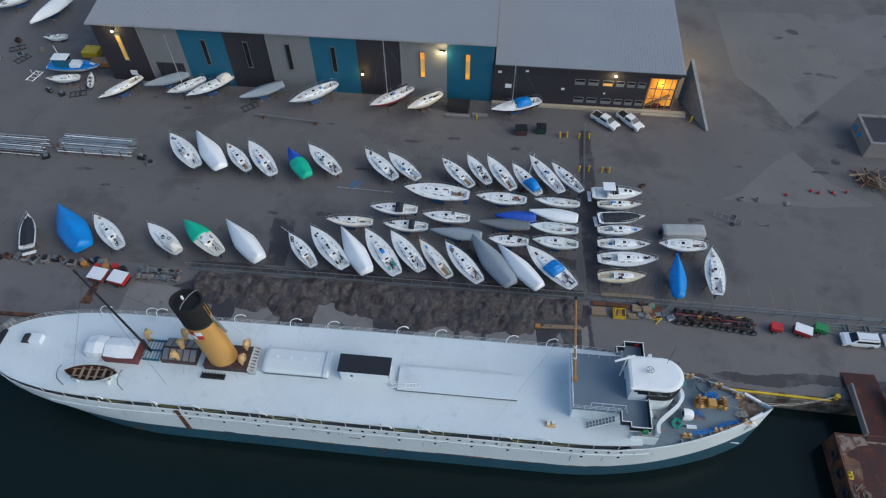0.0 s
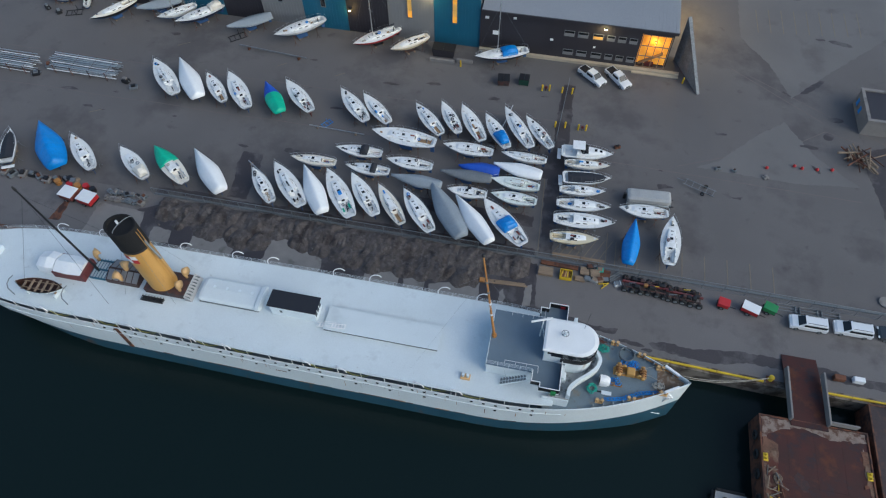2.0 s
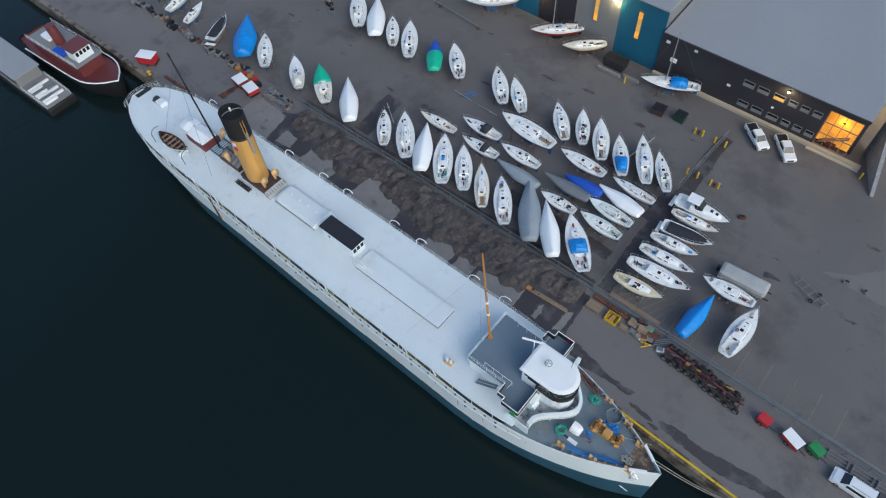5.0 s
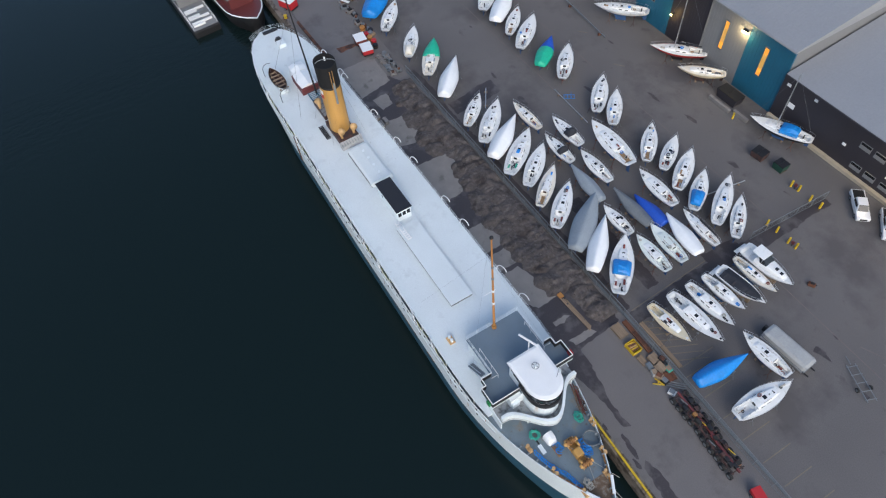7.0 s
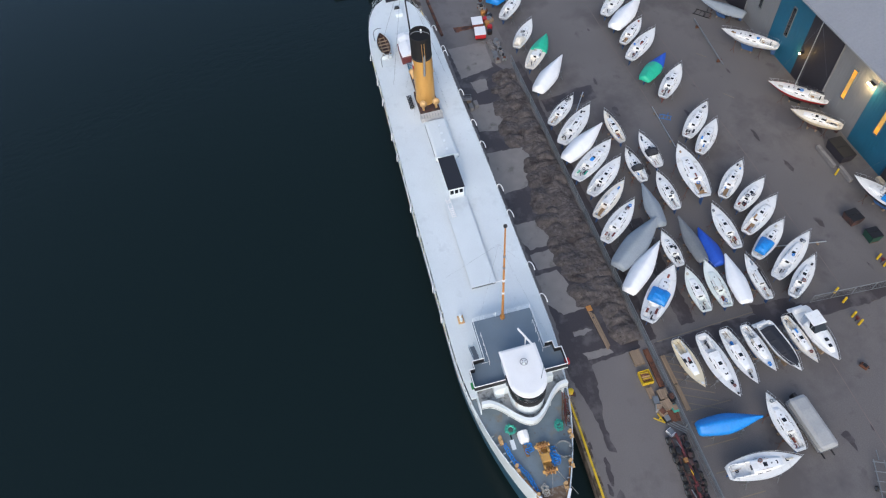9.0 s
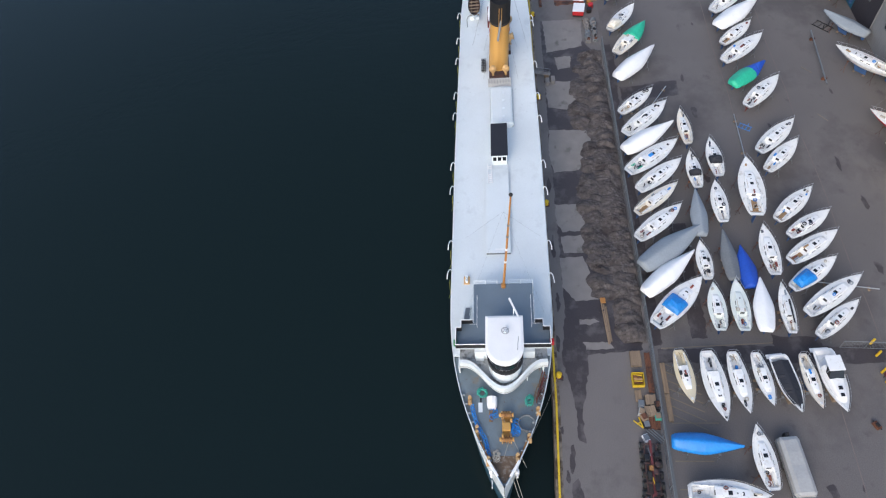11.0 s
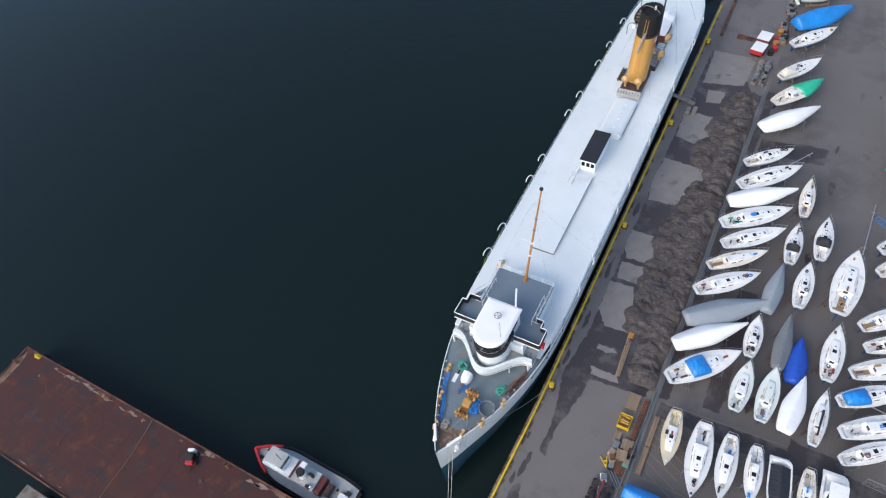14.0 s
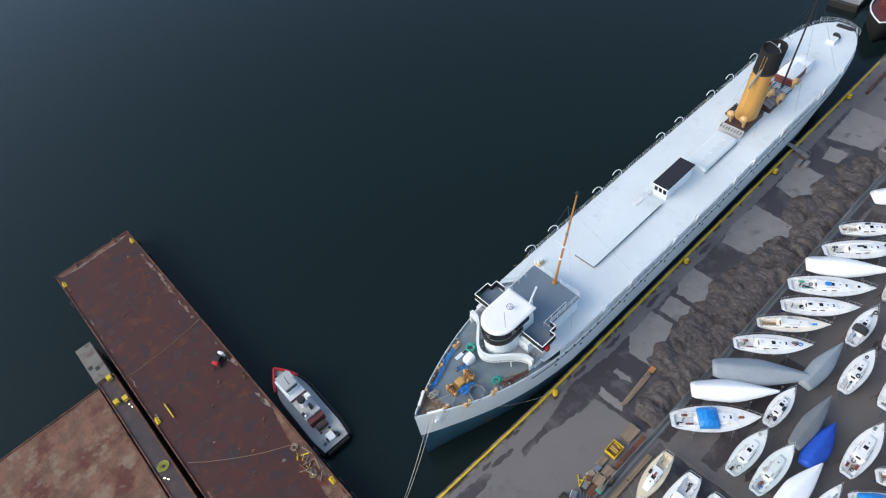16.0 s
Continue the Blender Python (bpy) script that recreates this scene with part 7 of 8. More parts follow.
lowbed(26.4, 10.0, -2, 6.6, 3, "dark machinery trailer with many black tyres")
lowbed(32.0, 9.5, -4, 5.2, 4, "dark axle trailer with tyres and scrap parts")
t = thing("empty_boat_trailer", "empty galvanised boat trailer frame in the yard", "trailer", at=pose(34.7, 30.6, 0, 0, 0, -21))
for s in (-0.6, 0.6):
    part("beam", rod(B(), (-2.8, s, 0.5), (2.4, s, 0.5), 0.06, n=6), "galv", t)
    wheel(t, 0.6, s * 1.5, 0.32, 0.2)
for k in range(5):
    part("cross_bar", rod(B(), (-2.5 + 1.15 * k, -0.75, 0.52), (-2.5 + 1.15 * k, 0.75, 0.52), 0.05, n=6), "galv", t)
part("drawbar", rod(B(), (-2.8, 0, 0.5), (-4.0, 0, 0.45), 0.06, n=6), "galv", t)
# covered pontoon boat
t = thing("pontoon_boat", "pontoon boat under a fitted grey cover on a trailer", "motorboat", at=pose(26.3, 26.2, 0, 0, 0, 4) @ Matrix.Diagonal((0.88, 0.95, 0.95, 1)))
for s in (-0.95, 0.95):
    part("float", rod(B(), (-3.8, s, 0.85), (3.6, s, 0.85), 0.33, n=12), "alu", t)
part("platform", box(B(), -3.9, 3.9, -1.3, 1.3, 1.2, 1.35, 0.03), "galv", t)
bm = B()
loft(bm, [[(x, -1.28 * f, 1.35), (x, -1.2 * f, 2.0), (x, -0.8 * f, 2.22 + dz), (x, 0.8 * f, 2.22 + dz), (x, 1.2 * f, 2.0), (x, 1.28 * f, 1.35)] for x, f, dz in ((-3.85, 0.85, -0.2), (-3.4, 1, 0), (-1.7, 1, 0.08), (0, 1, 0), (1.7, 1, 0.08), (3.4, 1, 0), (3.8, 0.85, -0.2))], closed=False)
part("cover", bm, "tarppale", t, "taut pale grey canvas cover")
part("outboard", box(B(), -4.5, -4.0, -0.25, 0.25, 0.8, 2.0, 0.08), "black", t)
for s in (-0.7, 0.7):
    part("trailer_beam", box(B(), -3.6, 4.6, s - 0.06, s + 0.06, 0.35, 0.5), "black", t)
    wheel(t, -0.4, s * 1.5, 0.34, 0.2)

# timber, pallets and crates at the end of the lane
def pallet(x, y, rz, w, d, n, label, material="wood"):
    t = thing("timber_stack", label, "timber", "timber stacks", pose(x, y, 0, 0, 0, rz))
    for layer in range(n):
        k = max(3, int(d / 0.26))
        for i in range(k):
            part("plank", box(B(), -w / 2 + 0.04 * ((i + layer) % 3), w / 2 - 0.05 * (i % 2), -d / 2 + i * d / k + 0.015, -d / 2 + (i + 1) * d / k - 0.015, 0.1 + 0.14 * layer, 0.22 + 0.14 * layer), material, t)
    for sx in (-0.38, 0.38):
        part("bearer", box(B(), sx * w - 0.06, sx * w + 0.06, -d / 2, d / 2, 0, 0.1), "wood", t)


pallet(12.0, 10.0, 0, 2.2, 1.4, 3, "stack of brown planks beside the fence")
pallet(13.9, 11.5, -1, 5.6, 0.7, 2, "long weathered beams along the fence", "rust")
pallet(17.1, 9.7, 0, 1.5, 0.8, 2, "pile of short grey boards")
pallet(17.7, 11.1, 0, 1.4, 1.3, 3, "stack of timber offcuts")
pallet(19.2, 10.9, 8, 1.4, 1.3, 4, "stack of grey pallets")
pallet(20.7, 11.2, -6, 1.5, 1.4, 2, "broken pallets in a dark heap", "rust")
rng = random.Random(88)
for k, (x, y, paint, label) in enumerate(((18.2, 9.9, "galv", "grey machine casing among pallets"), (19.3, 9.8, "tarppale", "pale plastic tray of parts"), (20.0, 10.0, "wood", "broken crate of boards"), (20.9, 10.2, "black", "black greasy engine casing on the quay"), (19.9, 11.7, "ropegreen", "green plastic tub beside the fence"), (18.4, 11.9, "black", "dark drum lying by the fence"), (22.6, 9.9, "signal", "white sack on the quay"))):
    t = thing("yard_clutter", label, "clutter", "clutter by the pallets", pose(x, y, 0, 0, 0, rng.uniform(-30, 30)))
    part("body", box(B(), -0.5, 0.5, -0.38, 0.38, 0.0, 0.5 + 0.1 * (k % 3), 0.07), paint, t)
    part("lid", box(B(), -0.42, 0.3, -0.3, 0.34, 0.5 + 0.1 * (k % 3), 0.58 + 0.1 * (k % 3), 0.03), ("galv", "wood", "rust")[k % 3], t)
pallet(14.7, 13.3, 0, 4.2, 0.6, 2, "long pale timber beam in the yard")
pallet(18.7, 13.3, 0, 3.6, 0.6, 2, "second pale timber beam in the yard")
t = thing("yellow_crate", "yellow steel crate with rusty contents", "crate", at=pose(15.0, 9.9, 0, 0, 0, 0))
for x0, x1, y0, y1 in ((-0.9, 0.9, -0.75, -0.68), (-0.9, 0.9, 0.68, 0.75), (-0.9, -0.83, -0.68, 0.68), (0.83, 0.9, -0.68, 0.68)):
    part("side", box(B(), x0, x1, y0, y1, 0.1, 0.75), "yellow", t)
part("floor", box(B(), -0.9, 0.9, -0.75, 0.75, 0.02, 0.1), "yellow", t)
part("scrap", box(B(), -0.75, 0.4, -0.5, 0.55, 0.1, 0.55, 0.1), "rustbuff", t)
for k in range(5):
    part("scrap", rod(B(), (-0.7 + 0.3 * k, -0.55, 0.5 + 0.05 * (k % 2)), (-0.5 + 0.25 * k, 0.55, 0.62), 0.07, n=6), ("yellow", "rust", "buffpale")[k % 3], t)
t = thing("a_frame_trestle", "yellow A-frame trestle lying on the quay", "trestle", at=pose(20.7, 9.4, 0, 0, 0, 30))
for a, b in (((-0.7, -0.4), (0.7, 0)), ((-0.7, 0.4), (0.7, 0)), ((-0.1, -0.3), (-0.1, 0.3))):
    part("leg", rod(B(), (*a, 0.12), (*b, 0.3), 0.08, n=6), "yellow", t)
t = thing("pole_bundle", "long timber poles with orange ends on the quay", "poles", at=pose(6.5, 6.9, 0, 0, 0, 3))
for k in range(3):
    part("pole", rod(B(), (-3.2 + 0.3 * k, -0.25 + 0.25 * k, 0.14), (3.2 - 0.2 * k, -0.2 + 0.2 * k, 0.14), 0.11, n=7), "wood", t)
part("end_cap", box(B(), -3.9, -3.1, -0.35, 0.35, 0.02, 0.3, 0.03), "orange", t)
t = thing("pipe_bundle", "grey steel pipes leaning by the fence", "pipes", at=pose(22.1, 11.0, 0, 0, 0, 40))
for k in range(3):
    part("pipe", rod(B(), (-1.3, 0.3 * k - 0.3, 0.1), (1.3, 0.3 * k - 0.2, 0.35), 0.07, n=7), "galv", t)
for x0 in (46.5, 49.5, 52.5):
    t = thing("steel_rack", "low galvanised steel rack beside the fence", "rack", "steel racks", pose(x0, 10.6, 0))
    for s in (-0.5, 0, 0.5):
        part("bar", rod(B(), (-1.4, s, 0.4), (1.4, s, 0.4), 0.05, n=6), "galv", t)
    for sx in (-1.2, 1.2):
        part("foot", box(B(), sx - 0.06, sx + 0.06, -0.6, 0.6, 0, 0.35), "galv", t)

# row of engines, drums and scrap along the lane
KINDS = ("galv", "rust", "black", "concrete", "galv", "galv", "wood", "black")


def scrap(x, y, seed, big=1.0, kinds=KINDS):
    rng = random.Random(seed)
    kind = rng.choice(kinds)
    t = thing("machine_scrap", {"galv": "grey metal machine part on the ground", "rust": "rusty machine part on the ground", "black": "black greasy engine on the ground", "concrete": "pale concrete mooring block", "maroon": "dark red engine block", "wood": "weathered timber crate of parts", "yellow": "faded yellow machine part"}[kind], "machinery", "scrap row", pose(x, y, 0, 0, 0, rng.uniform(0, 180)))
    w, d, h = (rng.uniform(0.4, 0.8) * big for _ in range(3))
    part("block", box(B(), -w, w, -d, d, 0, h, 0.08), kind, t)
    part("upper", box(B(), -w * 0.5, w * 0.6, -d * 0.6, d * 0.5, h, h + 0.35 * big, 0.06), rng.choice(KINDS[:5]), t)
    part("shaft", rod(B(), (-w * 1.3, 0, h * 0.6), (w * 1.3, 0.1, h * 0.6), 0.13 * big, n=8), rng.choice(KINDS[:3]), t)


k = 0
x = -128.0
while x < -66:
    scrap(x, 11.7 + 0.35 * math.sin(x), 300 + k)
    k += 1
    x += 1.55
for k in range(14):
    scrap(-59.2 + 1.0 * (k % 7), 9.9 + 1.3 * (k // 7), 400 + k, 0.75, ("galv", "concrete", "galv"))
for k, (x, y) in enumerate(((-68.5, 11.2), (-66.2, 11.0), (-66.8, 12.2), (-64.8, 11.0), (-63.4, 11.2), (-62, 10.8))):
    t = thing("fuel_drum", "orange and red drums and hoses beside the carts", "drum", "drums", pose(x, y, 0))
    part("drum", rod(B(), (0, 0, 0), (0, 0, 0.85), 0.5, n=14), ("orange", "red", "black")[k % 3], t)
    part("hoop", rod(B(), (0, 0, 0.4), (0, 0, 0.46), 0.53, n=14), "rust", t)
for k, (x, y) in enumerate(((-69.0, 35.9), (-66.8, 34.6), (-85.3, 37.0), (-86.6, 34.6), (-95, 53), (-92, 52.2), (-88, 63.0), (-91.5, 65.5), (-99, 64), (-103, 66), (-107, 64), (-110, 69), (-104, 71), (-111, 62))):
    scrap(x, y, 500 + k, 1.0)
# boat cradles lying by the shed
for k, (x, y, rz) in enumerate(((-100.6, 57.5, 78), (-89.0, 52.8, 20), (-88.0, 56.4, 110), (-109, 66.5, 30), (-106, 63, 60), (-112, 60, 15), (-53.5, 52.0, 40), (-29.2, 33.0, 55))):
    t = thing("boat_cradle", ("white welded boat cradle lying empty", "dark steel boat cradle lying empty")[k > 0] if k < 7 else "small blue steel boat cradle lying empty", "cradle", "boat cradles", pose(x, y, 0, 0, 0, rz))
    m2 = "signal" if k == 0 else "black" if k < 7 else "rope"
    if k == 7:
        t.scale = (0.6, 0.6, 0.6)
    for s in (-0.8, 0.8):
        part("beam", rod(B(), (-1.7, s, 0.08), (1.7, s, 0.08), 0.08, n=6), m2, t)
    for q in range(4):
        part("cross_bar", rod(B(), (-1.5 + q, -0.8, 0.1), (-1.5 + q, 0.8, 0.1), 0.07, n=6), m2, t)
    for s in (-0.8, 0.8):
        part("upright", rod(B(), (0.5, s, 0.15), (0.5, s * 1.1, 1.1), 0.06, n=6), m2, t)
# small boats and work boat beside the far end of the shed
t = thing("work_boat", "blue and white wooden fishing boat on the hard", "motorboat", at=pose(-92.0, 59.4, 0, 0, 0, 3))
part("hull", yacht_hull(B(), 11.0, 1.75, 2.0, 1.4, 0, 1, full=0.85), "gel", t, smooth=True)
part("deck", yacht_deck(B(), 11.0, 1.7, 1.9, (0.5, 0.85, 1.1), 0.85), "tarpblue", t)
part("bulwark_cap", tube(B(), [(-5.5 + 11 * u, hull_half(u, 1.75, 1, 0.85), 2.0 + 0.1) for u in [i / 10 for i in range(11)]], 0.09, 6), "bottomblue", t)
part("wheelhouse", box(B(), -3.6, -0.8, -1.0, 1.0, 1.9, 3.8, 0.08), "clad_teal", t, "blue wheelhouse")
part("roof", box(B(), -3.8, -0.6, -1.1, 1.1, 3.8, 3.95, 0.04), "signal", t)
part("window_band", box(B(), -0.82, -0.76, -0.85, 0.85, 3.0, 3.6), "glass", t)
part("fore_cabin", box(B(), -0.6, 1.4, -0.9, 0.9, 1.9, 2.7, 0.08), "signal", t)
part("mast", rod(B(), (-2.2, 0, 3.9), (-2.4, 0, 6.6), 0.06, n=6), "signal", t)
yacht(-92.8, 55.6, 193, 6.6, "small white dinghy hull on blocks", hatch=0, pulpit=False, deck_z=1.6)
yacht(-87.4, 56.0, 110, 4.6, "tiny white tender on a trailer", hatch=0, pulpit=False, deck_z=1.2)
yacht(-106.3, 78.5, 255, 12.5, "large hull wrapped in dull white plastic", tarp="wrap", seed=61, ridge=1.4, group="wrapped yachts")
yacht(-101.5, 69.8, 195, 5.0, "small white rowing hull beside cradles", hatch=0, pulpit=False, deck_z=1.2)
yacht(-116, 82, 235, 11, "white yacht hull at the far edge of the yard", hatch=1)
single("yellow_skip", box(B(), -93.5, -90.0, 64.6, 67.4, 0, 1.3, 0.1), "yellow", "yellow steel skip beside the shed", "container")
single("orange_skip", box(B(), -90.5, -86.2, 61.8, 64.0, 0, 1.0, 0.1), "orange", "orange steel skip beside the shed", "container")
# markers, wreck and logs in the open yard
for k, (x, y) in enumerate(((45.5, 37.4), (50.0, 38.7), (51.2, 38.4), (53.6, 38.6), (56.0, 39.0))):
    t = thing("marker_buoy", "small red marker buoy on the asphalt", "buoy", "red markers", pose(x, y, 0))
    bm = B()
    loft(bm, [[(r * math.cos(q * math.tau / 10), r * math.sin(q * math.tau / 10), z) for q in range(10)] for r, z in ((0.15, 0), (0.28, 0.15), (0.25, 0.4), (0.08, 0.6))])
    part("float", bm, "red", t, smooth=True)
    part("ring", rod(B(), (0, 0, 0.6), (0, 0, 0.7), 0.04, n=6), "galv", t)
for x, y in ((45.2, 35.3), (37.6, 35.6), (40.2, 35.7)):
    scrap(x, y, int(700 + x), 0.6)
scrap(21.0, 37.2, 715, 0.7)
t = thing("log_heap", "heap of weathered logs and roots in the yard", "logs", at=pose(60.5, 41.8, 0))
rng = random.Random(9)
for k in range(26):
    a = rng.uniform(0, math.pi)
    L2 = rng.uniform(1.0, 2.6)
    c = Vector((rng.uniform(-2.2, 2.2), rng.uniform(-1.6, 1.6), 0.25 + 0.05 * k))
    d = Vector((math.cos(a) * L2, math.sin(a) * L2, rng.uniform(-0.15, 0.15)))
    part("log", rod(B(), c - d, c + d, rng.uniform(0.08, 0.2), n=7), "wood" if k % 3 else "rust", t)
single("concrete_disc", rod(B(), (60.5, 14.5, 0), (60.5, 14.5, 0.25), 0.9, n=20), "concrete", "flat round concrete block in the yard", "block")
t = thing("gangplank", "pale timber gangplank between ship and quay", "gangway", at=pose(-44.6, -0.3, 0, 0, 0, 75))
part("plank", box(B(), -2.6, 2.6, -0.35, 0.35, 0.62, 0.70), "concrete", t)
for s in (-0.33, 0.33):
    part("handrail", rod(B(), (-2.5, s, 1.5), (2.5, s, 1.5), 0.03, n=5), "galv", t)
    for q in (-2.4, 0, 2.4):
        part("post", rod(B(), (q, s, 0.68), (q, s, 1.5), 0.03, n=5), "galv", t)
part("support", box(B(), 1.6, 2.4, -0.4, 0.4, 0, 0.62, 0.02), "wood", t)
for x, y in ((-42.6, 2.6), (-42.2, 1.6), (52.4, 0.95), (54.9, 1.1)):
    single("quay_locker", box(B(), x - 0.7, x + 0.7, y - 0.35, y + 0.35, 0, 0.8, 0.05), "rust" if x == 52.4 else "signal" if x > 54 else "concrete", {52.4: "rusty steel locker on the quay", 54.9: "white locker box on the quay"}.get(x, "grey locker box on the quay"), "locker", "quay lockers")
t = thing("lane_barrier", "rusty red steel edge rail near the ship's stern", "barrier", at=pose(-71.5, 1.4, 0, 0, 0, 1))
part("beam", box(B(), -7, 7, -0.25, 0.25, 0, 0.45, 0.04), "rust", t)

# ---- barges, tug and neighbouring ships ----
def slab_barge(x0, x1, y0, y1, top, material, name, label, fenders=True):
    t = thing(name, label, "barge", "moored barges")
    part("hull", box(B(), x0, x1, y0, y1, WATER - 1.0, top - 0.06, 0.12), "rust", t)
    n, m = max(1, round((x1 - x0) / 3.4)), max(1, round((y1 - y0) / 8.5))
    pm = finish("deck_plate", box(B(), 0.008, (x1 - x0) / n - 0.008, 0.008, (y1 - y0) / m - 0.008, top - 0.06, top), material)
    for i in range(n):
        for j in range(m):
            ob = new("deck_plate", pm)
            ob.parent = t
            ob.location = (x0 + i * (x1 - x0) / n, y0 + j * (y1 - y0) / m, 0.001 * ((i * 3 + j * 5) % 4))
    for xa, xb, ya, yb in ((x0, x0 + 0.2, y0, y1), (x1 - 0.2, x1, y0, y1), (x0 + 0.2, x1 - 0.2, y0, y0 + 0.2), (x0 + 0.2, x1 - 0.2, y1 - 0.2, y1)):
        part("coaming", box(B(), xa, xb, ya, yb, top, top + 0.14, 0.02), "rust", t)
    return t


bg = slab_barge(41.4, 54.7, -73.0, -6.4, 0.8, "barge", "deck_barge", "long flat rust-brown deck barge")
rng = random.Random(12)
for x, y in ((41.9, -70), (41.9, -55), (41.9, -33), (41.9, -12), (54.2, -70), (54.2, -36), (54.2, -12), (44.0, -72.5), (51, -72.5)):
    b2 = B()
    box(b2, x - 0.3, x + 0.3, y - 0.5, y + 0.5, 0.8, 0.95, 0.03)
    rod(b2, (x, y - 0.25, 0.95), (x, y - 0.25, 1.35), 0.14, n=8)
    rod(b2, (x, y + 0.25, 0.95), (x, y + 0.25, 1.35), 0.14, n=8)
    part("mooring_bitt", b2, "yellow" if rng.random() < 0.6 else "rust", bg)
for n2, o2 in enumerate(([(41.65, -9), (41.65, -26), (42.3, -24), (43.2, -17), (43.6, -10)], [(43, -72.75), (54.3, -72.75), (54.0, -72.1), (43.2, -71.9)], [(53.6, -9), (54.45, -9), (54.45, -14), (54.0, -15), (53.8, -12)])):
    sheet("worn_edge", o2, 0.832, "bargepale", "flaking pale strip along the barge edge", "barge", seed=95 + n2)
for n2 in range(64):
    r2 = random.Random(700 + n2)
    side = r2.random()
    if side < 0.42:
        x, y, wx, wy = 41.85 + r2.uniform(0, 0.5), r2.uniform(-71, -8), r2.uniform(0.08, 0.25), r2.uniform(0.3, 1.6)
    elif side < 0.62:
        x, y, wx, wy = 54.1 - r2.uniform(0, 0.4), r2.uniform(-71, -8), r2.uniform(0.06, 0.2), r2.uniform(0.3, 1.4)
    else:
        x, y, wx, wy = r2.uniform(43, 53), -72.4 + r2.uniform(0, 0.5), r2.uniform(0.5, 1.6), r2.uniform(0.15, 0.5)
    sheet("flaking_paint", [(x - wx, y - wy * 0.6), (x + wx * 0.3, y - wy), (x + wx, y + wy * 0.4), (x - wx * 0.4, y + wy)], 0.828 + 0.0004 * (n2 % 9), "flake", "pale flaking paint along the barge edge", "barge", seed=740 + n2)
sheet("worn_band", [(41.65, -9.4), (41.65, -6.7), (54.4, -6.7), (54.4, -7.9), (50, -8.2), (46.4, -7.4), (44, -8.0)], 0.835, "flake", "flaking pale patch on the barge deck", "barge", seed=91)
for k, (x, y) in enumerate(((41.15, -70), (41.15, -66), (41.15, -9), (41.15, -11.5), (41.15, -14), (41.15, -17), (54.95, -66))):
    part("tyre_fender", tube(B(), [(x, y + 0.5 * math.cos(q * math.tau / 12), -0.1 + 0.5 * math.sin(q * math.tau / 12)) for q in range(13)], 0.17, 7), "rubber", bg)
pn = slab_barge(55.4, 57.9, -48.0, -2.2, 0.7, "walkway", "walkway_pontoon", "narrow dark brown walkway pontoon")
p2 = slab_barge(58.1, 110.0, -47.3, -2.2, 0.75, "bargepale", "work_pontoon", "wide pale rusted work pontoon")
for x, y in ((57.1, -43.0), (55.9, -42.6), (56.2, -47.5)):
    part("yellow_box", box(B(), x - 0.35, x + 0.35, y - 0.4, y + 0.4, 0.8, 1.3, 0.03), "yellow", pn)
bk = thing("block_float", "small grey concrete float with hatches", "float", at=pose(56.95, -53.0, 0))
part("body", box(B(), -1.25, 1.15, -2.9, 4.9, WATER - 0.6, 1.0, 0.08), "float", bk)
for x, y in ((-0.2, 2.6), (0.6, 1.8)):
    part("hatch", box(B(), x - 0.3, x + 0.3, y - 0.35, y + 0.35, 1.0, 1.06), "black", bk)
rng = random.Random(31)
for k in range(16):
    x, y = rng.uniform(42.3, 54.0), rng.uniform(-70, -12)
    r = rng.uniform(0.12, 0.3)
    paint = rng.choice(("float", "flake", "rust", "rust", "casing", "bargepale"))
    single("deck_debris", prism(B(), [(x + r * rng.uniform(0.5, 1.5) * math.cos(a), y + r * rng.uniform(0.4, 1.3) * math.sin(a)) for a in (0, 1.1, 2.0, 3.0, 4.2, 5.2)], 0.80, 0.84 + rng.uniform(0.02, 0.1)), paint, "scrap of scale and rubbish on the barge", "debris", "barge debris")
for k in range(44):
    x, y = rng.uniform(42.5, 53.8), rng.uniform(-68, -10)
    r = rng.uniform(0.2, 0.6)
    lean = rng.uniform(0.8, 1.6)
    sheet("pool_stain", [(x + r * rng.uniform(0.9, 1.1) * math.cos(a), y + lean * r * rng.uniform(0.9, 1.1) * math.sin(a)) for a in [q * math.tau / 14 for q in range(14)]], 0.812 + 0.0003 * k, "damprust", "dark damp stain on the barge deck", "barge", seed=900 + k)
heap = thing("rope_and_timber_heap", "heap of pale rope, boards and yellow hose on the barge edge", "debris", at=pose(42.6, -15.6, 0.8))
for k in range(22):
    a, L2 = rng.uniform(0, math.pi), rng.uniform(0.3, 0.9)
    c = Vector((rng.uniform(-0.7, 1.0), rng.uniform(-2.4, 2.4), 0.1 + 0.015 * k))
    d = Vector((math.cos(a) * L2, math.sin(a) * L2, rng.uniform(-0.04, 0.04)))
    part("board", rod(B(), c - d, c + d, rng.uniform(0.04, 0.11), n=5), ("float", "wood", "yellow", "flake", "rust")[k % 5], heap)
for cx, cy, paint in ((0.3, -3.4, "wood"), (0.6, 1.2, "wood")):
    part("rope_coil", tube(B(), [(cx + (0.2 + 0.009 * q) * math.cos(q * 0.6), cy + (0.2 + 0.009 * q) * math.sin(q * 0.6), 0.06 + 0.004 * q) for q in range(40)], 0.04, 5), paint, heap)
coil = thing("hose_coil", "yellow-green hose coil on the walkway pontoon", "hose", at=pose(56.6, -29.6, 0.7))
part("hose", tube(B(), [((0.25 + 0.012 * q) * math.cos(q * 0.55), (0.25 + 0.012 * q) * math.sin(q * 0.55), 0.06 + 0.004 * q) for q in range(48)], 0.05, 5), "ropeyellow", coil)
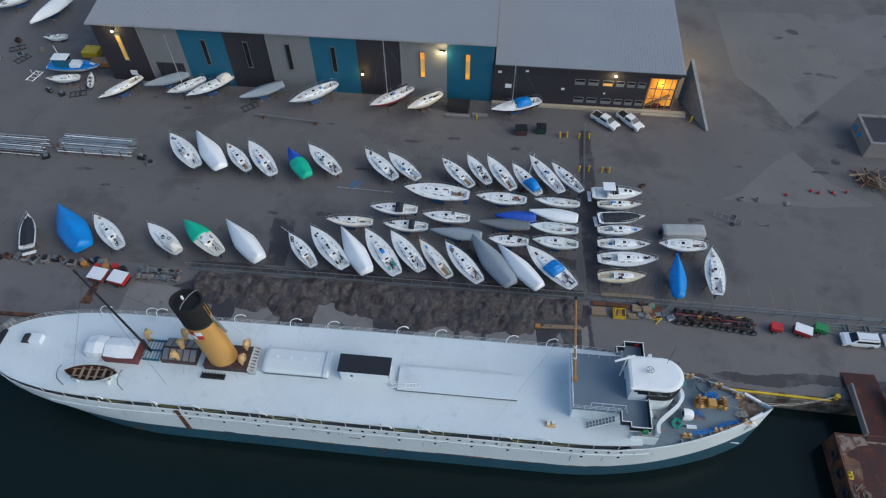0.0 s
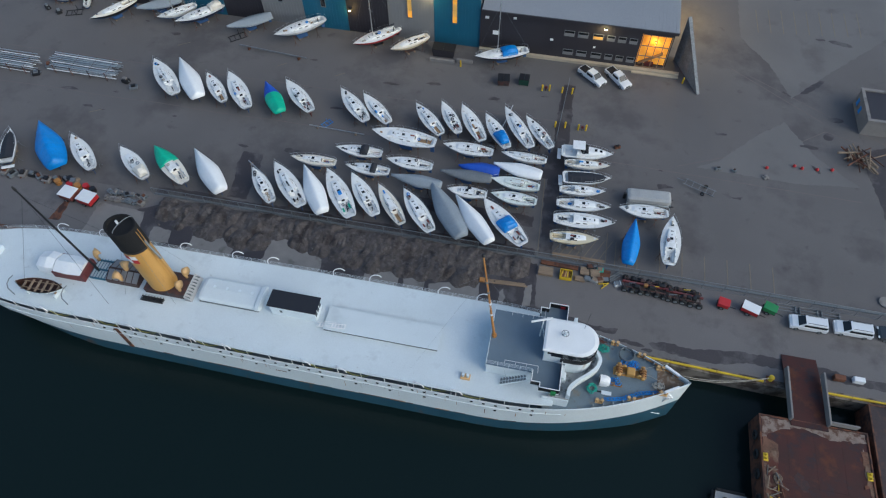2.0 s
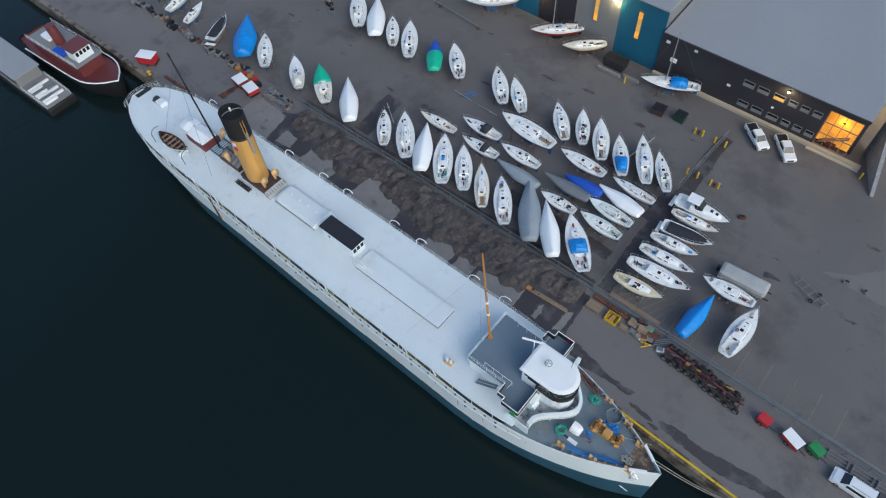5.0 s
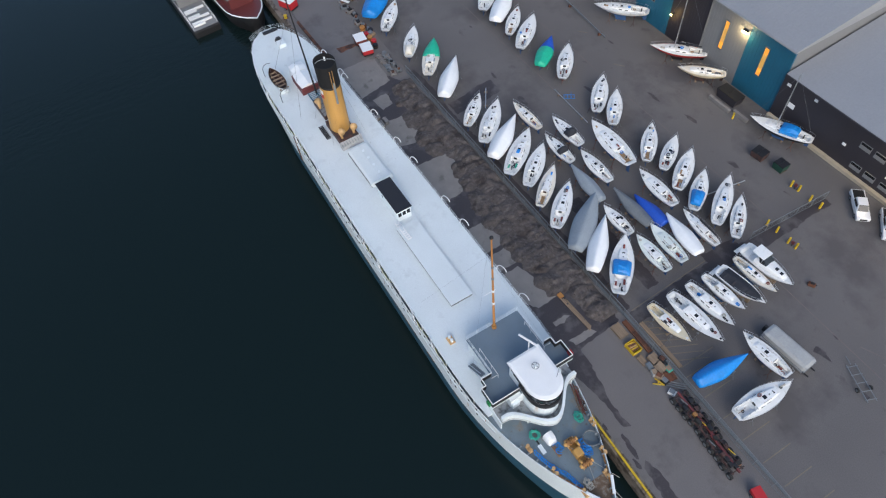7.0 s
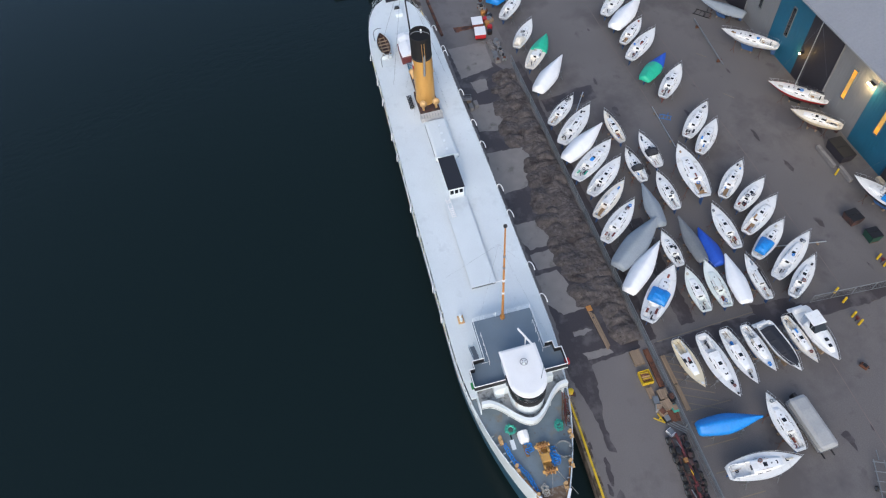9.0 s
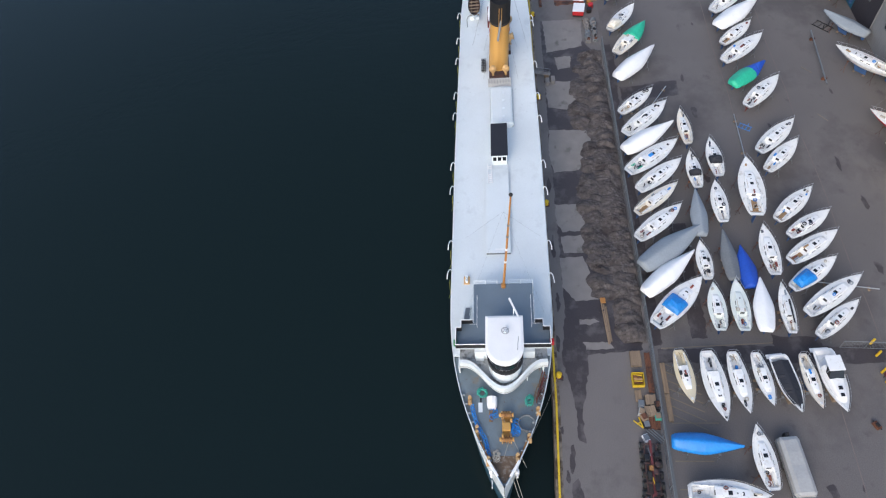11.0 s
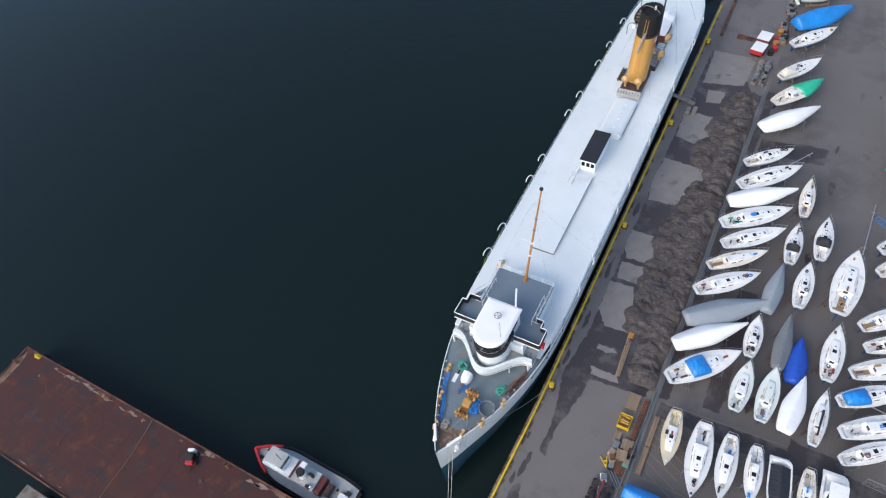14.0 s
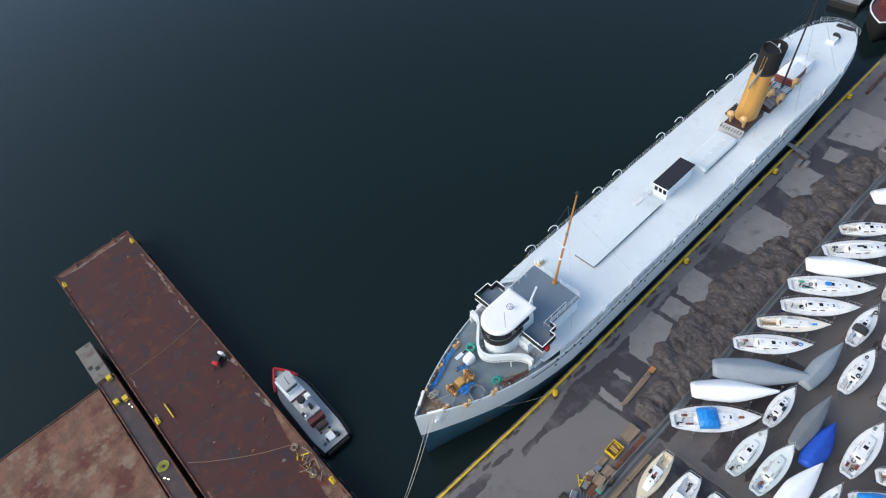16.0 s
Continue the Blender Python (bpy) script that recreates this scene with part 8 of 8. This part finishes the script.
gen = thing("deck_generator", "small diesel generator set standing on the barge", "generator", at=pose(43.3, -37.8, 0.8, 0, 0, 25))
part("frame", box(B(), -0.9, 0.9, -0.6, 0.6, 0, 0.2, 0.02), "black", gen)
part("engine", box(B(), -0.6, 0.5, -0.4, 0.4, 0.2, 0.9, 0.08), "black", gen)
part("tank", box(B(), 0.3, 0.9, -0.5, 0.5, 0.2, 0.8, 0.1), "red", gen)
part("radiator", box(B(), -1.1, -0.75, -0.45, 0.45, 0.15, 1.0, 0.04), "signal", gen, "pale radiator casing")
for sy in (-0.75, 0.75):
    for sx in (-0.6, 0.6):
        part("wheel", rod(B(), (sx, sy - 0.1, 0.25), (sx, sy + 0.1, 0.25), 0.27, n=12), "rubber", gen)
part("drawbar", rod(B(), (0.9, 0, 0.2), (1.7, 0.15, 0.15), 0.05, n=6), "black", gen)
part("exhaust", rod(B(), (-0.4, 0.1, 0.9), (-0.4, 0.1, 1.5), 0.07, n=8), "black", gen)
for pts, m2 in (([(54.4, -45.8, 0.86), (52.5, -45.6, 0.85), (50.8, -45.7, 0.85), (48.9, -45.7, 0.85), (46.9, -45.8, 0.85), (43.7, -46.2, 0.85), (41.7, -46.5, 0.98)], "wood"), ([(54.0, -27.6, 0.86), (52.2, -25.9, 0.85), (50.2, -24.3, 0.85), (48.2, -22.8, 0.85), (46.0, -21.3, 0.85), (42.8, -19.5, 0.86)], "wood")):
    single("barge_rope", tube(B(), pts, 0.035, 5), m2, "pale rope lying across the barge deck", "rope", "barge ropes")
yb = thing("hose_reel_bar", "short yellow pipe frame on the barge deck", "pipe", at=pose(52.3, -36.1, 0.8, 0, 0, 90))
part("pipe", rod(B(), (-1.4, 0, 0.25), (1.4, 0, 0.25), 0.1, n=8), "yellow", yb)
part("foot", box(B(), -1.3, -1.0, -0.2, 0.2, 0, 0.2), "black", yb)
for x, y in ((55.9, -41.3), (55.8, -40.6), (56.9, -27.4), (57.2, -27.9)):
    t = thing("deck_light", "small glowing work light on the pontoon", "lamp", "pontoon lights", pose(x, y, 0.72))
    part("stand", rod(B(), (0, 0, 0), (0, 0, 0.3), 0.05, n=6), "black", t)
    part("lens", box(B(), -0.05, 0.05, -0.05, 0.05, 0.3, 0.38, 0.02), "lamp", t)
# ramp from quay to barge
rp = thing("barge_ramp", "brown steel ramp from quay to barge with pale side rails", "ramp", at=pose(0, 0, 0))
part("deck", loft(B(), [[(45.2, 3.2, 0.012), (49.8, 3.2, 0.012), (49.8, 3.2, 0.06), (45.2, 3.2, 0.06)], [(45.2, 0.3, 0.30), (49.8, 0.3, 0.30), (49.8, 0.3, 0.55), (45.2, 0.3, 0.55)], [(45.3, -7.2, 0.84), (49.9, -7.2, 0.84), (49.9, -7.2, 0.98), (45.3, -7.2, 0.98)]]), "barge", rp)
for x in (45.2, 49.85):
    part("side_rail", box(B(), x - 0.12, x + 0.12, -6.6, 0.6, 0.85, 1.9, 0.03), "concrete", rp)
part("end_rail", box(B(), 49.97, 53.4, -6.3, -6.1, 0.95, 1.9, 0.03), "concrete", rp)

def tug(x, y, rz, L2, B2, label):
    t = thing("harbour_tug", label, "tugboat", at=pose(x, y, WATER, 0, 0, rz))
    def plan(u, k):
        w = B2 * (1 - max(0, (u - 0.62) / 0.38) ** 2.3) * (0.86 + 0.14 * min(1, u / 0.15))
        return max(0.05, w * (0.85 + 0.15 * k))
    rings = []
    for i in range(19):
        u = i / 18
        top = 1.25 + 0.7 * max(0, u - 0.55) ** 2 / 0.2
        pr = [(-L2 / 2 + L2 * u, plan(u, k), -0.6 + (top + 0.6) * k) for k in (0, 0.5, 1)]
        rings.append([(a, -b, c) for a, b, c in pr[::-1]] + [(a, b, c) for a, b, c in pr])
    part("hull", loft(B(), rings, closed=False), "black", t, "black hull", smooth=True)
    dk = [[(-L2 / 2 + L2 * u, s * plan(u, 1) * 0.94, 1.0 + 0.7 * max(0, u - 0.55) ** 2 / 0.2) for s in (-1, -0.5, 0, 0.5, 1)] for u in [i / 18 for i in range(19)]]
    part("deck", loft(B(), dk, closed=False, cap=False), "tarppale", t, "pale grey deck")
    cap = [(-L2 / 2 + L2 * u, plan(u, 1), 1.3 + 0.7 * max(0, u - 0.55) ** 2 / 0.2) for u in [0.80 + 0.2 * i / 10 for i in range(11)]]
    part("bow_bulwark", tube(B(), cap + [(a, -b, c) for a, b, c in cap[::-1]], 0.22, 6), "red", t, "red painted bow rim")
    fd = [(-L2 / 2 + L2 * u, plan(u, 1) + 0.12, 0.85) for u in [i / 12 for i in range(12)]]
    for s in (-1, 1):
        part("rub_fender", tube(B(), [(a, s * b, c) for a, b, c in fd], 0.2, 6), "rubber", t)
    part("stern_fender", tube(B(), [(-L2 / 2 - 0.15, w, 0.8) for w in (-1.7, -0.8, 0, 0.8, 1.7)], 0.28, 7), "rubber", t)
    part("deckhouse", box(B(), -2.6, 5.1, -1.15, 1.15, 1.0, 2.6, 0.12), "shipwhite", t, "white deckhouse")
    part("house_top", box(B(), 0.9, 5.3, -1.25, 1.25, 2.6, 2.72, 0.05), "deckwhite", t)
    part("boat_deck", box(B(), -2.7, 0.8, -1.2, 1.2, 2.6, 2.68, 0.03), "tarppale", t)
    part("wheelhouse", box(B(), 2.0, 4.3, -0.85, 0.85, 2.7, 4.3, 0.12), "shipwhite", t)
    part("wheelhouse_roof", box(B(), 1.85, 4.5, -0.98, 0.98, 4.3, 4.42, 0.05), "tarppale", t)
    part("window_band", box(B(), 1.97, 4.33, -0.88, 0.88, 3.5, 4.0), "glass", t)
    part("house_trim", box(B(), -3.5, -2.62, -1.15, 1.15, 1.05, 2.3, 0.1), "maroon", t, "dark red trim")
    part("house_trim", box(B(), 0.75, 0.92, -1.2, 1.2, 2.62, 3.0, 0.04), "maroon", t)
    part("funnel", rod(B(), (-0.6, 0.1, 2.6), (-0.65, 0.1, 4.0), 0.56, 0.52, 16), "signal", t)
    part("funnel_top", rod(B(), (-0.65, 0.1, 4.0), (-0.68, 0.1, 4.5), 0.55, 0.5, 16), "black", t)
    part("vent_box", box(B(), -0.4, 0.4, -1.35, -0.65, 2.6, 3.1, 0.05), "signal", t)
    part("winch", rod(B(), (-4.2, -0.8, 1.5), (-4.2, 0.8, 1.5), 0.45, n=12), "casing", t)
    part("tow_bitt", box(B(), -4.0, -3.8, -0.6, 0.6, 1.0, 1.8, 0.03), "galv", t)
    part("stern_locker", box(B(), -6.8, -5.6, -0.5, 0.5, 1.0, 1.5, 0.05), "signal", t)
    part("aerial", rod(B(), (2.4, 0, 4.4), (2.3, 0, 6.6), 0.05, n=6), "galv", t)
    for k2, (fx, fy) in enumerate(((6.4, 0.5), (5.9, -0.7), (-6.4, 1.2), (-6.6, -0.9), (-2.0, 1.0), (-1.6, -0.4))):
        part("deck_gear", box(B(), fx - 0.28, fx + 0.28, fy - 0.2, fy + 0.2, 1.0 if abs(fx) > 4.5 else 2.66, (1.55 if abs(fx) > 4.5 else 3.0) + 0.15 * (k2 % 3), 0.05), ("black", "rubber", "galv", "black")[k2 % 4], t)
    for k2 in range(7):
        for s in (-1, 1):
            u = 0.08 + 0.11 * k2
            part("tyre_fender", tube(B(), [(-L2 / 2 + L2 * u + 0.34 * math.cos(q * math.tau / 10), s * (plan(u, 1) + 0.22), 0.65 + 0.34 * math.sin(q * math.tau / 10)) for q in range(11)], 0.12, 6), "rubber", t)
    rg = random.Random(5)
    for q in range(16):
        fx = rg.choice((rg.uniform(-2.4, 0.6), rg.uniform(-6.6, -4.6), rg.uniform(5.5, 6.6)))
        fy = rg.uniform(-0.95, 0.95)
        base = 2.66 if -2.6 < fx < 0.9 else 1.02
        part("loose_gear", box(B(), fx - rg.uniform(0.08, 0.28), fx + rg.uniform(0.08, 0.28), fy - 0.14, fy + 0.14, base, base + rg.uniform(0.15, 0.5), 0.04), rg.choice(("black", "casing", "rubber", "signal", "yellow", "maroon")), t)
    part("tow_rope", tube(B(), [(-4 - 0.3 * k, 0.5 * math.sin(k), 1.08) for k in range(8)], 0.06, 5), "ropepale", t)


tug(38.35, -24.2, -91, 15.2, 2.3, "grey-decked harbour tug with red bow moored to the barge")

# neighbouring ships astern
rt = thing("red_tugboat", "dark red and white old tugboat moored astern", "tugboat", at=pose(-98, -6.6, WATER, 0, 0, 4))
rings = []
for i in range(21):
    u = i / 20
    w = 4.0 * (1 - max(0, (u - 0.7) / 0.3) ** 2.2) * (0.7 + 0.3 * min(1, u / 0.2))
    top = 3.0 + 1.2 * max(0, u - 0.5) ** 2 / 0.25
    rings.append([(-15 + 30 * u, -w, top), (-15 + 30 * u, -w * 0.92, 0.6), (-15 + 30 * u, 0, -1.0), (-15 + 30 * u, w * 0.92, 0.6), (-15 + 30 * u, w, top)])
part("hull", loft(B(), rings, closed=False), "black", rt, "black hull with white rail", smooth=True)
part("deck", loft(B(), [[(-15 + 30 * u, s * 3.75 * (1 - max(0, (u - 0.7) / 0.3) ** 2.2) * (0.7 + 0.3 * min(1, u / 0.2)), 2.6 + 1.1 * max(0, u - 0.5) ** 2 / 0.25) for s in (-1, 0, 1)] for u in [i / 20 for i in range(21)]], closed=False, cap=False), "maroon", rt, "maroon deck")
part("bulwark_cap", tube(B(), [(-15 + 30 * u, -4.0 * (1 - max(0, (u - 0.7) / 0.3) ** 2.2), 3.05 + 1.2 * max(0, u - 0.5) ** 2 / 0.25) for u in [0.15 + 0.85 * i / 14 for i in range(15)]] + [(-15 + 30 * u, 4.0 * (1 - max(0, (u - 0.7) / 0.3) ** 2.2), 3.05 + 1.2 * max(0, u - 0.5) ** 2 / 0.25) for u in [1.0 - 0.85 * i / 14 for i in range(15)]], 0.14, 6), "signal", rt)
part("deckhouse", box(B(), -9, 7, -2.6, 2.6, 2.6, 5.4, 0.12), "maroon", rt, "maroon deckhouse")
part("boat_deck", box(B(), -9.4, 7.4, -3.0, 3.0, 5.4, 5.55, 0.03), "clad_grey", rt)
part("wheelhouse", box(B(), 3.2, 6.4, -1.8, 1.8, 5.55, 8.0, 0.12), "shipwhite", rt)
for k in range(4):
    part("wheelhouse_window", box(B(), 6.38, 6.44, -1.5 + 0.8 * k, -0.95 + 0.8 * k, 6.8, 7.6), "glass", rt)
part("wheelhouse_roof", box(B(), 2.9, 6.8, -2.1, 2.1, 8.0, 8.15, 0.05), "maroon", rt)
part("funnel", rod(B(), (-2, 0, 5.5), (-2.3, 0, 9.5), 1.0, 0.95, 18), "maroon", rt)
part("skylight", box(B(), -6.6, -4, -1.2, 1.2, 5.55, 6.3, 0.1), "signal", rt)
part("lifeboat", box(B(), -0.5, 2.4, -2.7, -1.3, 5.55, 6.4, 0.25), "tarpnavy", rt, "blue covered lifeboat")
for s in (-2.95, 2.95):
    rb = B()
    for k in range(9):
        rod(rb, (-9 + 2 * k, s, 5.55), (-9 + 2 * k, s, 6.5), 0.03, n=5)
    for z in (6.0, 6.5):
        rod(rb, (-9, s, z), (7, s, z), 0.03, n=5)
    part("railing", rb, "signal", rt)
tb = thing("tour_boat", "grey flat-roofed tour boat moored outside the tug", "boat", at=pose(-104, -15.4, WATER, 0, 0, 2))
part("hull", box(B(), -14, 13.6, -2.9, 2.9, -0.8, 1.5, 0.3), "black", tb)
part("deck", box(B(), -13.6, 13.2, -2.75, 2.75, 1.5, 1.62, 0.03), "clad_grey", tb)
part("cabin", box(B(), -13, 3.6, -2.5, 2.5, 1.6, 4.0, 0.1), "clad_grey", tb)
part("roof", box(B(), -13.4, 4.2, -2.8, 2.8, 4.0, 4.2, 0.05), "roof", tb, "pale flat roof")
for k in range(8):
    for s in (-2.52, 2.52):
        part("window", box(B(), -12.4 + 2 * k, -11.0 + 2 * k, s - 0.03, s + 0.03, 2.4, 3.5), "glass", tb)
for k in range(7):
    part("rail_post", rod(B(), (4.6 + 1.4 * k, -2.6, 1.6), (4.6 + 1.4 * k, -2.6, 2.7), 0.04, n=5), "signal", tb)
    part("rail_post", rod(B(), (4.6 + 1.4 * k, 2.6, 1.6), (4.6 + 1.4 * k, 2.6, 2.7), 0.04, n=5), "signal", tb)
for s in (-2.6, 2.6):
    for z in (2.15, 2.7):
        part("rail_bar", rod(B(), (4.6, s, z), (13.0, s, z), 0.03, n=5), "signal", tb)
for k in range(9):
    part("deck_bench", box(B(), 5.0 + 0.85 * k, 5.4 + 0.85 * k, -2.2, 2.2 if k % 2 else 0.4, 1.62, 2.05, 0.04), "signal" if k % 3 else "galv", tb)
